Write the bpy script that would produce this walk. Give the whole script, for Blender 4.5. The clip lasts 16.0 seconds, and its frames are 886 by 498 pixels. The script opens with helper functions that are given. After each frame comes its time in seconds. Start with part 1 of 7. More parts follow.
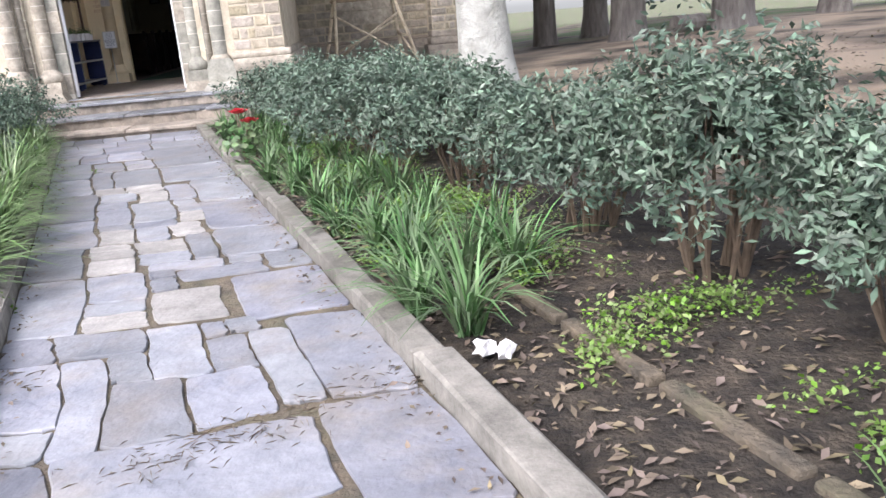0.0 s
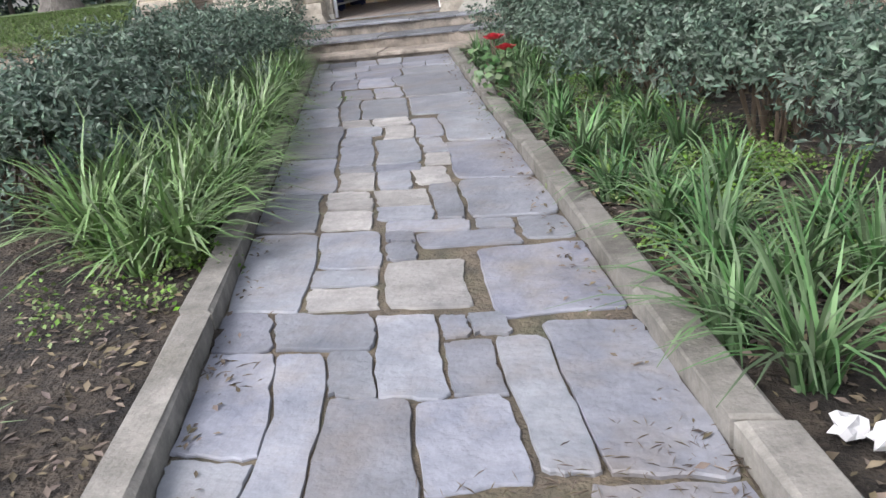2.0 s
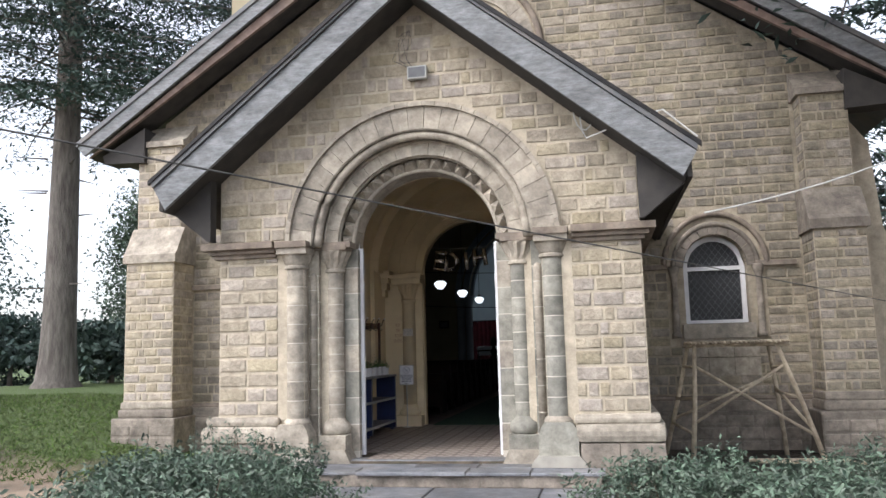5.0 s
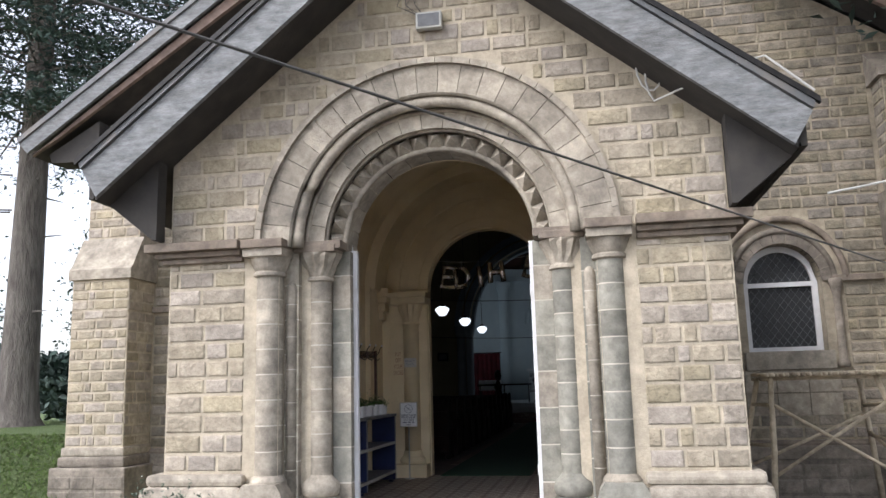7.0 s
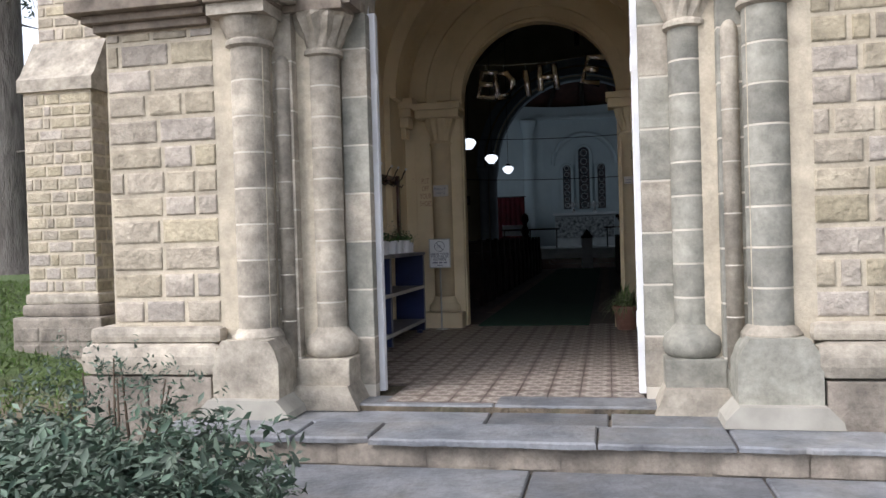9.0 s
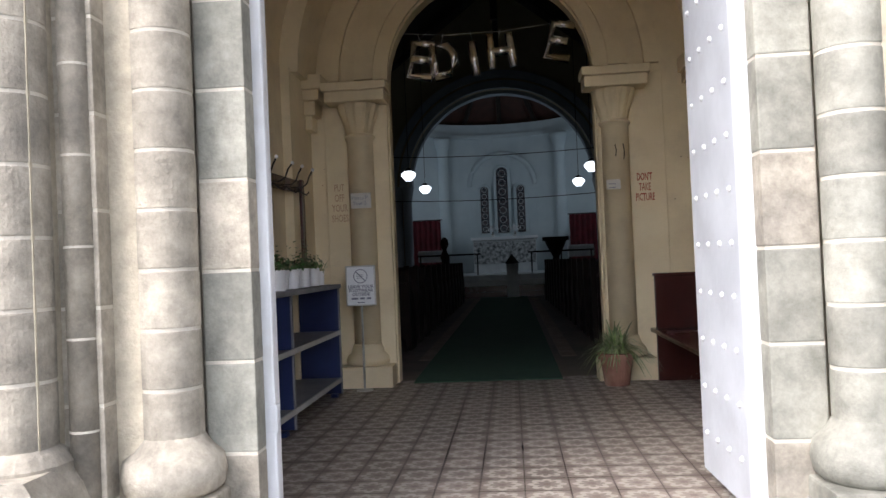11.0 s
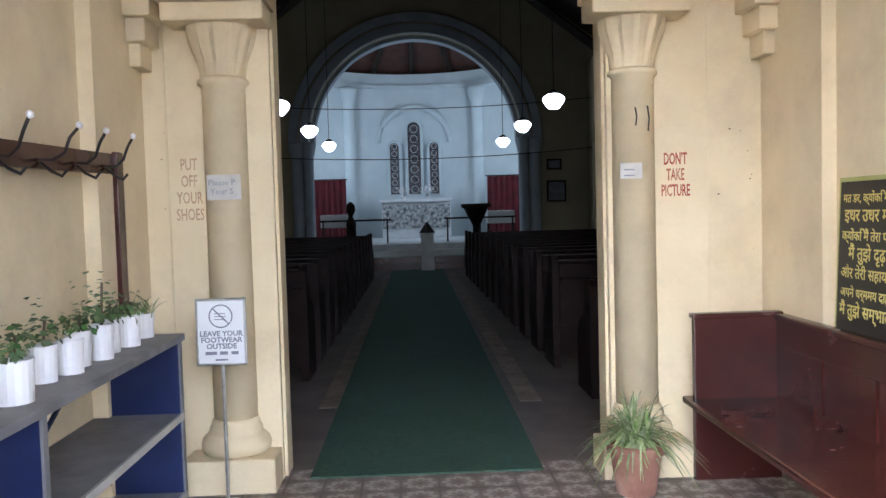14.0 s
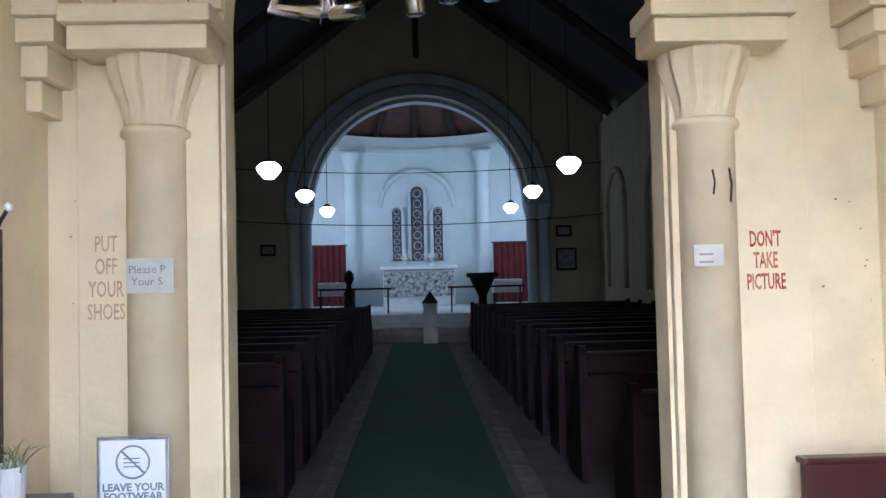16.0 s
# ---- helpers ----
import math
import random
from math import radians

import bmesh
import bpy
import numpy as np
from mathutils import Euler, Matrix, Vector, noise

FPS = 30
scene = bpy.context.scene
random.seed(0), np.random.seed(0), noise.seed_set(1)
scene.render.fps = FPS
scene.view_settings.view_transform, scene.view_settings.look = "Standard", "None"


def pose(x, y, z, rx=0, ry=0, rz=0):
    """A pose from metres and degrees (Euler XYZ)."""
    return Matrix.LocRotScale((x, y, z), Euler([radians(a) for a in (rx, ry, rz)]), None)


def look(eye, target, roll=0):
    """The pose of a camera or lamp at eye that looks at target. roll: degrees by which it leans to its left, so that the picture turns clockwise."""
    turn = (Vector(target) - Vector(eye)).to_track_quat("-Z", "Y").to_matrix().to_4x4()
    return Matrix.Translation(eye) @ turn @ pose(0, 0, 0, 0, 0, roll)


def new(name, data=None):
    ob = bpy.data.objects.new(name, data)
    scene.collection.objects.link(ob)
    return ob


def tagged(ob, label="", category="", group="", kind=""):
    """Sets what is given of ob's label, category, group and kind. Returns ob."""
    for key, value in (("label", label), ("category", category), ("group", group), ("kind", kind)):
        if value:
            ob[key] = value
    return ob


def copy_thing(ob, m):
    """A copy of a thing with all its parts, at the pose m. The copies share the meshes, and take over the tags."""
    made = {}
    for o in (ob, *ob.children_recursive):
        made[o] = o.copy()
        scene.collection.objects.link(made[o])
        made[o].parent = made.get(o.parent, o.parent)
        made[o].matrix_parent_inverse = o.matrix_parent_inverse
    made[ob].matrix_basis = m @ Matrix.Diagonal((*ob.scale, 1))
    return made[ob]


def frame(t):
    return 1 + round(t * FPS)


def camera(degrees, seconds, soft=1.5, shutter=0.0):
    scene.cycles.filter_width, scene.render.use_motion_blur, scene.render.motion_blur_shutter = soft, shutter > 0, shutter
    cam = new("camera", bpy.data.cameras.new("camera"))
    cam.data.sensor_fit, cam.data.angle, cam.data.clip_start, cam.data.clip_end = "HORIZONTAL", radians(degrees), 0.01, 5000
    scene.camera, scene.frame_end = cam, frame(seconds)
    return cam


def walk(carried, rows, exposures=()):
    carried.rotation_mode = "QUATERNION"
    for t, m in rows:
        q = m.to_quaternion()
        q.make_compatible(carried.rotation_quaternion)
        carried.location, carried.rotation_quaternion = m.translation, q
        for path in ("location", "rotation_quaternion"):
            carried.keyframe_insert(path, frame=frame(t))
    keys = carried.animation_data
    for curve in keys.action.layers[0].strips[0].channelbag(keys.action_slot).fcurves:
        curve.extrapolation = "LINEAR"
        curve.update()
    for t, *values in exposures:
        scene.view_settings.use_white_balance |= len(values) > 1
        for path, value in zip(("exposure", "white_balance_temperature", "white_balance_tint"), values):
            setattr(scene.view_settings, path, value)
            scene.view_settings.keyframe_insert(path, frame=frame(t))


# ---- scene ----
cam = camera(58.1, 16.0)
PATH = [
    (0, (3.445, 0.463, 1.243), (3.626, 2.373, 0.679), -4.9),
    (0.5, (3.395, 0.638, 1.243), (3.307, 2.56, 0.697), -4.9),
    (1, (3.305, 0.884, 1.279), (3.026, 2.775, 0.69), -7.8),
    (1.5, (3.299, 1.191, 1.193), (2.94, 3.026, 0.482), -7.4),
    (2, (3.286, 1.367, 1.227), (2.866, 3.195, 0.534), -6.7),
    (2.5, (3.064, 1.768, 1.268), (2.588, 3.604, 0.634), -6.7),
    (3, (2.865, 2.262, 1.31), (2.298, 4.121, 0.837), -5.4),
    (3.2, (2.742, 2.503, 1.381), (2.167, 4.366, 0.933), -4.0),
    (3.5, (2.617, 2.882, 1.44), (2.046, 4.764, 1.078), -4.5),
    (4, (2.425, 3.397, 1.477), (1.934, 5.326, 1.278), -2.1),
    (4.5, (2.276, 3.942, 1.563), (1.849, 5.896, 1.606), -0.9),
    (5, (2.013, 4.493, 1.647), (1.631, 6.439, 1.904), -1.5),
    (5.2, (1.945, 4.693, 1.653), (1.564, 6.628, 1.985), -1.2),
    (7.3, (1.21, 7.02, 1.643), (0.855, 8.958, 1.984), -1.5),
    (7.5, (1.143, 7.223, 1.611), (0.781, 9.165, 1.919), -1.3),
    (8, (0.982, 7.768, 1.585), (0.599, 9.724, 1.748), -0.7),
    (8.5, (0.715, 8.279, 1.493), (0.341, 10.244, 1.495), -0.7),
    (9, (0.61, 8.856, 1.447), (0.205, 10.814, 1.422), -1.7),
    (9.5, (0.45, 9.425, 1.468), (0.141, 11.401, 1.477), -1.7),
    (9.7, (0.378, 9.637, 1.458), (0.129, 11.621, 1.503), -2.0),
    (11.8, (-0.221, 12.088, 1.428), (-0.341, 14.084, 1.441), -2.6),
    (12, (-0.26, 12.281, 1.422), (-0.352, 14.279, 1.426), -2.7),
    (12.5, (-0.254, 12.64, 1.511), (-0.326, 14.638, 1.488), -2.9),
    (13, (-0.322, 12.987, 1.589), (-0.35, 14.987, 1.537), -2.3),
    (13.5, (-0.325, 13.296, 1.702), (-0.27, 15.294, 1.624), -2.1),
    (14, (-0.275, 13.693, 1.841), (-0.208, 15.69, 1.749), -1.6),
    (14.5, (-0.284, 14.128, 1.855), (-0.184, 16.12, 1.703), -1.5),
    (15, (-0.248, 14.535, 1.868), (-0.169, 16.528, 1.726), -1.8),
    (15.5, (-0.214, 14.75, 1.967), (-0.122, 16.748, 2.003), -2.0),
    (16, (-0.251, 14.823, 1.976), (-0.188, 16.82, 2.043), -1.3),
]
EXPOSURES = [(0, 1.46, 6200, 16), (0.8, 1.2, 6200, 16), (1.5, 0.93, 6150, 12), (2.5, 1.0, 6250, 14), (3.5, 1.03, 6250, 15), (5, 0.88, 6250, 13), (7.5, 0.82, 6200, 13), (9, 0.82, 6150, 13), (9.7, 0.95, 6150, 13), (11.8, 2.0, 6250, 13), (12.5, 2.4, 6250, 13), (13.2, 3.28, 6000, 13), (14, 3.55, 5800, 13), (14.5, 3.66, 5750, 13), (15.2, 3.68, 5550, 13), (16, 3.72, 5400, 13)]
walk(cam, [(t, look(eye, target, roll)) for t, eye, target, roll in PATH], EXPOSURES)

# ---- world and light ----
world = bpy.data.worlds.new("overcast_sky")
scene.world = world
world.use_nodes = True
wn = world.node_tree
sky = wn.nodes.new("ShaderNodeTexSky")
sky.sky_type = "NISHITA"
sky.sun_disc = False
sky.sun_elevation = radians(48)
sky.sun_rotation = radians(224)
sky.air_density, sky.dust_density, sky.ozone_density = 1.0, 2.5, 1.0
haze = wn.nodes.new("ShaderNodeHueSaturation")
haze.inputs["Saturation"].default_value, haze.inputs["Value"].default_value = 0.35, 1.5
wn.links.new(sky.outputs[0], haze.inputs["Color"])
wn.links.new(haze.outputs[0], wn.nodes["Background"].inputs[0])
wn.nodes["Background"].inputs[1].default_value = 0.15

sun_data = bpy.data.lights.new("sun", "SUN")
sun_data.energy, sun_data.angle, sun_data.color = 1.1, radians(25), (1.0, 0.96, 0.9)
sun = new("sun", sun_data)
sun.matrix_world = look((-26, -14, 38), (0, 13, 0))

# ---- small helpers ----
CX = -0.04      # axis of the porch
NX = -0.2       # axis of the nave
FLOOR = 0.43    # porch and nave floor
rnd = random.Random(7)


def mesh_of(name, bm):
    me = bpy.data.meshes.new(name)
    bmesh.ops.recalc_face_normals(bm, faces=bm.faces)
    bm.to_mesh(me)
    bm.free()
    return me


def part(name, bm, material, parent=None, label="", smooth=False):
    """One mesh object out of a bmesh, under a thing or a part."""
    me = mesh_of(name, bm)
    me.materials.append(material)
    if smooth:
        me.polygons.foreach_set("use_smooth", [True] * len(me.polygons))
    ob = new(name, me)
    if parent is not None:
        ob.parent = parent
        ob.matrix_parent_inverse = parent.matrix_basis.inverted()
    return tagged(ob, label)


def thing(name, label, category, group="", kind="", at=(0, 0, 0)):
    """An Empty at the base of a thing made of parts."""
    ob = new(name)
    ob.empty_display_size = 0.1
    ob.matrix_basis = Matrix.Translation(at)
    return tagged(ob, label, category, group, kind)


def box(bm, x0, x1, y0, y1, z0, z1, bevel=0.0, m=None):
    r = bmesh.ops.create_cube(bm, size=1.0)
    vs = r["verts"]
    for v in vs:
        v.co = Vector(((x0 + x1) / 2 + v.co.x * (x1 - x0), (y0 + y1) / 2 + v.co.y * (y1 - y0), (z0 + z1) / 2 + v.co.z * (z1 - z0)))
    if bevel:
        es = list({e for v in vs for e in v.link_edges})
        r = bmesh.ops.bevel(bm, geom=es, offset=bevel, segments=2, affect="EDGES", profile=0.6)
        vs = list({v for f in r["faces"] for v in f.verts} | {v for v in vs if v.is_valid})
    if m is not None:
        bmesh.ops.transform(bm, matrix=m, verts=vs)
    return vs


def boxed(*args, **kw):
    bm = bmesh.new()
    box(bm, *args, **kw)
    return bm


def lathe(bm, profile, cx, cy, segs=20, a0=0.0, a1=2 * math.pi, square=()):
    """Turns a profile of (radius, z) round a vertical axis."""
    full = abs(a1 - a0 - 2 * math.pi) < 1e-6
    n = segs if full else segs + 1
    rings = []
    for r, z in profile:
        rings.append([bm.verts.new((cx + r * math.cos(a0 + (a1 - a0) * i / segs), cy + r * math.sin(a0 + (a1 - a0) * i / segs), z)) for i in range(n)])
    for a, b in zip(rings, rings[1:]):
        for i in range(n if full else n - 1):
            j = (i + 1) % n
            bm.faces.new((a[i], a[j], b[j], b[i]))
    for ring in (rings[0], rings[-1]):
        if full:
            bm.faces.new(ring)
    return bm


def tube(bm, pts, radius, segs=8, radius_end=None):
    """A round bar along a line of points."""
    pts = [Vector(p) for p in pts]
    rings = []
    for i, p in enumerate(pts):
        d = (pts[min(i + 1, len(pts) - 1)] - pts[max(i - 1, 0)]).normalized()
        u = d.cross(Vector((0.31, 0.17, 1.0)) if abs(d.z) < 0.9 else Vector((1, 0.1, 0))).normalized()
        w = d.cross(u)
        r = radius if radius_end is None else radius + (radius_end - radius) * i / (len(pts) - 1)
        rings.append([bm.verts.new(p + r * (u * math.cos(2 * math.pi * k / segs) + w * math.sin(2 * math.pi * k / segs))) for k in range(segs)])
    for a, b in zip(rings, rings[1:]):
        for i in range(segs):
            bm.faces.new((a[i], a[(i + 1) % segs], b[(i + 1) % segs], b[i]))
    bm.faces.new(rings[0])
    bm.faces.new(rings[-1])
    return bm


def prism(bm, outline, y0, y1, axis="y"):
    """An outline of (a, z) pushed through from y0 to y1 (or along x)."""
    def at(a, z, d):
        return (a, d, z) if axis == "y" else (d, a, z) if axis == "x" else (a, z, d)
    f = [bm.verts.new(at(a, z, y0)) for a, z in outline]
    b = [bm.verts.new(at(a, z, y1)) for a, z in outline]
    bm.faces.new(f)
    bm.faces.new(b)
    for i in range(len(outline)):
        j = (i + 1) % len(outline)
        bm.faces.new((f[i], f[j], b[j], b[i]))
    return bm


def sector(bm, cx, cz, r0, r1, a0, a1, y0, y1, steps=3):
    """A piece of an arch ring."""
    pts = [(cx + r1 * math.cos(a0 + (a1 - a0) * i / steps), cz + r1 * math.sin(a0 + (a1 - a0) * i / steps)) for i in range(steps + 1)]
    pts += [(cx + r0 * math.cos(a1 + (a0 - a1) * i / steps), cz + r0 * math.sin(a1 + (a0 - a1) * i / steps)) for i in range(steps + 1)]
    return prism(bm, pts, y0, y1)


def arch_roll(bm, cx, cy, cz, radius, r, steps=40, segs=8, a0=0.0, a1=math.pi):
    pts = [(cx + radius * math.cos(a0 + (a1 - a0) * i / steps), cy, cz + radius * math.sin(a0 + (a1 - a0) * i / steps)) for i in range(steps + 1)]
    return tube(bm, pts, r, segs)


def pierced_wall(bm, x0, x1, y0, y1, z0, top, holes):
    """A wall with a roofline top(x) and arched holes (cx, half width, sill, spring); the arch is round."""
    cuts = {x0, x1}
    for cx, h, sill, spring in holes:
        cuts |= {cx - h * math.cos(math.pi * i / 24) for i in range(25)}
    for i in range(1, 12):
        cuts.add(x0 + (x1 - x0) * i / 12)
    cuts = sorted(c for c in cuts if x0 <= c <= x1)
    cuts = [c for i, c in enumerate(cuts) if i == 0 or c - cuts[i - 1] > 1e-5]

    def bay(xa, xb, la, lb, ta, tb):
        if ta - la < 1e-4 and tb - lb < 1e-4:
            return
        p = [(xa, y0, la), (xb, y0, lb), (xb, y0, tb), (xa, y0, ta), (xa, y1, la), (xb, y1, lb), (xb, y1, tb), (xa, y1, ta)]
        v = [bm.verts.new(c) for c in p]
        for q in ((0, 1, 2, 3), (4, 5, 6, 7), (0, 1, 5, 4), (3, 2, 6, 7), (0, 3, 7, 4), (1, 2, 6, 5)):
            bm.faces.new([v[k] for k in q])

    for xa, xb in zip(cuts, cuts[1:]):
        mid = (xa + xb) / 2
        here = [h for h in holes if abs(mid - h[0]) < h[1]]
        if not here:
            bay(xa, xb, z0, z0, top(xa), top(xb))
            continue
        cx, h, sill, spring = here[0]

        def rise(x):
            return spring + math.sqrt(max(h * h - (x - cx) ** 2, 0))
        if sill > z0 + 0.01:
            bay(xa, xb, z0, z0, sill, sill)
        bay(xa, xb, rise(xa), rise(xb), top(xa), top(xb))
    return bm


def lifted(ob, scale, rise):
    """Stretches a finished thing upwards, parts and all."""
    ob.matrix_basis = Matrix.Translation((0, 0, rise)) @ Matrix.Diagonal((1, 1, scale, 1)) @ ob.matrix_basis


# ---- materials ----
def mat(name, c1, c2, scale=6.0, rough=0.8, bump=0.25, fine=60.0, stain=None, stain_scale=1.3, stain_amount=0.5, vary=0.0, metal=0.0, dist=0.01, island=0.0, hue=0.0, spec=0.4, stretch=None, speck=0.0):
    m = bpy.data.materials.new(name)
    m.use_nodes = True
    nt = m.node_tree
    n, l = nt.nodes, nt.links
    bsdf = n["Principled BSDF"]
    geo = n.new("ShaderNodeNewGeometry")
    pos = geo.outputs["Position"]
    if stretch:
        mp = n.new("ShaderNodeMapping")
        mp.inputs["Scale"].default_value = stretch
        l.new(pos, mp.inputs[0])
        pos = mp.outputs[0]
    n1 = n.new("ShaderNodeTexNoise")
    n1.inputs["Scale"].default_value, n1.inputs["Detail"].default_value = scale, 6.0
    l.new(pos, n1.inputs["Vector"])
    ramp = n.new("ShaderNodeValToRGB")
    ramp.color_ramp.elements[0].position, ramp.color_ramp.elements[1].position = 0.32, 0.68
    ramp.color_ramp.elements[0].color, ramp.color_ramp.elements[1].color = (*c1, 1), (*c2, 1)
    l.new(n1.outputs[0], ramp.inputs[0])
    col = ramp.outputs[0]
    if stain:
        n2 = n.new("ShaderNodeTexNoise")
        n2.inputs["Scale"].default_value, n2.inputs["Detail"].default_value = stain_scale, 8.0
        n2.inputs["Roughness"].default_value = 0.65
        l.new(pos, n2.inputs["Vector"])
        r2 = n.new("ShaderNodeMapRange")
        r2.inputs["From Min"].default_value, r2.inputs["From Max"].default_value = 0.48, 0.72
        r2.inputs["To Max"].default_value = stain_amount
        l.new(n2.outputs[0], r2.inputs["Value"])
        mx = n.new("ShaderNodeMix")
        mx.data_type = "RGBA"
        l.new(r2.outputs[0], mx.inputs["Factor"])
        l.new(col, mx.inputs[6])
        mx.inputs[7].default_value = (*stain, 1)
        col = mx.outputs[2]
    if speck:
        # pitted, lichen-dark and bleached marks
        n4 = n.new("ShaderNodeTexNoise")
        n4.inputs["Scale"].default_value, n4.inputs["Detail"].default_value = 7.0, 12.0
        n4.inputs["Roughness"].default_value = 0.78
        l.new(pos, n4.inputs["Vector"])
        r4 = n.new("ShaderNodeMapRange")
        r4.inputs["From Min"].default_value, r4.inputs["From Max"].default_value = 0.34, 0.64
        r4.inputs["To Min"].default_value, r4.inputs["To Max"].default_value = 1 - speck, 1 + speck * 0.55
        l.new(n4.outputs[0], r4.inputs["Value"])
        sc = n.new("ShaderNodeVectorMath")
        sc.operation = "SCALE"
        l.new(col, sc.inputs[0])
        l.new(r4.outputs[0], sc.inputs["Scale"])
        col = sc.outputs[0]
    if vary or island or hue:
        src = n.new("ShaderNodeObjectInfo").outputs["Random"] if not island else geo.outputs["Random Per Island"]
        amount = island or vary
        mr = n.new("ShaderNodeMapRange")
        mr.inputs["To Min"].default_value, mr.inputs["To Max"].default_value = 1 - amount, 1 + amount
        l.new(src, mr.inputs["Value"])
        hs = n.new("ShaderNodeHueSaturation")
        l.new(col, hs.inputs["Color"])
        l.new(mr.outputs[0], hs.inputs["Value"])
        if hue:
            wn2 = n.new("ShaderNodeTexWhiteNoise")
            wn2.noise_dimensions = "1D"
            l.new(src, wn2.inputs["W"])
            m3 = n.new("ShaderNodeMapRange")
            m3.inputs["To Min"].default_value, m3.inputs["To Max"].default_value = 0.5 - hue, 0.5 + hue
            l.new(wn2.outputs["Value"], m3.inputs["Value"])
            l.new(m3.outputs[0], hs.inputs["Hue"])
            m4 = n.new("ShaderNodeMapRange")
            m4.inputs["To Min"].default_value, m4.inputs["To Max"].default_value = 0.72, 1.2
            l.new(wn2.outputs["Value"], m4.inputs["Value"])
            l.new(m4.outputs[0], hs.inputs["Saturation"])
        col = hs.outputs[0]
    l.new(col, bsdf.inputs["Base Color"])
    bsdf.inputs["Metallic"].default_value = metal
    bsdf.inputs["Specular IOR Level"].default_value = spec
    rr = n.new("ShaderNodeMapRange")
    rr.inputs["To Min"].default_value, rr.inputs["To Max"].default_value = max(rough - 0.12, 0.02), min(rough + 0.12, 1)
    l.new(n1.outputs[0], rr.inputs["Value"])
    l.new(rr.outputs[0], bsdf.inputs["Roughness"])
    if bump:
        n3 = n.new("ShaderNodeTexNoise")
        n3.inputs["Scale"].default_value, n3.inputs["Detail"].default_value = fine, 5.0
        l.new(pos, n3.inputs["Vector"])
        add = n.new("ShaderNodeMath")
        add.operation = "ADD"
        l.new(n3.outputs[0], add.inputs[0])
        l.new(n1.outputs[0], add.inputs[1])
        b = n.new("ShaderNodeBump")
        b.inputs["Strength"].default_value, b.inputs["Distance"].default_value = bump, dist
        l.new(add.outputs[0], b.inputs["Height"])
        l.new(b.outputs[0], bsdf.inputs["Normal"])
    return m


def glow(name, color, strength):
    m = bpy.data.materials.new(name)
    m.use_nodes = True
    b = m.node_tree.nodes["Principled BSDF"]
    b.inputs["Base Color"].default_value = (0.9, 0.9, 0.9, 1)
    b.inputs["Emission Color"].default_value = (*color, 1)
    b.inputs["Emission Strength"].default_value = strength
    return m


M_BLOCK = mat("rockface_stone", (0.325, 0.278, 0.212), (0.425, 0.368, 0.285), 9, 0.9, 0.8, 30, (0.180, 0.166, 0.143), 0.9, 0.6, vary=0.15, speck=0.36, dist=0.018, hue=0.012)
# darker copies of the porch stone and mortar: greyer weathering plus painted-in shade
M_BLOCKS = mat("weathered_shaded_stone", (0.24, 0.207, 0.158), (0.335, 0.29, 0.222), 9, 0.9, 0.7, 30, (0.150, 0.136, 0.118), 0.9, 0.65, speck=0.4, island=0.28, dist=0.018, hue=0.012)
M_BLOCK_OLD_DIM = mat("weathered_shaded_block", (0.22, 0.192, 0.147), (0.32, 0.277, 0.212), 9, 0.9, 0.7, 30, (0.130, 0.122, 0.106), 0.9, 0.65, vary=0.2, speck=0.42, dist=0.018, hue=0.012)
M_MORTAR_OLD_DIM = mat("weathered_shaded_mortar", (0.33, 0.284, 0.212), (0.42, 0.362, 0.275), 5, 0.95, 0.5, 70, (0.170, 0.151, 0.123), 0.8, 0.65, speck=0.35)
M_MORTAR = mat("lime_mortar", (0.43, 0.372, 0.283), (0.52, 0.455, 0.352), 5, 0.95, 0.5, 70, (0.260, 0.230, 0.182), 0.8, 0.6, speck=0.3)
M_DRESSED = mat("dressed_sandstone", (0.32, 0.282, 0.228), (0.425, 0.378, 0.308), 3.5, 0.88, 0.55, 60, (0.165, 0.148, 0.128), 1.6, 0.8, vary=0.14, dist=0.008, speck=0.38)
M_DRESSED_G = mat("grey_green_sandstone", (0.224, 0.216, 0.180), (0.312, 0.297, 0.251), 3.5, 0.85, 0.35, 80, (0.16, 0.16, 0.145), 1.1, 0.6, vary=0.2, dist=0.008, speck=0.35)
M_PLINTH = mat("stained_plinth_stone", (0.200, 0.174, 0.143), (0.300, 0.261, 0.217), 4, 0.92, 0.7, 45, (0.115, 0.098, 0.081), 1.3, 0.8, vary=0.16, dist=0.012, speck=0.45)
M_JOINT = mat("pale_joint", (0.460, 0.420, 0.355), (0.550, 0.498, 0.424), 8, 0.95, 0.3, 90)
M_CORNICE = mat("brown_stone_moulding", (0.190, 0.151, 0.118), (0.280, 0.234, 0.187), 4, 0.85, 0.4, 60, (0.120, 0.108, 0.099), 1.5, 0.6, speck=0.4)
M_FLAG = mat("slate_flag", (0.15, 0.156, 0.182), (0.25, 0.252, 0.275), 3.2, 0.56, 0.5, 30, (0.229, 0.195, 0.164), 2.2, 0.75, vary=0.24, dist=0.014, hue=0.02, speck=0.24)
M_FLAG_PALE = mat("pale_flag", (0.262, 0.247, 0.23), (0.335, 0.315, 0.294), 2.5, 0.7, 0.5, 35, (0.174, 0.167, 0.164), 2.4, 0.75, vary=0.16, dist=0.014, speck=0.34)
M_GAP = mat("earthy_joint", (0.055, 0.047, 0.037), (0.15, 0.118, 0.082), 7, 0.98, 0.9, 45, (0.07, 0.08, 0.04), 3, 0.6, dist=0.02)
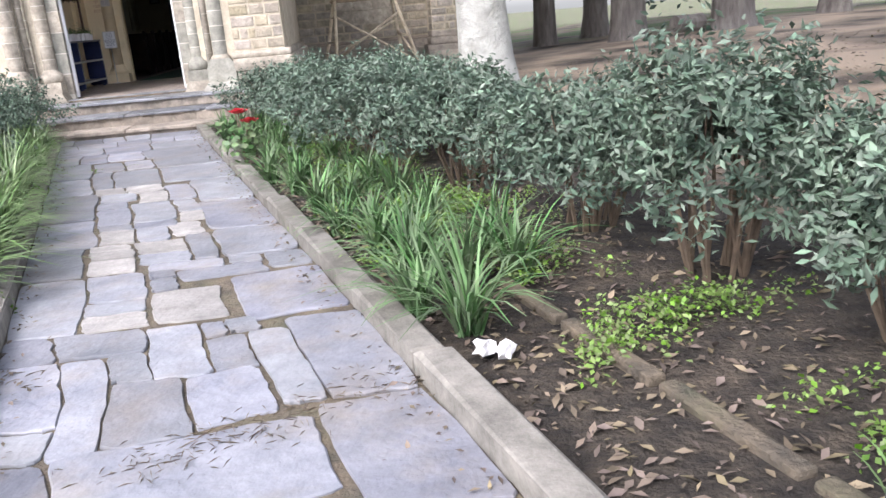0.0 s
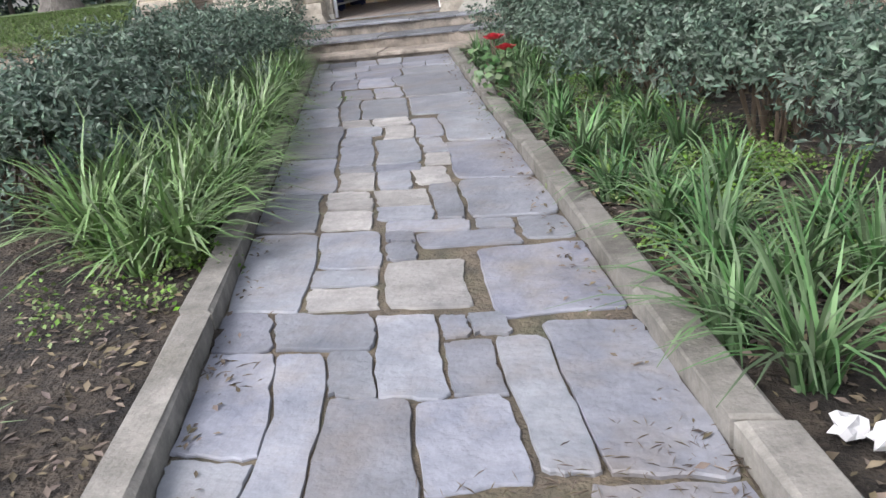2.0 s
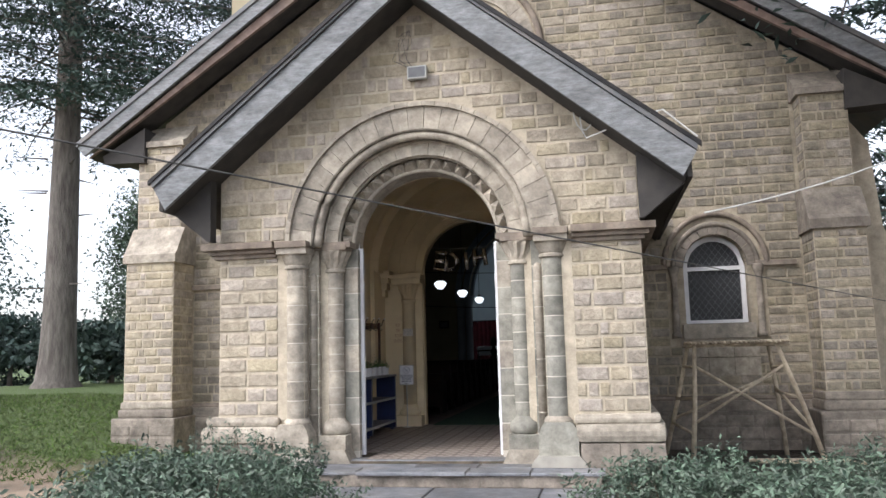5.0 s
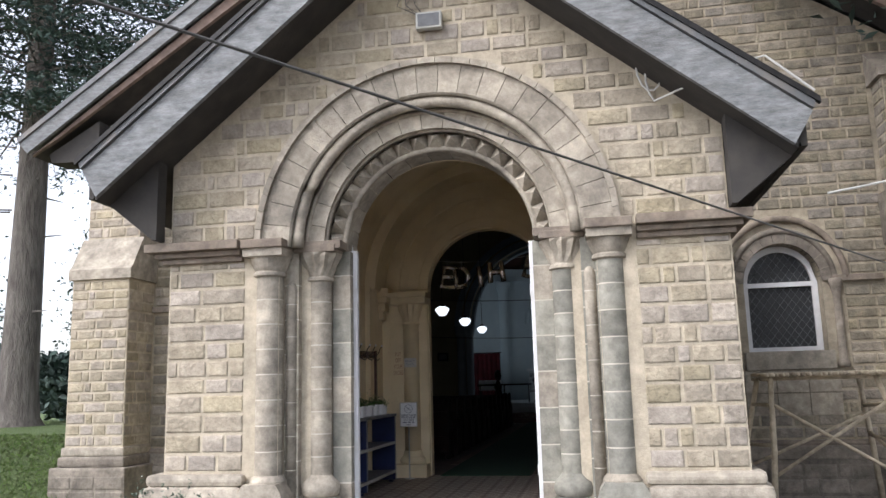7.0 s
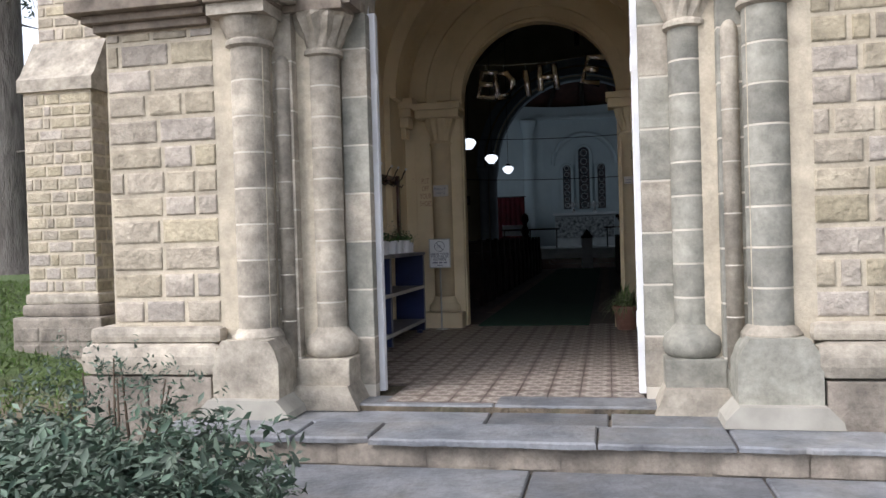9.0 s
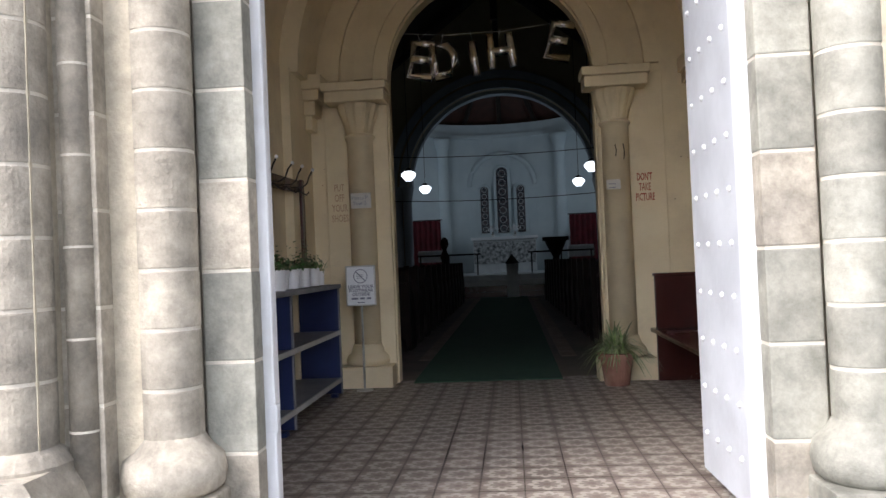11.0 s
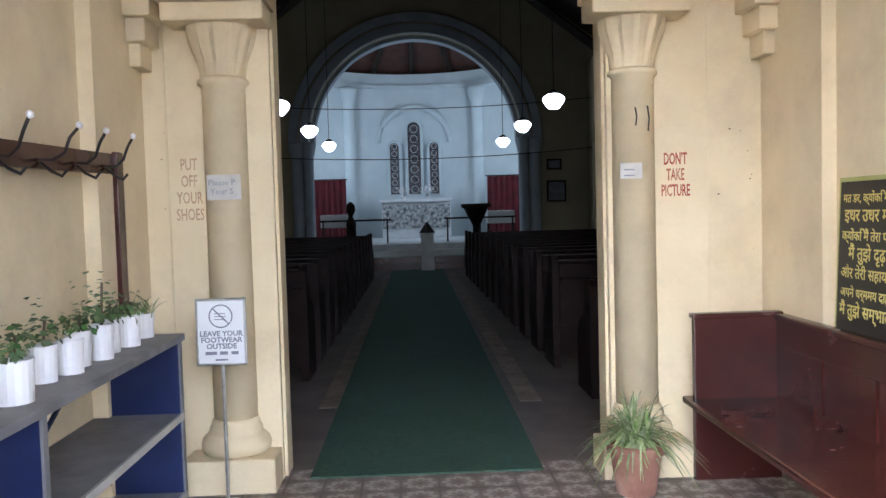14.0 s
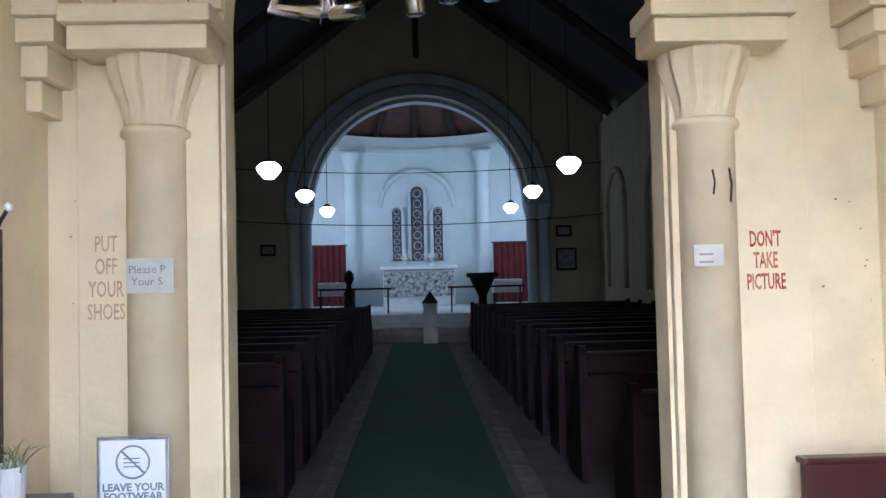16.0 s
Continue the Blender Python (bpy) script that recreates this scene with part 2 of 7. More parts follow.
M_KERB = mat("kerb_concrete", (0.144, 0.134, 0.116), (0.220, 0.204, 0.179), 4, 0.92, 0.5, 70, (0.076, 0.070, 0.052), 2.2, 0.75, vary=0.12, speck=0.42)
M_STEP = mat("step_stone", (0.215, 0.182, 0.148), (0.335, 0.288, 0.237), 4, 0.85, 0.5, 50, (0.120, 0.103, 0.089), 1.6, 0.7, vary=0.1, speck=0.45)
M_SLATE = mat("step_slate", (0.118, 0.125, 0.14), (0.225, 0.228, 0.238), 2.5, 0.55, 0.6, 30, (0.18, 0.16, 0.135), 2, 0.7, vary=0.2, speck=0.4, dist=0.014)
M_PLASTER = mat("cream_plaster", (0.69, 0.575, 0.375), (0.78, 0.665, 0.455), 2.2, 0.72, 0.25, 40, (0.46, 0.375, 0.25), 1.9, 0.45, dist=0.006)
M_WHITE = mat("white_door_paint", (0.57, 0.57, 0.585), (0.70, 0.70, 0.715), 5, 0.55, 0.25, 30, (0.5, 0.48, 0.45), 4, 0.5, dist=0.005)
M_DOORGREY = mat("grey_door_paint", (0.42, 0.43, 0.46), (0.52, 0.53, 0.56), 4, 0.5, 0.25, 30, (0.32, 0.32, 0.34), 3, 0.5, dist=0.005)
M_BARGE = mat("weathered_grey_board", (0.175, 0.185, 0.192), (0.275, 0.285, 0.29), 5, 0.8, 0.5, 40, (0.10, 0.10, 0.10), 2.5, 0.8, stretch=(1, 1, 3), speck=0.45)
M_OLDWOOD = mat("weathered_brown_board", (0.15, 0.105, 0.085), (0.25, 0.185, 0.155), 6, 0.85, 0.6, 50, (0.10, 0.08, 0.07), 2.5, 0.7)
# near-black: the shade under the eaves is put into this colour
M_SOFFIT = mat("shaded_soffit", (0.035, 0.033, 0.032), (0.06, 0.055, 0.05), 5, 0.9, 0.3, 30)
M_ROOF = mat("roof_sheet", (0.10, 0.105, 0.11), (0.17, 0.175, 0.18), 3, 0.6, 0.3, 20, (0.2, 0.15, 0.1), 1.5, 0.5, metal=0.2)
M_BLUE = mat("navy_laminate", (0.009, 0.016, 0.062), (0.016, 0.028, 0.10), 4, 0.45, 0.05, 60)
M_SHELFTOP = mat("dusty_grey_laminate", (0.13, 0.13, 0.14), (0.2, 0.2, 0.21), 6, 0.55, 0.1, 60, (0.28, 0.27, 0.27), 3, 0.5)
M_MAROON = mat("maroon_gloss_paint", (0.040, 0.010, 0.009), (0.062, 0.015, 0.012), 4, 0.24, 0.08, 25, (0.035, 0.012, 0.010), 5, 0.5, dist=0.005, spec=0.5)
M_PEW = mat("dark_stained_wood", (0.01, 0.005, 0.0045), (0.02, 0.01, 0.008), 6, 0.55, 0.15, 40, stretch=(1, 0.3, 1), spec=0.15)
M_CARPET = mat("green_carpet", (0.034, 0.08, 0.055), (0.053, 0.112, 0.08), 30, 0.98, 0.6, 300, (0.03, 0.06, 0.045), 1.5, 0.5, dist=0.004)
M_NAVEFLOOR = mat("dusty_stone_floor", (0.11, 0.09, 0.08), (0.18, 0.147, 0.13), 3, 0.75, 0.3, 40, (0.06, 0.05, 0.045), 1.2, 0.6)
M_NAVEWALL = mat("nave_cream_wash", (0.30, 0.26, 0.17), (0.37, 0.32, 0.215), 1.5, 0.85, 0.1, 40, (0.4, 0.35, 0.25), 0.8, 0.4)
M_APSE = mat("pale_blue_wash", (0.62, 0.70, 0.74), (0.70, 0.77, 0.80), 1.5, 0.85, 0.1, 40, (0.55, 0.6, 0.62), 0.8, 0.4)
M_ARCHPAINT = mat("grey_blue_arch_paint", (0.30, 0.34, 0.38), (0.38, 0.42, 0.46), 2, 0.8, 0.1, 40)
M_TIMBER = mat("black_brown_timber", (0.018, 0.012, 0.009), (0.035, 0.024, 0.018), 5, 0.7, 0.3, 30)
M_REDWOOD = mat("red_brown_apse_boards", (0.06, 0.028, 0.022), (0.10, 0.045, 0.035), 4, 0.6, 0.3, 30)
M_IRON = mat("black_iron", (0.015, 0.015, 0.016), (0.03, 0.028, 0.027), 20, 0.5, 0.2, 80, metal=0.6)
M_CHROME = mat("dull_steel", (0.45, 0.45, 0.45), (0.6, 0.6, 0.58), 20, 0.35, 0.05, 80, metal=0.9)
M_TERRA = mat("terracotta", (0.22, 0.105, 0.075), (0.31, 0.155, 0.115), 8, 0.85, 0.3, 60, (0.4, 0.3, 0.24), 4, 0.5)
M_POT = mat("white_plastic", (0.72, 0.72, 0.74), (0.8, 0.8, 0.82), 4, 0.4, 0.0)
M_BAMBOO = mat("dry_bamboo", (0.36, 0.30, 0.215), (0.58, 0.49, 0.36), 12, 0.7, 0.3, 60, (0.15, 0.115, 0.08), 5, 0.6, vary=0.2)
M_BARK = mat("deodar_bark", (0.11, 0.095, 0.085), (0.21, 0.19, 0.17), 3, 0.95, 1.0, 14, (0.06, 0.05, 0.045), 2.5, 0.7, dist=0.06, stretch=(2.5, 2.5, 0.5))
M_LIMEBARK = mat("pale_lichen_bark", (0.28, 0.28, 0.255), (0.42, 0.415, 0.38), 5, 0.95, 0.9, 20, (0.18, 0.18, 0.15), 3, 0.7, dist=0.03)
M_LEAF = mat("grey_green_leaf", (0.036, 0.062, 0.042), (0.135, 0.182, 0.128), 5, 0.6, 0.0, island=0.4, hue=0.025, spec=0.35)
M_STRAP = mat("strap_leaf", (0.085, 0.145, 0.045), (0.2, 0.285, 0.115), 4, 0.45, 0.0, island=0.35, hue=0.02, spec=0.5)
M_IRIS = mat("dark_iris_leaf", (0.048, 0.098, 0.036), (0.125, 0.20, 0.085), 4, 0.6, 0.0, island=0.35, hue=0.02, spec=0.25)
M_STRIPE = mat("variegated_leaf", (0.11, 0.18, 0.05), (0.38, 0.42, 0.22), 30, 0.45, 0.0, island=0.3, hue=0.02)
M_WEED = mat("bright_weed_leaf", (0.085, 0.15, 0.025), (0.145, 0.225, 0.045), 5, 0.55, 0.0, island=0.3, hue=0.02)
M_TURF = mat("short_turf_blade", (0.055, 0.090, 0.022), (0.115, 0.160, 0.048), 5, 0.65, 0.0, island=0.35, hue=0.02, spec=0.25)
M_POTLEAF = mat("geranium_leaf", (0.045, 0.095, 0.03), (0.11, 0.17, 0.06), 8, 0.5, 0.0, island=0.35, hue=0.03)
M_NEEDLE = mat("deodar_needle", (0.032, 0.056, 0.048), (0.075, 0.112, 0.096), 3, 0.7, 0.0, island=0.35)
M_TWIG = mat("brown_twig", (0.07, 0.05, 0.035), (0.13, 0.095, 0.065), 12, 0.9, 0.4, 50)
M_ROSE = mat("red_petal", (0.30, 0.012, 0.02), (0.45, 0.025, 0.035), 20, 0.5, 0.0)
M_LITTER = mat("dry_leaf", (0.075, 0.055, 0.037), (0.20, 0.155, 0.112), 9, 0.85, 0.2, 40, island=0.45, hue=0.03)
M_PAPER = mat("crumpled_paper", (0.5, 0.49, 0.48), (0.66, 0.64, 0.63), 8, 0.8, 0.2, 30)
M_NOTICE = mat("white_notice", (0.70, 0.71, 0.74), (0.78, 0.79, 0.81), 4, 0.5, 0.0)
M_FADEDPAPER = mat("blue_white_paper", (0.50, 0.48, 0.45), (0.61, 0.585, 0.54), 10, 0.8, 0.1, 40)
M_INK = mat("grey_blue_ink", (0.17, 0.18, 0.24), (0.25, 0.255, 0.31), 10, 0.7, 0.0)
M_REDPAINT = mat("red_wall_lettering", (0.30, 0.03, 0.02), (0.42, 0.09, 0.05), 25, 0.8, 0.0, stain=(0.6, 0.45, 0.28), stain_scale=18, stain_amount=0.6)
M_FADEDRED = mat("faded_wall_lettering", (0.44, 0.26, 0.165), (0.54, 0.37, 0.24), 22, 0.8, 0.0, stain=(0.62, 0.5, 0.31), stain_scale=14, stain_amount=0.6)
M_BOARD = mat("black_sign_board", (0.012, 0.011, 0.01), (0.025, 0.022, 0.02), 3, 0.4, 0.05, 30)
M_LIME = mat("yellow_green_border", (0.34, 0.35, 0.10), (0.44, 0.44, 0.16), 6, 0.5, 0.0)
M_YELLOWTEXT = mat("yellow_lettering", (0.60, 0.52, 0.16), (0.68, 0.60, 0.22), 6, 0.5, 0.0)
M_CURTAIN = mat("crimson_curtain", (0.055, 0.005, 0.009), (0.10, 0.01, 0.016), 4, 0.85, 0.1, 40)
M_FOIL = mat("silver_foil", (0.78, 0.78, 0.79), (0.88, 0.88, 0.88), 4, 0.16, 0.3, 12, metal=1.0, dist=0.01)
M_CABLE = mat("grey_cable", (0.06, 0.058, 0.055), (0.11, 0.105, 0.1), 6, 0.7, 0.0)
M_WHITECABLE = mat("white_cable", (0.5, 0.5, 0.48), (0.62, 0.62, 0.6), 6, 0.6, 0.0)
M_LAMPCASE = mat("floodlight_case", (0.36, 0.36, 0.34), (0.46, 0.46, 0.43), 6, 0.5, 0.1, 40)
M_DARKGLASS = mat("dusty_dark_glass", (0.016, 0.018, 0.02), (0.03, 0.032, 0.035), 3, 0.42, 0.05, 30, spec=0.3)
M_LEAD = mat("window_lattice_lead", (0.10, 0.105, 0.11), (0.16, 0.165, 0.17), 10, 0.6, 0.1, 60)
M_ALTAR = mat("pale_altar_marble", (0.5, 0.52, 0.54), (0.62, 0.64, 0.65), 4, 0.5, 0.1, 40)
M_MOSAIC = mat("dark_floral_relief", (0.04, 0.045, 0.05), (0.55, 0.56, 0.57), 9, 0.6, 0.3, 40)
M_BINBLUE = mat("blue_bin_plastic", (0.02, 0.12, 0.35), (0.03, 0.17, 0.45), 4, 0.5, 0.0)
M_BINGREEN = mat("teal_bin_plastic", (0.02, 0.28, 0.24), (0.03, 0.36, 0.3), 4, 0.5, 0.0)
M_OPAL = glow("lit_opal_glass", (0.86, 0.94, 1.0), 0.85)
M_STAINED = mat("dark_stained_glass", (0.02, 0.025, 0.04), (0.16, 0.12, 0.12), 16, 0.3, 0.1, 40, (0.12, 0.2, 0.24), 9, 0.6, spec=0.6)
M_POSTPAINT = mat("dark_gate_paint", (0.02, 0.025, 0.035), (0.04, 0.045, 0.06), 6, 0.5, 0.1, 40)
M_POSTBLUE = mat("pale_blue_gate_paint", (0.16, 0.22, 0.29), (0.22, 0.29, 0.36), 6, 0.5, 0.1, 40)
M_STONELIGHT = mat("whitewashed_stone", (0.29, 0.272, 0.235), (0.40, 0.378, 0.33), 6, 0.9, 0.3, 40, (0.35, 0.33, 0.28), 3, 0.6)

# ---- ground ----
def smooth(a, b, x):
    t = min(max((x - a) / (b - a), 0.0), 1.0)
    return t * t * (3 - 2 * t)


def path_left(y):
    return 1.739 - 0.2952 * (y - 4.1)


def path_right(y):
    return 3.30 - 0.2634 * (y - 4.1)


def ground_z(x, y):
    bump_left = 0.78 * smooth(-3.5, -11, x) * smooth(9, 19, y)
    z = 0.02 + bump_left + 0.02 * noise.noise(Vector((x * 0.6, y * 0.6, 0)))
    inside = smooth(path_left(y) - 0.03, path_left(y) + 0.05, x) * smooth(path_right(y) + 0.03, path_right(y) - 0.05, x)
    if y < 13.2:
        z -= 0.12 * inside
    if abs(x) < 5.6 and y > 13.4:
        z = min(z, 0.04)
    d = math.hypot(x, y - 14)
    z -= 7.0 * smooth(26, 90, d)
    if x > 6:
        z += 0.35 * smooth(6, 16, x)
    return z


def ground_axis(lo, hi, step):
    near = [lo + i * step for i in range(int((hi - lo) / step) + 1)]
    far = [2, 4, 8, 14, 22, 34, 55, 90, 160, 300, 600, 1200]
    return [lo - f for f in reversed(far)] + near + [hi + f for f in far]


gx, gy = ground_axis(-16, 16, 0.2), ground_axis(-3, 27, 0.2)
gverts = [(x, y, ground_z(x, y)) for y in gy for x in gx]
nxg = len(gx)
gfaces = [(j * nxg + i, j * nxg + i + 1, (j + 1) * nxg + i + 1, (j + 1) * nxg + i) for j in range(len(gy) - 1) for i in range(nxg - 1)]
gme = bpy.data.meshes.new("ground")
gme.from_pydata(gverts, [], gfaces)
gme.polygons.foreach_set("use_smooth", [True] * len(gme.polygons))


def ground_material():
    m = mat("earth_and_grass", (0.018, 0.014, 0.011), (0.052, 0.041, 0.030), 7, 0.97, 1.0, 40, (0.12, 0.092, 0.066), 1.6, 0.6, dist=0.04, speck=0.4)
    nt = m.node_tree
    n, l = nt.nodes, nt.links
    bsdf = n["Principled BSDF"]
    earth = bsdf.inputs["Base Color"].links[0].from_socket
    geo = n.new("ShaderNodeNewGeometry")
    sep = n.new("ShaderNodeSeparateXYZ")
    l.new(geo.outputs["Position"], sep.inputs[0])
    big = n.new("ShaderNodeTexNoise")
    big.inputs["Scale"].default_value, big.inputs["Detail"].default_value = 0.5, 7
    l.new(geo.outputs["Position"], big.inputs["Vector"])

    def ramp(sock, a, b):
        r = n.new("ShaderNodeMapRange")
        r.inputs["From Min"].default_value, r.inputs["From Max"].default_value = a, b
        l.new(sock, r.inputs["Value"])
        return r.outputs[0]

    def math_(op, a, b):
        k = n.new("ShaderNodeMath")
        k.operation = op
        k.use_clamp = True
        for i, s in enumerate((a, b)):
            if isinstance(s, float):
                k.inputs[i].default_value = s
            else:
                l.new(s, k.inputs[i])
        return k.outputs[0]
    # turf on the rise beside the church, bare earth in front of it
    wob = n.new("ShaderNodeMath")
    wob.operation = "MULTIPLY_ADD"
    l.new(big.outputs[0], wob.inputs[0])
    wob.inputs[1].default_value = 5.0
    l.new(sep.outputs["Y"], wob.inputs[2])
    turf = math_("MULTIPLY", ramp(wob.outputs[0], 17.0, 18.5), ramp(sep.outputs["X"], -2.5, -3.5))
    far = math_("MULTIPLY", ramp(sep.outputs["Y"], 22.0, 26.0), ramp(big.outputs[0], 0.42, 0.55))
    grass_mask = math_("MAXIMUM", turf, far)
    g = n.new("ShaderNodeTexNoise")
    g.inputs["Scale"].default_value, g.inputs["Detail"].default_value = 14, 6
    l.new(geo.outputs["Position"], g.inputs["Vector"])
    gr = n.new("ShaderNodeValToRGB")
    gr.color_ramp.elements[0].position, gr.color_ramp.elements[1].position = 0.3, 0.7
    gr.color_ramp.elements[0].color, gr.color_ramp.elements[1].color = (0.045, 0.075, 0.02, 1), (0.105, 0.145, 0.048, 1)
    l.new(g.outputs[0], gr.inputs[0])
    mx = n.new("ShaderNodeMix")
    mx.data_type = "RGBA"
    l.new(grass_mask, mx.inputs["Factor"])
    l.new(earth, mx.inputs[6])
    l.new(gr.outputs[0], mx.inputs[7])
    # dry straw-coloured earth of the yard, dark soil in the beds
    yard = math_("MAXIMUM", ramp(sep.outputs["X"], 5.4, 7.0), ramp(sep.outputs["X"], -2.6, -3.4))
    yard = math_("MULTIPLY", yard, math_("SUBTRACT", 1.0, grass_mask))
    yard = math_("MULTIPLY", yard, ramp(big.outputs[0], 0.35, 0.6))
    my = n.new("ShaderNodeMix")
    my.data_type = "RGBA"
    l.new(yard, my.inputs["Factor"])
    l.new(mx.outputs[2], my.inputs[6])
    my.inputs[7].default_value = (0.33, 0.255, 0.185, 1)
    l.new(my.outputs[2], bsdf.inputs["Base Color"])
    return m


gme.materials.append(ground_material())
tagged(new("ground", gme), "bare brown earth with turf rising beside the church", "ground", kind="structure")

# ---- porch: walls, arch orders, columns ----
FY, BY = 13.5, 18.05           # porch front, church front
PL, PR = CX - 2.5, CX + 2.52   # porch corners
SPRING = 2.87


def porch_top(x):
    return 5.72 - 0.79 * abs(x - CX)


porch_wall = thing("wall_porch_front", "squared rockface stone porch front with a round arch", "wall", kind="structure")
bm = bmesh.new()
pierced_wall(bm, PL, PR, FY, 13.72, -0.1, porch_top, [(CX, 1.42, -0.1, SPRING)])
pierced_wall(bm, PL + 0.01, PR - 0.01, 13.72, 13.92, -0.1, lambda x: porch_top(x) - 0.01, [(CX, 1.15, -0.1, SPRING)])
pierced_wall(bm, PL + 0.01, PR - 0.01, 13.92, 14.2, -0.1, lambda x: porch_top(x) - 0.01, [(CX, 0.93, -0.1, SPRING)])
part("masonry_core", bm, M_MORTAR, porch_wall)

for side, name in ((-1, "wall_porch_left"), (1, "wall_porch_right")):
    bm = bmesh.new()
    xo = PL if side < 0 else PR
    xi = CX + side * 1.75
    box(bm, min(xo, xi), max(xo, xi), 14.2, BY, -0.1, 3.75)
    w = thing(name, "rockface stone side wall of the porch, plastered inside", "wall", kind="structure")
    part("masonry_core", bm, M_MORTAR, w)
    part("plaster", boxed(min(xi, xi - side * 0.02), max(xi, xi - side * 0.02), 14.2, 17.35, FLOOR, 3.05), M_PLASTER, w)
    xp = xi - side * 0.09
    part("pier", boxed(min(xi, xp), max(xi, xp), 17.35, 18.0, FLOOR, 3.05), M_PLASTER, w)

# inner face of the front wall, plastered
bm = bmesh.new()
pierced_wall(bm, CX - 1.73, CX + 1.73, 14.2, 14.225, FLOOR, lambda x: 3.0 + math.sqrt(max(1.73 ** 2 - (x - CX) ** 2, 0)), [(CX, 0.98, FLOOR, SPRING)])
tagged(part("wall_porch_inside", bm, M_PLASTER), "cream plastered inner face of porch wall", "wall", kind="structure")

# barrel vault
bm = bmesh.new()
for k in range(32):
    sector(bm, CX, 3.02, 1.75, 1.95, math.pi * k / 32, math.pi * (k + 1) / 32, 14.2, 18.0, 1)
sector(bm, CX, 3.02, 1.60, 1.75, 0, math.pi, 17.4, 18.0, 32)
tagged(part("ceiling_porch", bm, M_PLASTER), "cream plastered barrel vault with a rib", "ceiling", kind="structure")

# arch orders, voussoir by voussoir
arch = thing("porch_arch", "recessed round arch of dressed sandstone with sawtooth moulding", "arch", kind="structure")


def ring(name, count, r0, r1, y0, y1, material, z=SPRING, cx=CX, parent=None, gap=0.003):
    for k in range(count):
        a0, a1 = math.pi * k / count, math.pi * (k + 1) / count
        g = gap / r1
        b = bmesh.new()
        sector(b, cx, z, r0, r1, a0 + g, a1 - g, y0, y1, 3)
        part(name, b, material, parent)


ring("voussoir", 23, 1.32, 1.585, 13.47, 13.72, M_DRESSED, parent=arch)
ring("hood_stone", 31, 1.585, 1.64, 13.43, 13.52, M_DRESSED, parent=arch)
ring("voussoir_inner", 17, 1.05, 1.21, 13.66, 13.92, M_DRESSED, parent=arch)
ring("soffit_stone", 13, 0.895, 0.96, 13.84, 14.2, M_DRESSED, parent=arch)
for rr, yy, tr in ((1.265, 13.56, 0.055), (1.325, 13.5, 0.025), (1.215, 13.66, 0.022), (1.05, 13.72, 0.022), (0.905, 13.84, 0.03)):
    part("roll_moulding", arch_roll(bmesh.new(), CX, yy, SPRING, rr, tr), M_DRESSED, arch, smooth=True)
bm = bmesh.new()
sector(bm, CX, SPRING, 0.95, 1.06, 0, math.pi, 13.84, 13.95, 40)
part("sawtooth_bed", bm, M_DRESSED, arch)
for k in range(19):
    a0, a1 = math.pi * k / 19, math.pi * (k + 1) / 19
    am = (a0 + a1) / 2
    b = bmesh.new()
    q = [b.verts.new((CX + r * math.cos(a), 13.84, SPRING + r * math.sin(a))) for r, a in ((0.905, a0), (1.06, a0), (1.06, a1), (0.905, a1))]
    tip = b.verts.new((CX + 0.985 * math.cos(am), 13.70, SPRING + 0.985 * math.sin(am)))
    for i in range(4):
        b.faces.new((q[i], q[(i + 1) % 4], tip))
    b.faces.new(q)
    part("sawtooth", b, M_DRESSED, arch)


def drum_column(name, x, y, r, z0, z1, joints, mats, label):
    """A shaft of separate drums with pale joints."""
    col = thing(name, label, "column", "porch columns", at=(x, y, z0))
    zs = [z0 + (z1 - z0) * k / joints for k in range(joints + 1)]
    for k in range(joints):
        b = bmesh.new()
        j = rnd.uniform(-0.02, 0.02) if 0 < k else 0
        lathe(b, [(r - 0.001, zs[k] + 0.006), (r, zs[k] + 0.01), (r, zs[k + 1] - 0.01), (r - 0.001, zs[k + 1] - 0.006)], x, y, 48)
        part("drum", b, mats[rnd.randrange(len(mats))], col, smooth=False)
    part("joint_core", lathe(bmesh.new(), [(r - 0.0025, z0), (r - 0.0025, z1)], x, y, 48), M_JOINT, col)
    return col


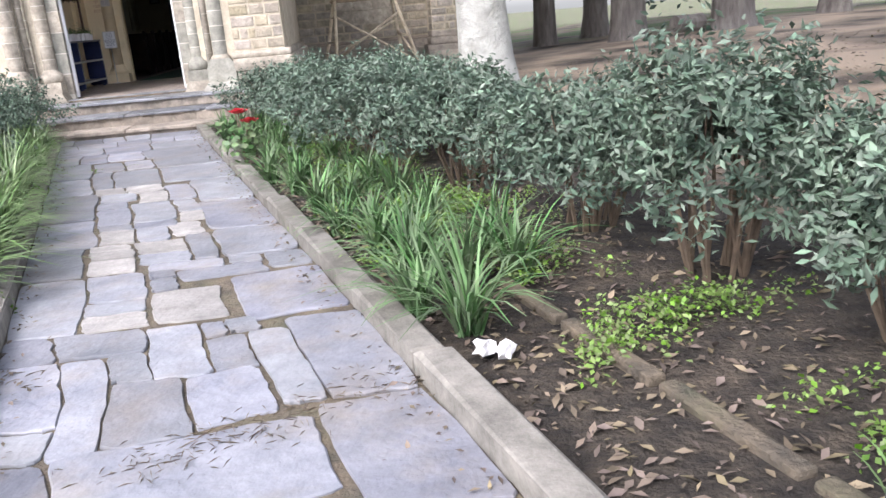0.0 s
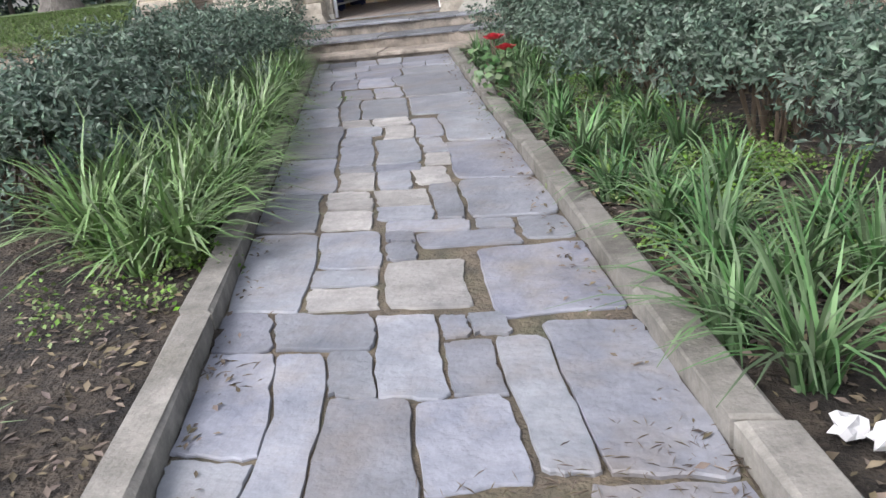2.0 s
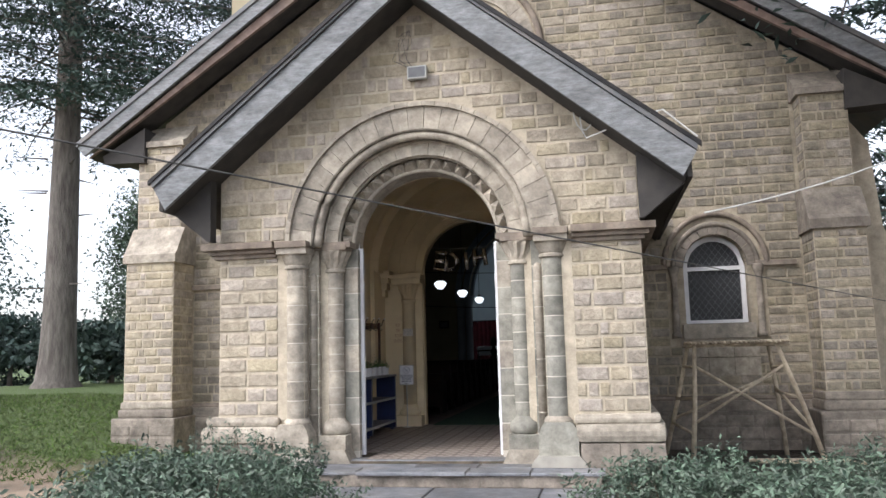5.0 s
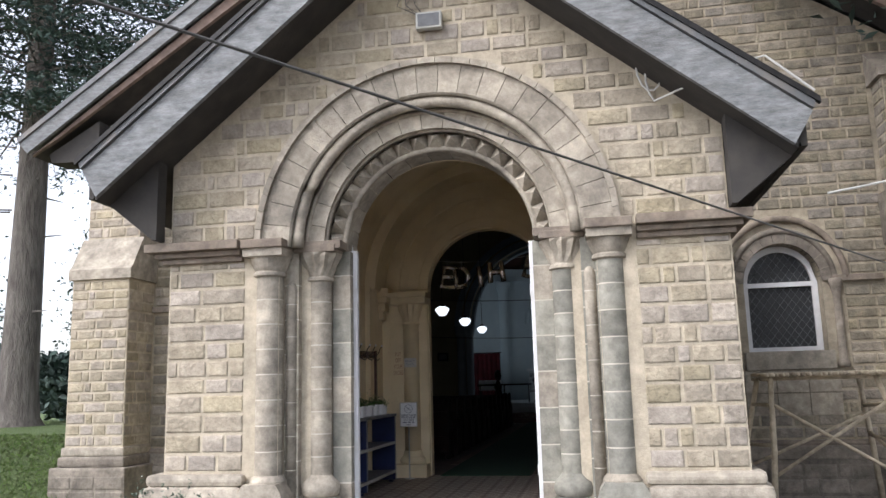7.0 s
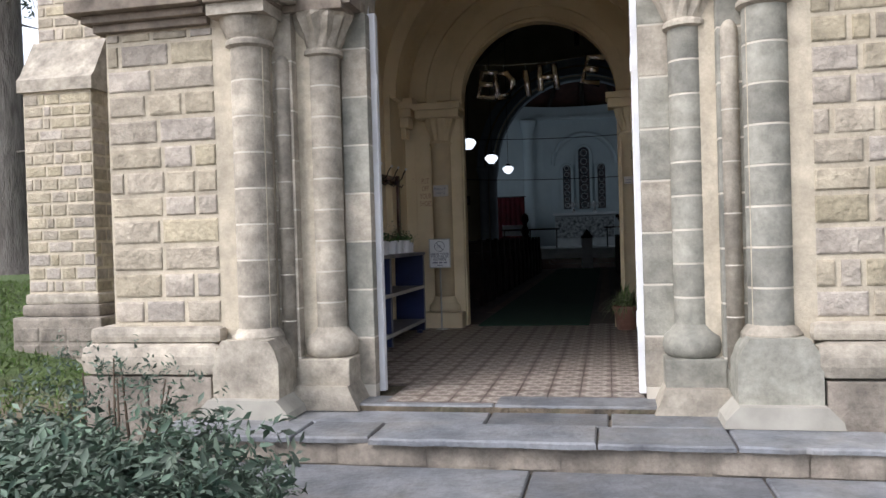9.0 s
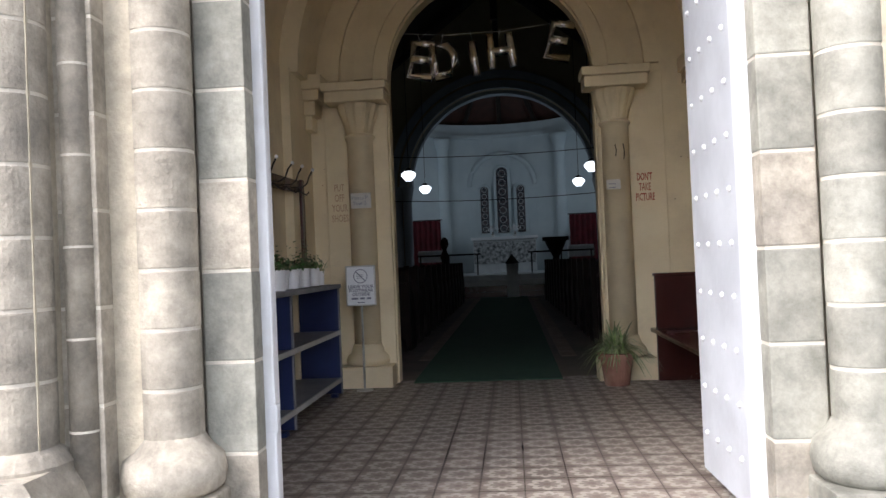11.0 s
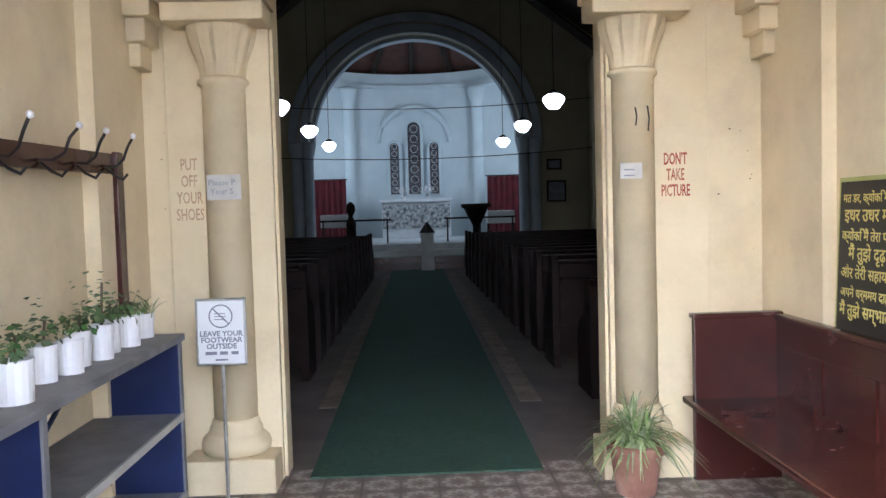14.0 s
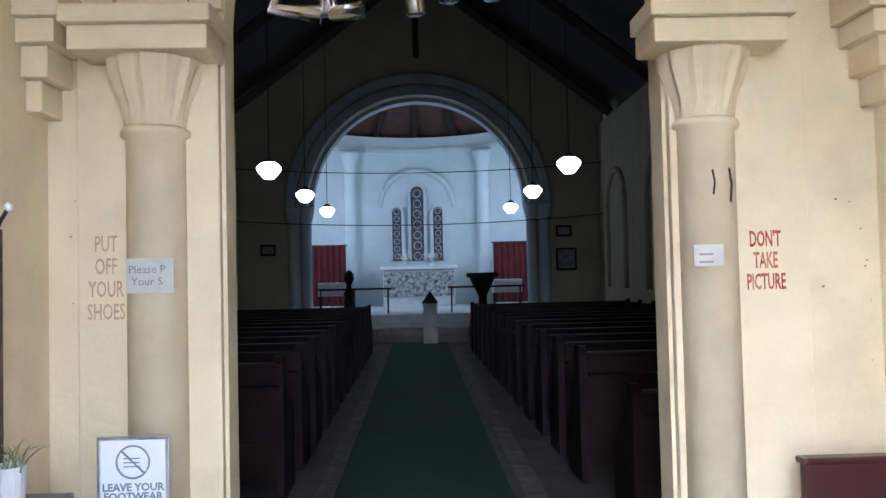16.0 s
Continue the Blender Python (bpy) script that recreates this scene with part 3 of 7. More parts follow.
for side in (-1, 1):
    mats = [M_DRESSED, M_DRESSED] if side < 0 else [M_DRESSED_G, M_DRESSED_G]
    x = CX + side * 1.53
    c = drum_column("outer_column", x, 13.56, 0.122, 0.86, 2.62, 8, mats, "thick round sandstone column with cushion capital" if side < 0 else "thick grey-green banded sandstone column with cushion capital")
    b = bmesh.new()
    lathe(b, [(0.125, 2.60), (0.15, 2.615), (0.15, 2.64), (0.135, 2.655), (0.15, 2.68), (0.178, 2.75), (0.188, 2.80)], x, 13.56, 24)
    box(b, x - 0.188, x + 0.188, 13.36, 13.75, 2.78, 2.85)
    part("capital", b, M_DRESSED, c, "cushion capital")
    part("abacus", boxed(x - 0.198, x + 0.198, 13.33, 13.76, 2.85, 2.93, bevel=0.012), M_CORNICE, c)
    b = bmesh.new()
    lathe(b, [(0.165, 0.80), (0.165, 0.83), (0.145, 0.86), (0.122, 0.88)], x, 13.56, 24)
    part("base_ring", b, M_DRESSED, c)
    b = bmesh.new()
    prism(b, [(x - 0.215, 0.46), (x + 0.215, 0.46), (x + 0.215, 0.68), (x + 0.19, 0.76), (x + 0.15, 0.82), (x - 0.15, 0.82), (x - 0.19, 0.76), (x - 0.215, 0.68)], 13.35, 13.75)
    part("pedestal", b, mats[-1], c)
    b = bmesh.new()
    prism(b, [(x - 0.30, 0.36), (x + 0.30, 0.36), (x + 0.29, 0.40), (x + 0.22, 0.475), (x - 0.22, 0.475), (x - 0.29, 0.40)], 13.28, 13.74)
    part("foot_stone", b, M_STONELIGHT, c)

    x = CX + side * 1.13
    c = drum_column("inner_column", x, 13.80, 0.104, 0.82, 2.58, 9, mats, "slim banded sandstone column with scalloped capital")
    b = bmesh.new()
    lathe(b, [(0.107, 2.57), (0.13, 2.58), (0.13, 2.605), (0.115, 2.62)], x, 13.80, 20)
    n = 24
    rings = []
    for z, r, f in ((2.62, 0.115, 0.0), (2.72, 0.15, 0.25), (2.80, 0.19, 0.3), (2.83, 0.2, 0.12)):
        rings.append([b.verts.new((x + r * (1 + f * 0.3 * math.cos(k * math.pi)) * math.cos(2 * math.pi * k / n), 13.80 + r * (1 + f * 0.3 * math.cos(k * math.pi)) * math.sin(2 * math.pi * k / n), z)) for k in range(n)])
    for p, q in zip(rings, rings[1:]):
        for k in range(n):
            b.faces.new((p[k], p[(k + 1) % n], q[(k + 1) % n], q[k]))
    part("capital", b, M_DRESSED, c, "scalloped capital")
    part("abacus", boxed(x - 0.2, x + 0.2, 13.61, 13.92, 2.83, 2.9, bevel=0.01), M_CORNICE, c)
    b = bmesh.new()
    lathe(b, [(0.13, 0.66), (0.165, 0.69), (0.175, 0.74), (0.165, 0.79), (0.13, 0.82), (0.115, 0.84), (0.104, 0.86)], x, 13.80, 24)
    part("base_ring", b, mats[-1], c, smooth=True)
    part("pedestal", boxed(x - 0.17, x + 0.17, 13.63, 13.94, 0.5, 0.67, bevel=0.01), mats[-1], c)
    b = bmesh.new()
    prism(b, [(x - 0.24, 0.36), (x + 0.24, 0.36), (x + 0.17, 0.51), (x - 0.17, 0.51)], 13.57, 13.94)
    part("foot_stone", b, M_DRESSED, c)

    # stepped jamb stones between and behind the columns
    for k in range(8):
        z0, z1 = 0.37 + k * 0.31, 0.37 + (k + 1) * 0.31 - 0.01
        xa, xb = sorted((CX + side * 1.285, CX + side * 1.425))
        part("jamb_stone", boxed(xa, xb, 13.64, 13.73, z0, z1, bevel=0.006), mats[k % len(mats)], porch_wall)
        xa, xb = sorted((CX + side * 0.858, CX + side * 1.035))
        part("jamb_stone", boxed(xa, xb, 13.86, 13.955, z0 + 0.1, z1 + 0.1 if k < 7 else 2.86, bevel=0.006), M_DRESSED_G if k % 3 else M_DRESSED, porch_wall)
    xa, xb = sorted((CX + side * 1.287, CX + side * 1.424))
    part("joint_core", boxed(xa, xb, 13.643, 13.73, 0.36, 2.86), M_JOINT, porch_wall)
    xa, xb = sorted((CX + side * 0.861, CX + side * 1.034))
    part("joint_core", boxed(xa, xb, 13.863, 13.952, 0.36, 2.86), M_JOINT, porch_wall)
    b = bmesh.new()
    xn = CX + side * 1.352
    lathe(b, [(0.05, 0.62), (0.05, 2.50)] + [(0.05 * math.cos(q * math.pi / 14), 2.50 + 0.075 * math.sin(q * math.pi / 14)) for q in range(1, 7)], xn, 13.648, 18)
    part("nook_shaft", b, M_DRESSED, porch_wall, smooth=True)
    for q in range(1, 7):
        zq = 0.62 + q * 0.29
        part("joint_ring", lathe(bmesh.new(), [(0.0512, zq - 0.004), (0.0512, zq + 0.004)], xn, 13.648, 18), M_JOINT, porch_wall)
    xa, xb = sorted((CX + side * 0.88, CX + side * 1.45))
    b = bmesh.new()
    prism(b, [(xa, 2.86), (xb, 2.86), (xb, 2.93), (xa, 2.93)], 13.62, 13.95)
    part("impost", b, M_CORNICE, porch_wall)

    # string course and plinth of the front, returned along the side
    xa, xb = sorted((CX + side * 1.76, CX + side * 2.72))
    for z0, z1, d in ((2.76, 2.81, 0.05), (2.81, 2.86, 0.10), (2.86, 2.94, 0.17)):
        xe = CX + side * (2.51 + d)
        xs = CX + side * 1.76
        part("string_course", boxed(min(xe, xs), max(xe, xs), FY - d, FY, z0, z1, bevel=0.008), M_CORNICE, porch_wall)
        part("string_course", boxed(min(xe, CX + side * 2.51), max(xe, CX + side * 2.51), FY, 15.9, z0, z1, bevel=0.008), M_CORNICE, porch_wall)
    for z0, z1, d in ((-0.1, 0.60, 0.14), (0.60, 0.80, 0.16), (0.80, 0.90, 0.11)):
        xe = CX + side * (2.51 + d)
        xs = CX + side * (1.70 if z0 > 0.5 else 1.76)
        lo_x, hi_x = min(xe, xs), max(xe, xs)
        cuts = [lo_x, hi_x] if z0 > 0 else [lo_x, lo_x + (hi_x - lo_x) * rnd.uniform(0.4, 0.6), hi_x]
        for ca, cb in zip(cuts, cuts[1:]):
            part("plinth_stone", boxed(ca + 0.002, cb - 0.002, FY - d - rnd.uniform(0, 0.006), FY, z0, z1, bevel=(0.075 if z0 < 0.7 else 0.04) if z0 > 0 else 0.014), M_DRESSED if z0 > 0 else M_PLINTH, porch_wall)
        part("plinth_stone", boxed(min(xe, CX + side * 2.5), max(xe, CX + side * 2.5), FY, BY - 0.1, z0, z1, bevel=0.035 if z0 > 0 else 0.01), M_DRESSED, porch_wall)

# ---- porch roof ----
roof = thing("porch_roof", "steep porch roof with weathered grey bargeboards", "roof", kind="structure")
TIP = 3.13
for side in (-1, 1):
    b = bmesh.new()
    prism(b, [(CX, 6.12), (CX + side * TIP, 6.12 - 0.79 * TIP), (CX + side * (TIP - 0.02), 6.06 - 0.79 * TIP), (CX, 6.06)], 12.95, BY)
    part("roof_slope", b, M_ROOF, roof)
    b = bmesh.new()
    prism(b, [(CX, 6.05), (CX + side * (TIP - 0.02), 6.05 - 0.79 * TIP), (CX + side * (TIP - 0.17), 5.80 - 0.79 * TIP), (CX, 5.72)], 12.98, 13.03)
    part("bargeboard", b, M_BARGE, roof, "weathered grey bargeboard")
    b = bmesh.new()
    prism(b, [(CX, 6.14), (CX + side * (TIP + 0.03), 6.14 - 0.79 * TIP), (CX + side * (TIP + 0.03), 6.09 - 0.79 * TIP), (CX, 6.08)], 12.93, 12.98)
    part("roof_edge", b, M_IRON, roof)
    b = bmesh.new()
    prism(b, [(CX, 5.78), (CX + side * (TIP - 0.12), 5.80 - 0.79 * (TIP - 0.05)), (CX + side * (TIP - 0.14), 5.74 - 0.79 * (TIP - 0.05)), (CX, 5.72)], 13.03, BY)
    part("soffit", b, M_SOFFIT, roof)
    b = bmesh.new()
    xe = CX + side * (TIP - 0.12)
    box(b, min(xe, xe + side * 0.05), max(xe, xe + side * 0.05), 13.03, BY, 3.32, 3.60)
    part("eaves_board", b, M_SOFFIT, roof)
    # bracket in the same shade colour, filling in for the dark eaves
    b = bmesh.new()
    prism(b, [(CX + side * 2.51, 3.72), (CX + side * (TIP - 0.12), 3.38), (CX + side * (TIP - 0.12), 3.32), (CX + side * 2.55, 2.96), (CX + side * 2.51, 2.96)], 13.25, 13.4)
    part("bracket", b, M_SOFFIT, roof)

# ---- church front ----
def nave_top(x):
    return 9.65 - 0.651 * abs(x + 0.1)


WX = 3.86   # side window axis
front = thing("wall_church_front", "tall gabled church front of squared rockface stone", "wall", kind="structure")
bm = bmesh.new()
pierced_wall(bm, -6.0, 5.85, BY + 0.002, 18.75, -0.1, nave_top, [(NX + 0.07, 1.3, -0.1, 3.02), (WX, 0.50, 1.93, 2.80), (-0.1, 0.95, 5.0, 6.6)])
part("masonry_core", bm, M_MORTAR_OLD_DIM, front)
for xa, xb in ((-6.0, PL), (PR, 5.85)):
    for z0, z1, d in ((-0.1, 0.62, 0.13), (0.62, 0.78, 0.09)):
        part("plinth_stone", boxed(xa, xb, BY - d, BY, z0, z1, bevel=0.02), M_PLINTH, front)
    part("plinth_roll", tube(bmesh.new(), [(xa, BY - 0.02, 0.80), (xb, BY - 0.02, 0.80)], 0.05, 8), M_CORNICE, front)
for xa, xb in ((-6.0, PL), (PR, 3.1), (4.48, 5.1)):
    part("string_course", boxed(xa, xb, BY - 0.07, BY, 2.78, 2.86, bevel=0.01), M_CORNICE, front)

# window on the church front
win = thing("window_1", "round-headed white window with wire lattice over dark glass", "window", kind="structure")
bm = bmesh.new()
pierced_wall(bm, WX - 0.49, WX + 0.49, 18.24, 18.29, 1.94, lambda x: 2.80 + math.sqrt(max(0.49 ** 2 - (x - WX) ** 2, 0)) + 0.002, [(WX, 0.415, 1.99, 2.80)])
part("window_frame", bm, M_WHITE, win, "white painted frame")
part("transom", boxed(WX - 0.43, WX + 0.43, 18.235, 18.295, 2.76, 2.82), M_WHITE, win)
bm = bmesh.new()
prism(bm, [(WX - 0.42, 1.97), (WX + 0.42, 1.97), (WX + 0.42, 2.8)] + [(WX + 0.42 * math.cos(a * math.pi / 16), 2.8 + 0.42 * math.sin(a * math.pi / 16)) for a in range(1, 16)] + [(WX - 0.42, 2.8)], 18.31, 18.32)
part("pane", bm, M_DARKGLASS, win)
bm = bmesh.new()
for s in (-1, 1):
    for k in range(-12, 13):
        c0 = k * 0.13
        pts = []
        for q in range(60):
            x = -0.42 + 0.84 * q / 59
            z = 2.4 + s * x * 1.25 + c0
            if 1.98 < z < 2.8 + math.sqrt(max(0.42 ** 2 - x * x, 0)):
                pts.append((WX + x, 18.302, z))
        if len(pts) > 1:
            tube(bm, [pts[0], pts[-1]], 0.004, 4)
part("lattice", bm, M_LEAD, win)
for k in range(3):
    for z0, z1 in ((1.42, 1.69), (1.14, 1.41)):
        part("apron_stone", boxed(WX - 0.60 + k * 0.4 + 0.004, WX - 0.2 + k * 0.4 - 0.004, BY - 0.03, BY + 0.02, z0, z1, bevel=0.006), M_DRESSED, win)
part("window_sill", boxed(WX - 0.56, WX + 0.56, 17.99, 18.3, 1.70, 1.93, bevel=0.012), M_DRESSED, win)
ring("voussoir", 11, 0.50, 0.62, 18.02, 18.2, M_PLINTH, z=2.8, cx=WX, parent=win)
part("hood_moulding", arch_roll(bmesh.new(), WX, 18.02, 2.82, 0.80, 0.045), M_CORNICE, win, smooth=True)
part("roll_moulding", arch_roll(bmesh.new(), WX, 18.03, 2.8, 0.66, 0.04), M_PLINTH, win, smooth=True)
for s in (-1, 1):
    b = bmesh.new()
    lathe(b, [(0.08, 1.72), (0.08, 1.78), (0.055, 1.82), (0.05, 2.62), (0.06, 2.66), (0.09, 2.76), (0.09, 2.82)], WX + s * 0.66, 18.03, 12)
    part("colonnette", b, M_PLINTH, win, smooth=True)

# upper window over the porch roof
win2 = thing("window_2", "tall round-headed dark window high above porch roof", "window", kind="structure")
part("pane", boxed(-1.05, 0.85, 18.4, 18.42, 5.0, 7.6), M_DARKGLASS, win2)
part("mullion", boxed(-0.15, -0.05, 18.3, 18.4, 5.0, 7.56), M_DRESSED, win2)
ring("voussoir", 15, 0.95, 1.2, 18.02, 18.2, M_DRESSED, z=6.6, cx=-0.1, parent=win2)
part("hood_moulding", arch_roll(bmesh.new(), -0.1, 18.02, 6.6, 1.3, 0.06), M_CORNICE, win2, smooth=True)

# main roof with bargeboards
mroof = thing("church_roof", "large church roof with grey and brown bargeboards", "roof", kind="structure")
for side in (-1, 1):
    X0 = -0.1
    b = bmesh.new()
    prism(b, [(X0, 10.85), (X0 + side * 7.25, 10.85 - 0.69 * 7.25), (X0 + side * 7.23, 10.77 - 0.69 * 7.25), (X0, 10.77)], 17.25, 44)
    part("roof_slope", b, M_ROOF, mroof)
    b = bmesh.new()
    prism(b, [(X0, 10.77), (X0 + side * 7.22, 10.77 - 0.69 * 7.25), (X0 + side * 7.08, 10.60 - 0.69 * 7.25), (X0, 10.52)], 17.28, 17.34)
    part("bargeboard", b, M_BARGE, mroof, "weathered grey bargeboard")
    b = bmesh.new()
    prism(b, [(X0, 10.52), (X0 + side * 7.05, 10.58 - 0.69 * 7.25), (X0 + side * 6.6, 10.52 - 0.69 * 6.8), (X0, 10.15)], 17.36, 17.43)
    part("bargeboard_inner", b, M_OLDWOOD, mroof, "peeling brown inner board")
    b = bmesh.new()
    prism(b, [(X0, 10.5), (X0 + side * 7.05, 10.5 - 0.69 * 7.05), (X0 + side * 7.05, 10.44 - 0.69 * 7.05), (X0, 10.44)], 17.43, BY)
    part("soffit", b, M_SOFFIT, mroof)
    # purlin end takes the soffit colour for the shadow in the roof corner
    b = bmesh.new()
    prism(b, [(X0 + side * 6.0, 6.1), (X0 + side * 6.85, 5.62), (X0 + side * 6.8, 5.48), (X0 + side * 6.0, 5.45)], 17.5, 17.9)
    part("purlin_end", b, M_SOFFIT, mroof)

# ---- inside: floors, inner wall, nave shell ----
tagged(part("floor_nave", boxed(-5.2, 5.0, 18.02, 44, FLOOR - 0.3, FLOOR), M_NAVEFLOOR), "dusty dark stone nave floor", "floor", kind="structure")
tagged(part("carpet", boxed(NX - 0.68, NX + 0.58, 17.93, 33.4, FLOOR, FLOOR + 0.012, bevel=0.004), M_CARPET), "worn dark green aisle carpet", "carpet")
bm = bmesh.new()
pierced_wall(bm, CX - 1.75, CX + 1.75, 18.0, 18.16, FLOOR - 0.02, lambda x: 3.0 + math.sqrt(max(1.75 ** 2 - (x - CX) ** 2, 0)) + 0.02, [(NX + 0.07, 0.875, FLOOR - 0.02, 3.02)])
tagged(part("wall_porch_end", bm, M_PLASTER), "cream plaster wall with scuffs and painted words", "wall", kind="structure")
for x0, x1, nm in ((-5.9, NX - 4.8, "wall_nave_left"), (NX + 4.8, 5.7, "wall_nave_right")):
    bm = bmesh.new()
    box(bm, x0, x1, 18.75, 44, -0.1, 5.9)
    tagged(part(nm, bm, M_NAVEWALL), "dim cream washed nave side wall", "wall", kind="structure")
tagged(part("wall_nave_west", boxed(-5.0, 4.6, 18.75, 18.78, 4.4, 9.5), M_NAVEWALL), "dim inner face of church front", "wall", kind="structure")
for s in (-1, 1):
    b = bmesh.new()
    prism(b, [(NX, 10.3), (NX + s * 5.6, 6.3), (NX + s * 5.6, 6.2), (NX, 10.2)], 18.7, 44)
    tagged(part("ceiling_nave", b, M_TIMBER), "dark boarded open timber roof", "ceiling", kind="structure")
# chancel arch wall, apse
CY = 36.0
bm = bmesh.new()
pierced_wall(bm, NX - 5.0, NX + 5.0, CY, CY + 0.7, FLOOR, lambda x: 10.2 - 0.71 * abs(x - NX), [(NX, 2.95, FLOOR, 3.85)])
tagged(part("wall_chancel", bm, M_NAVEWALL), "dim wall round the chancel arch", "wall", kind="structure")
carch = thing("chancel_arch", "wide grey-blue painted moulded chancel arch", "arch", kind="structure")
for r0, r1, y0 in ((2.84, 2.96, CY + 0.2), (2.96, 3.2, CY - 0.1), (3.28, 3.5, CY - 0.16)):
    b = bmesh.new()
    sector(b, NX, 3.85, r0, r1, 0, math.pi, y0, CY + 0.6, 40)
    part("arch_ring", b, M_ARCHPAINT, carch)
for s in (-1, 1):
    for k, (dx, r) in enumerate(((2.98, 0.14), (3.3, 0.16))):
        b = bmesh.new()
        lathe(b, [(r * 1.5, FLOOR), (r * 1.5, FLOOR + 0.3), (r, FLOOR + 0.45), (r, 3.45), (r * 1.15, 3.5), (r * 1.6, 3.8), (r * 1.6, 3.86)], NX + s * dx, CY - 0.05, 16)
        part("shaft", b, M_ARCHPAINT, carch, smooth=True)

apse = thing("wall_apse", "pale blue rounded apse with pilasters", "wall", kind="structure")
bm = bmesh.new()
APX, APY, APR = NX - 0.05, 37.6, 3.75
for k in range(36):
    a0, a1 = math.pi * k / 36, math.pi * (k + 1) / 36
    p = [(APX + APR * math.cos(a), APY + APR * math.sin(a)) for a in (a0, a1)]
    q = [(APX + (APR + 0.4) * math.cos(a), APY + (APR + 0.4) * math.sin(a)) for a in (a1, a0)]
    vs0 = [bm.verts.new((x, y, FLOOR)) for x, y in p + q]
    vs1 = [bm.verts.new((x, y, 6.6)) for x, y in p + q]
    bm.faces.new(vs0), bm.faces.new(vs1)
    for i in range(4):
        bm.faces.new((vs0[i], vs0[(i + 1) % 4], vs1[(i + 1) % 4], vs1[i]))
for s in (-1, 1):
    xa = APX + s * APR
    box(bm, min(xa, xa + s * 0.4), max(xa, xa + s * 0.4), CY + 0.7, APY, FLOOR, 6.6)
part("apse_face", bm, M_APSE, apse)
b = bmesh.new()
for k in range(36):
    sector(b, APX, APY, APR - 0.1, APR + 0.05, math.pi * k / 36, math.pi * (k + 1) / 36, 6.05, 6.22, 1)
bmesh.ops.transform(b, matrix=Matrix(((1, 0, 0, 0), (0, 0, 1, 0), (0, 1, 0, 0), (0, 0, 0, 1))), verts=b.verts)
part("apse_cornice", b, M_APSE, apse)
for s in (-1, 1):
    a = math.pi / 2 + s * 0.62
    b = bmesh.new()
    lathe(b, [(0.3, FLOOR), (0.3, 0.9), (0.2, 1.0), (0.2, 5.55), (0.24, 5.6), (0.34, 5.95), (0.34, 6.05)], APX + (APR - 0.05) * math.cos(a), APY + (APR - 0.05) * math.sin(a), 14)
    part("pilaster", b, M_APSE, apse, smooth=True)
b = bmesh.new()
for k in range(24):
    a0, a1 = math.pi * k / 24, math.pi * (k + 1) / 24
    p = [(APX + 4.2 * math.cos(a), APY + 4.2 * math.sin(a), 6.6) for a in (a0, a1)]
    b.faces.new([b.verts.new(c) for c in p + [(APX, APY - 0.4, 9.4)]])
b.faces.new([b.verts.new(c) for c in ((APX - 4.2, CY + 0.7, 6.6), (APX - 4.2, APY, 6.6), (APX, APY - 0.4, 9.4), (APX, CY + 0.7, 9.4))])
b.faces.new([b.verts.new(c) for c in ((APX + 4.2, CY + 0.7, 6.6), (APX + 4.2, APY, 6.6), (APX, APY - 0.4, 9.4), (APX, CY + 0.7, 9.4))])
tagged(part("ceiling_apse", b, M_REDWOOD), "red-brown boarded half-cone apse roof", "ceiling", kind="structure")
for k in range(9):
    a = math.pi * (k + 0.5) / 9
    b = bmesh.new()
    tube(b, [(APX + 4.1 * math.cos(a), APY + 4.1 * math.sin(a), 6.5), (APX, APY - 0.3, 9.2)], 0.09, 6)
    tagged(part("ceiling_rafter", b, M_TIMBER), "dark apse rafter", "rafter", "apse rafters", kind="structure")

# ---- steps and platform ----
steps = thing("porch_steps", "three worn stone steps topped with slate slabs", "steps", kind="structure")
part("step_core", boxed(CX - 1.9, CX + 1.95, 12.98, 13.6, -0.1, 0.36), M_STEP, steps)
part("step_core", boxed(CX - 1.85, CX + 2.0, 12.37, 12.98, -0.1, 0.21), M_STEP, steps)
part("step_core", boxed(CX - 1.45, CX + 1.95, 11.82, 12.37, -0.1, 0.055), M_STEP, steps)


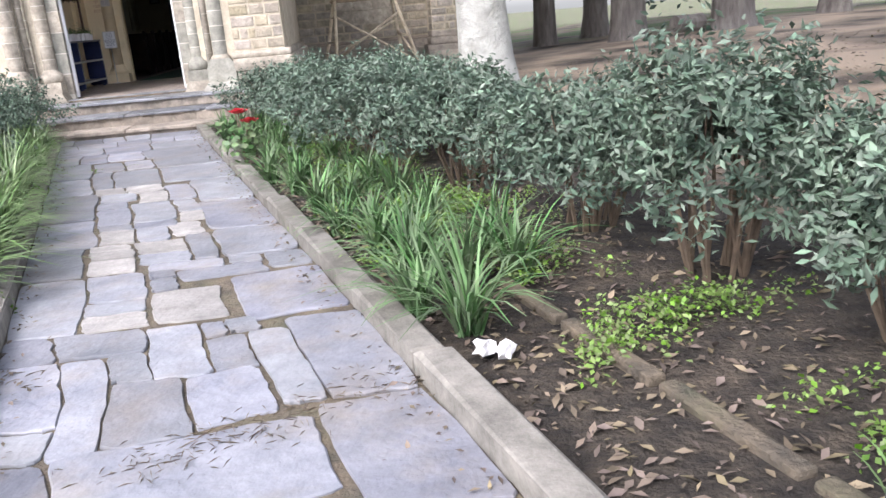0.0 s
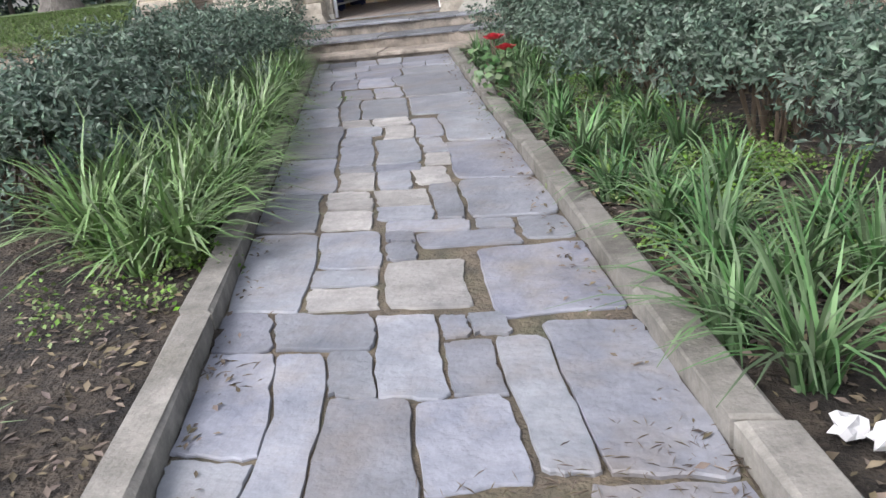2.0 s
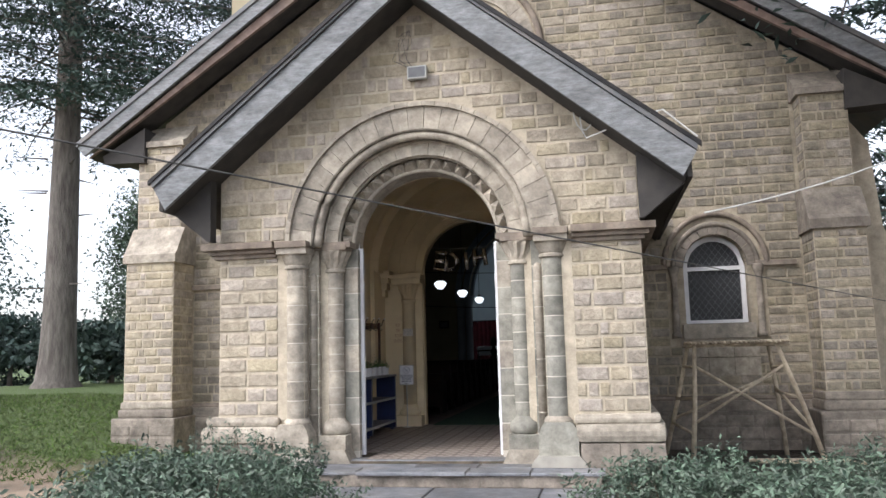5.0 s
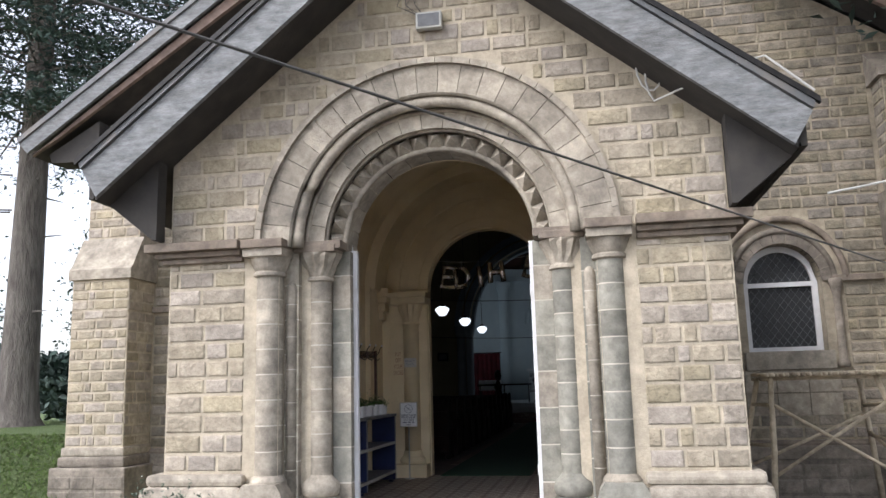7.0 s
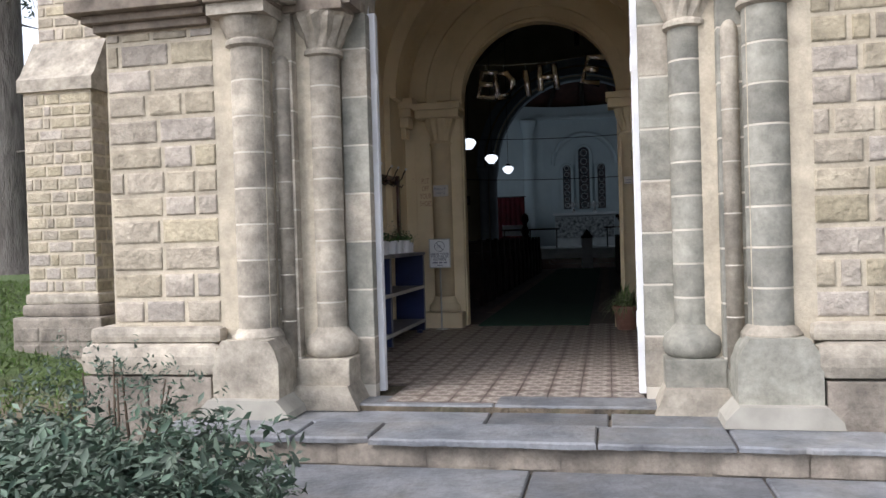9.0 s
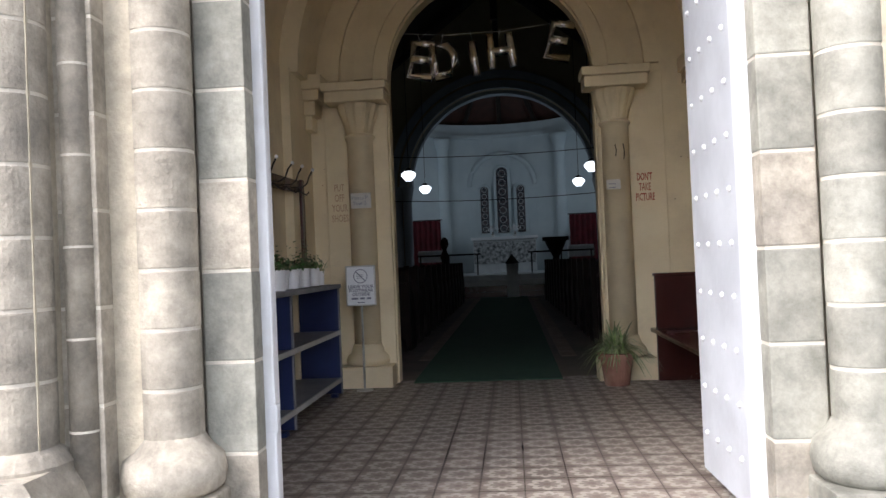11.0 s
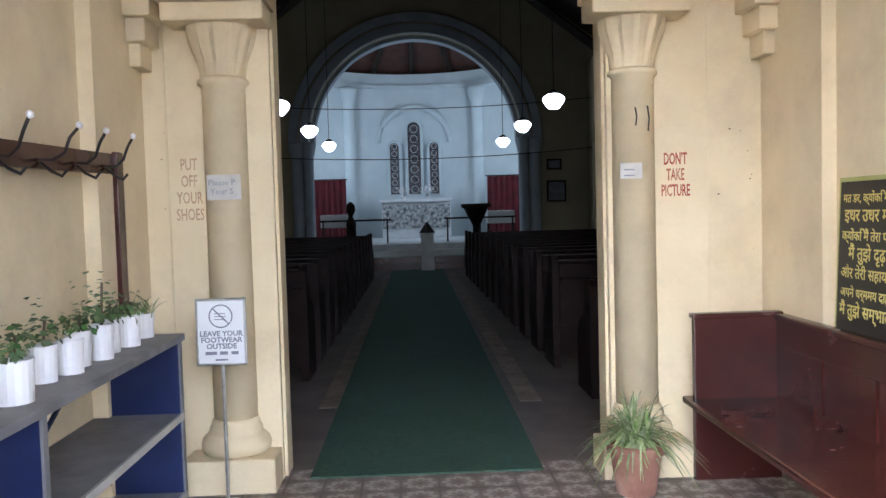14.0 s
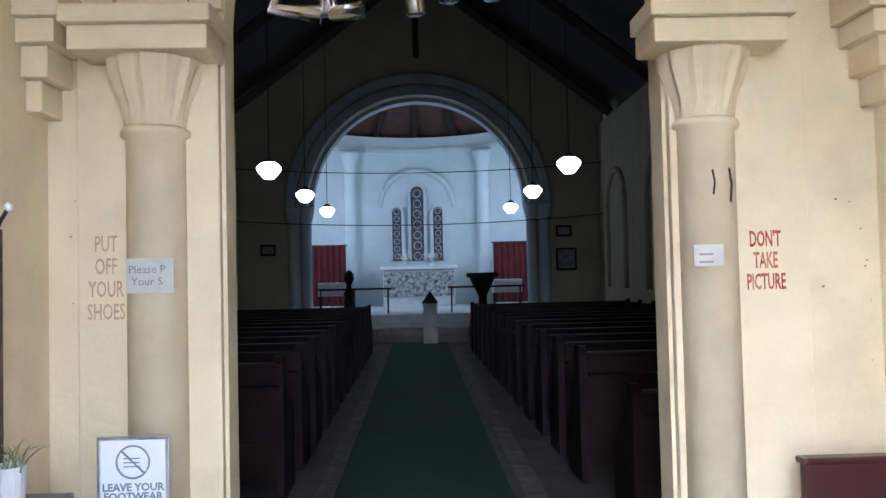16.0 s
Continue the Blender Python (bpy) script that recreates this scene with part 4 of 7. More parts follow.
def slab_row(name, x0, x1, y0, y1, z0, z1, widths, materials, parent, jitter=0.02, gap=0.008):
    x = x0
    k = 0
    while x < x1 - 0.02:
        w = min(widths[k % len(widths)] * rnd.uniform(0.85, 1.15), x1 - x)
        if x1 - (x + w) < 0.15:
            w = x1 - x
        # worn slab: straight back, chipped and wandering front
        b = bmesh.new()
        yf = y0 + rnd.uniform(-jitter, jitter)
        top = z1 + rnd.uniform(-0.004, 0.004)
        xl, xr = x + gap * rnd.uniform(0.4, 1.2), x + w - gap * rnd.uniform(0.4, 1.2)
        steps_n = max(3, int((xr - xl) / 0.07))
        outline = [(xl + (xr - xl) * q / steps_n, yf + rnd.uniform(-1, 1) * jitter * 0.45 + (0.014 if q in (0, steps_n) else 0)) for q in range(steps_n + 1)]
        outline += [(xr + rnd.uniform(-0.004, 0.004), (yf + y1) / 2), (xr, y1), (xl, y1), (xl + rnd.uniform(-0.004, 0.004), (yf + y1) / 2)]
        mx_, my_ = (xl + xr) / 2, (yf + y1) / 2
        rows = [[b.verts.new((px + (mx_ - px) * 0, py, zz)) for px, py in outline] for zz in (z0, top - 0.009)]
        rows.append([b.verts.new((px + math.copysign(min(0.008, abs(mx_ - px)), mx_ - px), py + math.copysign(min(0.008, abs(my_ - py)), my_ - py), top)) for px, py in outline])
        for ra, rb in zip(rows, rows[1:]):
            for q in range(len(outline)):
                q2 = (q + 1) % len(outline)
                b.faces.new((ra[q], ra[q2], rb[q2], rb[q]))
        b.faces.new(rows[-1])
        b.faces.new(rows[0][::-1])
        part(name, b, materials[rnd.randrange(len(materials))], parent)
        x += w
        k += 1


slab_row("slate_slab", CX - 1.95, CX + 2.02, 12.94, 13.30, 0.362, 0.395, [1.0, 0.5, 1.15, 0.75], [M_SLATE], steps, 0.025)
slab_row("slate_slab", CX - 1.3, CX + 1.3, 13.305, 13.62, 0.345, 0.392, [1.1, 0.8], [M_SLATE], steps, 0.003)
slab_row("riser_stone", CX - 1.92, CX + 1.98, 12.965, 12.99, 0.243, 0.360, [0.42, 0.33, 0.36, 0.46], [M_STEP], steps, 0.012, 0.005)
slab_row("slate_slab", CX - 1.9, CX + 2.1, 12.33, 12.96, 0.205, 0.24, [0.75, 1.35, 1.1], [M_SLATE], steps, 0.03)
slab_row("riser_stone", CX - 1.85, CX + 2.0, 12.36, 12.38, 0.085, 0.203, [0.7, 0.95, 0.6], [M_STEP], steps, 0.012, 0.004)
slab_row("tread_stone", CX - 1.5, CX + 1.98, 11.79, 12.35, 0.04, 0.085, [1.1, 0.9, 1.3], [M_STEP], steps)
slab_row("threshold_slab", CX - 0.93, CX + 0.93, 13.625, 13.9, 0.36, 0.43, [1.0], [M_SLATE], steps, 0.003)

# ---- tiled porch floor ----
def tile_material():
    """Worn patterned tile: a petal figure in grey, cream and brown."""
    m = mat("patterned_floor_tile", (0.18, 0.145, 0.12), (0.26, 0.215, 0.185), 3, 0.5, 0.15, 60, (0.16, 0.14, 0.125), 1.5, 0.5, vary=0.12)
    nt = m.node_tree
    n, l = nt.nodes, nt.links
    bsdf = n["Principled BSDF"]
    base = bsdf.inputs["Base Color"].links[0].from_socket
    geo = n.new("ShaderNodeNewGeometry")
    sep = n.new("ShaderNodeSeparateXYZ")
    l.new(geo.outputs["Position"], sep.inputs[0])

    def op(kind, a, b=0.0, c=None):
        k = n.new("ShaderNodeMath")
        k.operation = kind
        for i, s in enumerate((a, b) if c is None else (a, b, c)):
            if isinstance(s, (int, float)):
                k.inputs[i].default_value = s
            else:
                l.new(s, k.inputs[i])
        return k.outputs[0]
    T = 0.2
    u = op("SUBTRACT", op("FRACT", op("DIVIDE", op("ADD", sep.outputs["X"], 10.0 - (CX - 1.75)), T)), 0.5)
    v = op("SUBTRACT", op("FRACT", op("DIVIDE", op("ADD", sep.outputs["Y"], 0.1), T)), 0.5)
    rad = op("SQRT", op("ADD", op("MULTIPLY", u, u), op("MULTIPLY", v, v)))
    ang = op("ARCTAN2", v, u)
    petal = op("ABSOLUTE", op("COSINE", op("MULTIPLY", ang, 4.0)))
    edge = op("MULTIPLY_ADD", petal, 0.13, 0.24)
    ins = op("LESS_THAN", op("ABSOLUTE", op("SUBTRACT", rad, edge)), 0.075)
    heart = op("LESS_THAN", rad, op("MULTIPLY_ADD", petal, 0.06, 0.05))
    corner = op("GREATER_THAN", op("ADD", op("ABSOLUTE", u), op("ABSOLUTE", v)), 0.70)
    rim = op("GREATER_THAN", op("MAXIMUM", op("ABSOLUTE", u), op("ABSOLUTE", v)), 0.478)

    def over(col, mask, tint, amount):
        mx = n.new("ShaderNodeMix")
        mx.data_type = "RGBA"
        l.new(op("MULTIPLY", mask, amount), mx.inputs["Factor"])
        l.new(col, mx.inputs[6])
        mx.inputs[7].default_value = (*tint, 1)
        return mx.outputs[2]
    c = over(base, ins, (0.43, 0.385, 0.335), 0.72)
    c = over(c, heart, (0.13, 0.095, 0.08), 0.7)
    c = over(c, corner, (0.13, 0.098, 0.082), 0.75)
    c = over(c, rim, (0.085, 0.068, 0.06), 0.6)
    l.new(c, bsdf.inputs["Base Color"])
    return m


M_TILE = tile_material()
floor_porch = thing("floor_porch", "worn patterned cement tile floor in grey and brown", "floor", kind="structure")
part("floor_bed", boxed(CX - 1.75, CX + 1.75, 13.9, 18.02, 0.2, FLOOR - 0.012), M_GAP, floor_porch)
part("floor_bed", boxed(CX - 0.9, CX + 0.9, 13.62, 13.9, 0.3, FLOOR - 0.012), M_GAP, floor_porch)
tile_me = mesh_of("tile", boxed(0.001, 0.199, 0.001, 0.199, 0, 0.014, bevel=0.0015))
tile_me.materials.append(M_TILE)
for j in range(22):
    y = 13.7 + 0.2 * j
    if y > 17.95:
        continue
    for i in range(18):
        x = CX - 1.75 + 0.2 * i
        if x > CX + 1.6 or (y < 14.15 and not (CX - 0.95 < x and x + 0.2 < CX + 0.95)):
            continue
        o = new("tile", tile_me)
        o.parent = floor_porch
        o.location = (x, y, FLOOR - 0.012 + rnd.uniform(-0.001, 0.001))

# ---- flagged path ----
path = thing("path", "irregular blue-grey slate flag path between kerbs", "path", kind="structure")
b = bmesh.new()
b.faces.new([b.verts.new(c) for c in ((path_left(-3), -3, -0.012), (path_right(-3), -3, -0.012), (path_right(11.82), 11.82, -0.012), (path_left(11.82), 11.82, -0.012))])
part("joint_bed", b, M_GAP, path)
frnd = random.Random(21)


def flag_at(f, y):
    return Vector((path_left(y) + (path_right(y) - path_left(y)) * f, y))


def flagstone(fa, fb, ya, yb, material, skew=0.0):
    corners = [flag_at(fa, ya), flag_at(fb, ya + skew), flag_at(fb, yb + skew), flag_at(fa, yb)]
    mid = sum(corners, Vector((0, 0))) / 4
    ring_pts = []
    for k in range(4):
        p, q = corners[k], corners[(k + 1) % 4]
        wide = frnd.choice((0.002, 0.003, 0.004, 0.010))
        for s in (0.04, 0.16, 0.28, 0.4, 0.5, 0.6, 0.72, 0.84, 0.96):
            c = p.lerp(q, s)
            c += (mid - c).normalized() * (wide + frnd.uniform(0.0, 0.006) + (0.016 if s in (0.04, 0.96) and frnd.random() < 0.5 else 0))
            # the joints wander: neighbours share one warp
            w1 = noise.noise_vector(Vector((c.x * 2.1, c.y * 2.1, 5.0))) * 0.036 + noise.noise_vector(Vector((c.x * 13, c.y * 13, 9.0))) * 0.012
            edge = min(1.0, max(0.0, min(c.x - path_left(c.y), path_right(c.y) - c.x) / 0.2))
            ring_pts.append(c + Vector((w1.x * edge + frnd.uniform(-0.003, 0.003), w1.y + frnd.uniform(-0.003, 0.003))))
    z = frnd.uniform(-0.005, 0.005)
    b = bmesh.new()
    low = [b.verts.new((c.x, c.y, -0.04)) for c in ring_pts]
    up = [b.verts.new((c.x, c.y, z - 0.006)) for c in ring_pts]
    top = [b.verts.new((c.x + (mid.x - c.x) * 0.016, c.y + (mid.y - c.y) * 0.016, z)) for c in ring_pts]
    n = len(low)
    for i in range(n):
        j = (i + 1) % n
        b.faces.new((low[i], low[j], up[j], up[i]))
        b.faces.new((up[i], up[j], top[j], top[i]))
    b.faces.new(top)
    part("flagstone", b, material, path)


def stone(fa, fb, ya, yb, pale=False, skew=0.0):
    flagstone(fa, fb, ya, yb, M_FLAG_PALE if pale else M_FLAG, skew)


def course(ya, yb, *cuts):
    """One row of flags across the path, cut at these shares of its width."""
    for fa, fb in zip(cuts, cuts[1:]):
        stone(fa, fb, ya + frnd.uniform(-0.015, 0.015), yb + frnd.uniform(-0.015, 0.015))


course(-1.2, -0.4, 0, .35, .7, 1)
course(-0.4, 0.4, 0, .3, .62, 1)
course(0.4, 1.1, 0, .4, .72, 1)
course(1.1, 1.75, 0, .26, .6, 1)
stone(0, .22, 1.75, 2.3), stone(.22, .68, 1.75, 2.36, skew=.06), stone(.68, 1, 1.75, 2.2, skew=.02)
stone(0, .18, 2.3, 2.84), stone(.18, .73, 2.37, 2.86, skew=.06), stone(.74, 1, 2.24, 2.98, skew=.05)
# narrow flags laid lengthwise
stone(0, .17, 2.84, 3.05), stone(0, .17, 3.05, 3.65), stone(.17, .285, 2.84, 3.66), stone(.285, .475, 2.87, 3.34, skew=.03), stone(.285, .40, 3.34, 3.67)
stone(.40, .555, 3.36, 3.95), stone(.475, .655, 2.93, 3.36, skew=.05), stone(.555, .665, 3.38, 3.74), stone(.665, .78, 3.01, 3.75), stone(.78, 1, 3.02, 3.86)
stone(0, .15, 3.65, 3.98), stone(.15, .40, 3.67, 3.97), stone(.555, .62, 3.75, 3.95), stone(.62, .71, 3.76, 3.95), stone(0, .225, 3.99, 4.9)
stone(.225, .425, 4.0, 4.23, True), stone(.225, .425, 4.24, 4.42), stone(.225, .425, 4.43, 4.9), stone(.43, .65, 4.0, 4.5, True)
stone(.68, 1, 3.88, 4.6, skew=.08), stone(.43, .525, 4.5, 4.72), stone(.53, .85, 4.62, 4.84, skew=.06), stone(.43, .53, 4.72, 4.87), stone(.86, 1, 4.72, 5.02)
stone(.43, .715, 4.87, 5.03), stone(.72, .85, 4.9, 5.03)
# small paler stones between long slabs
stone(0, .215, 4.92, 5.6), stone(.22, .39, 4.93, 5.23, True), stone(.225, .395, 5.24, 5.43, True), stone(.23, .395, 5.44, 5.6, True), stone(.40, .6, 5.04, 5.28), stone(.40, .6, 5.28, 5.6, True)
stone(.605, .705, 5.04, 5.66), stone(.71, 1, 5.04, 5.72), stone(0, .26, 5.6, 6.45), stone(.265, .415, 5.62, 5.98, True), stone(.42, .56, 5.62, 6.0), stone(.565, .7, 5.68, 6.1, True)
stone(.265, .415, 5.99, 6.2), stone(.42, .61, 6.01, 6.2), stone(.615, .72, 6.12, 6.42, True), stone(.71, 1, 5.74, 6.7), stone(.265, .415, 6.21, 6.78), stone(.42, .61, 6.21, 6.9)
stone(.615, .72, 6.43, 6.9), stone(0, .26, 6.46, 7.5), stone(.265, .415, 6.79, 7.05), stone(.27, .45, 7.06, 7.4), stone(.455, .6, 6.92, 7.35, True), stone(.24, .41, 7.41, 7.7, True), stone(.415, .6, 7.37, 7.7, True)
stone(.605, .74, 6.92, 7.6), stone(.745, 1, 6.72, 7.75), stone(0, .235, 7.52, 8.4), stone(.24, .345, 7.72, 8.72), stone(.35, .61, 7.73, 8.7), stone(.615, 1, 7.78, 8.65)
stone(0, .23, 8.42, 9.4), stone(.24, .42, 8.74, 9.25), stone(.425, .6, 8.74, 9.3), stone(.605, 1, 8.68, 9.5)
course(9.42, 10.1, 0, .16, .33, .56, 1)
course(10.1, 10.75, 0, .3, .62, 1)
course(10.75, 11.2, 0, .13, .4, .64, .8, 1)
course(11.2, 11.78, 0, .1, .3, .46, .65, 1)

# kerbs
for side, name in ((-1, "kerb_left"), (1, "kerb_right")):
    k = thing(name, "worn grey stone kerb along the path", "kerb", kind="structure")
    y = -2.5
    while y < 11.78:
        y1 = min(y + rnd.uniform(0.75, 1.3), 11.78)
        if y1 > 11.4:
            y1 = 11.78
        sink = 0.0 if y < 5.2 else (-0.025 if side > 0 else -0.03)
        edge = path_left if side < 0 else path_right
        b = bmesh.new()
        d = rnd.uniform(-0.005, 0.005)
        wk = 0.13
        pts = []
        for yy in (y + 0.006, y1 - 0.006):
            e = edge(yy) + d
            pts += [(e, yy), (e + side * wk, yy)]
        order = [pts[0], pts[1], pts[3], pts[2]]
        lo = [b.verts.new((x, yy, -0.1)) for x, yy in order]
        cxk, cyk = sum(p[0] for p in order) / 4, sum(p[1] for p in order) / 4
        hi = [b.verts.new((x, yy, 0.075 + sink)) for x, yy in order]
        tp = [b.verts.new((x + (cxk - x) * 0.12, yy + (cyk - yy) * 0.02, 0.09 + sink + rnd.uniform(-0.004, 0.004))) for x, yy in order]
        for i in range(4):
            j = (i + 1) % 4
            b.faces.new((lo[i], lo[j], hi[j], hi[i]))
            b.faces.new((hi[i], hi[j], tp[j], tp[i]))
        b.faces.new(tp)
        part("kerbstone", b, M_KERB, k)
        y = y1

# ---- buttresses ----
def buttress(x0, x1, name):
    w = thing(name, "stepped stone buttress at church corner", "buttress", "front buttresses", kind="structure")
    # right buttress gets the stone darkened for shade, the left the lit stone
    bed = M_MORTAR if x0 < 0 else M_MORTAR_OLD_DIM
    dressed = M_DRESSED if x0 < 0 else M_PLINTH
    part("masonry_core", boxed(x0, x1, 17.35, BY, 0.6, 3.25), bed, w)
    part("plinth", boxed(x0 - 0.14, x1 + 0.14, 17.2, BY, -0.1, 0.66, bevel=0.03), M_PLINTH, w)
    part("plinth_roll", boxed(x0 - 0.07, x1 + 0.07, 17.28, BY, 0.66, 0.80, bevel=0.04), M_PLINTH, w)
    part("plinth_roll", boxed(x0 - 0.04, x1 + 0.04, 17.31, BY, 0.80, 0.92, bevel=0.03), dressed, w)
    b = bmesh.new()
    prism(b, [(17.30, 3.22), (BY, 3.22), (BY, 3.85), (17.62, 3.85), (17.36, 3.42), (17.30, 3.36)], x0 - 0.05, x1 + 0.05, axis="x")
    part("weathering", b, dressed, w)
    part("masonry_core", boxed(x0 + 0.03, x1 - 0.03, 17.62, BY, 3.85, 5.3), bed, w)
    b = bmesh.new()
    prism(b, [(17.55, 5.28), (BY, 5.28), (BY, 5.75), (17.66, 5.42), (17.55, 5.38)], x0 - 0.03, x1 + 0.03, axis="x")
    part("cap_stone", b, dressed, w)
    return w


but_l = buttress(-6.3, -5.38, "buttress_left")
but_r = buttress(5.22, 5.98, "buttress_right")
but_s = thing("buttress_side", "sloping stone side buttress at church corner", "buttress", kind="structure")
b = bmesh.new()
prism(b, [(5.9, -0.1), (6.75, -0.1), (6.75, 2.6), (6.45, 3.3), (6.35, 4.6), (5.9, 5.2)], 18.1, 19.0)
part("masonry_core", b, M_MORTAR, but_s)

# ---- scaffold of bamboo ----
scaf = thing("bamboo_trestle", "rickety bamboo trestle with a plank top", "trestle", at=(3.8, 16.9, 0.02))
zt = 1.66
feet = [(3.16, 16.35), (4.90, 16.35), (2.86, 17.35), (4.60, 17.35)]
heads = [(3.30, 16.6), (4.42, 16.6), (3.27, 17.2), (4.42, 17.2)]
for (fx, fy), (hx, hy) in zip(feet, heads):
    part("leg", tube(bmesh.new(), [(fx, fy, 0.0), ((fx + hx) / 2 + 0.015, (fy + hy) / 2, zt / 2), (hx, hy, zt)], 0.037, 7, 0.03), M_BAMBOO, scaf, smooth=True)


def leg_at(k, z):
    t = z / zt
    return (feet[k][0] + (heads[k][0] - feet[k][0]) * t, feet[k][1] + (heads[k][1] - feet[k][1]) * t, z)


for a, za, c, zc in ((0, 0.55, 1, 1.36), (1, 0.4, 0, 1.36), (0, 1.34, 2, 1.34), (1, 1.34, 3, 1.3), (1, 0.9, 3, 0.95), (2, 0.5, 0, 0.42), (1, 0.5, 3, 1.0), (2, 0.55, 3, 1.2), (0, 0.9, 2, 0.86)):
    part("brace", tube(bmesh.new(), [leg_at(a, za), leg_at(c, zc)], 0.022, 6), M_BAMBOO, scaf, smooth=True)
for k in range(24):
    x = 3.24 + k * 0.057
    part("deck_pole", tube(bmesh.new(), [(x, 16.48 + rnd.uniform(-0.05, 0.03), zt + 0.022), (x + rnd.uniform(-0.01, 0.01), 17.3 + rnd.uniform(-0.04, 0.05), zt + 0.03)], 0.026, 7), M_BAMBOO, scaf, smooth=True)
for y in (16.6, 17.2):
    part("deck_bearer", tube(bmesh.new(), [(3.2, y, zt - 0.02), (4.6, y, zt - 0.02)], 0.022, 7), M_BAMBOO, scaf, smooth=True)

# stray poles lying by the wall
for k, (xa, ya, xb, yb) in enumerate(((4.0, 16.2, 5.6, 16.0), (3.9, 16.35, 5.2, 16.3))):
    tagged(part("bamboo_pole", tube(bmesh.new(), [(xa, ya, 0.07), (xb, yb, 0.075)], 0.025, 7), M_BAMBOO), "dry bamboo pole lying on the earth", "pole", "poles on the ground")

# ---- masonry faces ----
def rock_unit(seed):
    """A rock-faced block: unit box whose front bulges unevenly."""
    r = random.Random(seed)
    b = bmesh.new()
    back = [b.verts.new(c) for c in ((0, 1, 0), (1, 1, 0), (1, 1, 1), (0, 1, 1))]
    rim = [b.verts.new(c) for c in ((0, 0.55, 0), (1, 0.55, 0), (1, 0.55, 1), (0, 0.55, 1))]
    inn = [b.verts.new((x + r.uniform(-0.015, 0.015), r.uniform(0.05, 0.25), z + r.uniform(-0.03, 0.03))) for x, z in ((0.04, 0.08), (0.96, 0.08), (0.96, 0.92), (0.04, 0.92))]
    core = b.verts.new((r.uniform(0.35, 0.65), r.uniform(-0.12, 0.12), r.uniform(0.4, 0.6)))
    for i in range(4):
        j = (i + 1) % 4
        b.faces.new((back[i], back[j], rim[j], rim[i]))
        b.faces.new((rim[i], rim[j], inn[j], inn[i]))
        b.faces.new((inn[i], inn[j], core))
    me = mesh_of("block", b)
    me.materials.append(M_BLOCK)
    return me


UNITS = [rock_unit(s) for s in range(8)]
# same blocks in the darker stone, weathering and shade both in its colour
OLD_DIM_UNITS = [me.copy() for me in UNITS]
for me in OLD_DIM_UNITS:
    me.materials[0] = M_BLOCK_OLD_DIM
BASE_UNITS = [me.copy() for me in UNITS]
for me in BASE_UNITS:
    me.materials[0] = M_PLINTH


def courses(z0, z1, spans, h, lo, hi, seed, gap=0.03):
    """Blocks (x, z, width, height) in courses; spans(za, zb) gives the open stretches of a course."""
    r = random.Random(seed)
    out = []
    z = z0
    while z < z1 - 0.05:
        hh = h * r.choice((0.92, 1.0, 1.0, 1.08))
        zz = min(z + hh, z1)
        for xa, xb in spans(z, zz):
            x = xa
            while x < xb - 0.06:
                w = r.uniform(lo, hi) if r.random() > 0.2 else r.uniform(0.45, 0.65) * lo
                if xb - (x + w) < 0.6 * lo:
                    w = xb - x
                if w - gap > 0.04:
                    out.append((x + gap / 2, z + gap / 2, w - gap, zz - z - gap))
                x += w
        z = zz
    return out


def lay(blocks, wall, face, axis="y", sign=-1, limit=300, depth=0.015, near=None, units=UNITS):
    """Blocks as parts of a wall, the first ones singly and the rest joined."""
    if near:
        blocks = sorted(blocks, key=near)
    rr = random.Random(len(blocks))
    rest = bmesh.new()
    for i, (x, z, w, h) in enumerate(blocks):
        if axis == "y":
            m = Matrix.Translation((x, face - depth + 0.002, z)) @ Matrix.Diagonal((w, depth, h, 1))
        else:
            m = Matrix.Translation((face + sign * (depth - 0.002), x, z)) @ Matrix(((0, -sign, 0, 0), (1, 0, 0, 0), (0, 0, 1, 0), (0, 0, 0, 1))) @ Matrix.Diagonal((w, depth, h, 1))
        me = units[rr.randrange(8)]
        if i < limit:
            o = new("block", me)
            o.parent = wall
            o.matrix_basis = m
        else:
            vs = {}
            for v in me.vertices:
                vs[v.index] = rest.verts.new(m @ v.co)
            for p in me.polygons:
                rest.faces.new([vs[k] for k in p.vertices])
    if len(blocks) > limit:
        part("upper_blocks", rest, M_BLOCKS, wall)["kind"] = "stuff"
    else:
        rest.free()


def porch_spans(za, zb):
    half = (5.68 - zb) / 0.79
    lo, hi = max(PL, CX - half), min(PR, CX + half)
    if zb < 2.9:
        return [(lo, CX - 1.74), (CX + 1.74, hi)]
    d = za - SPRING
    cut = math.sqrt(max(1.655 ** 2 - d * d, 0)) if d < 1.655 else 0
    return [(lo, CX - cut), (CX + cut, hi)] if cut > 0.05 else [(lo, hi)]


lay(courses(0.91, 2.76, porch_spans, 0.158, 0.2, 0.38, 3) + courses(2.95, 5.6, porch_spans, 0.158, 0.2, 0.38, 4), porch_wall, FY, limit=330)


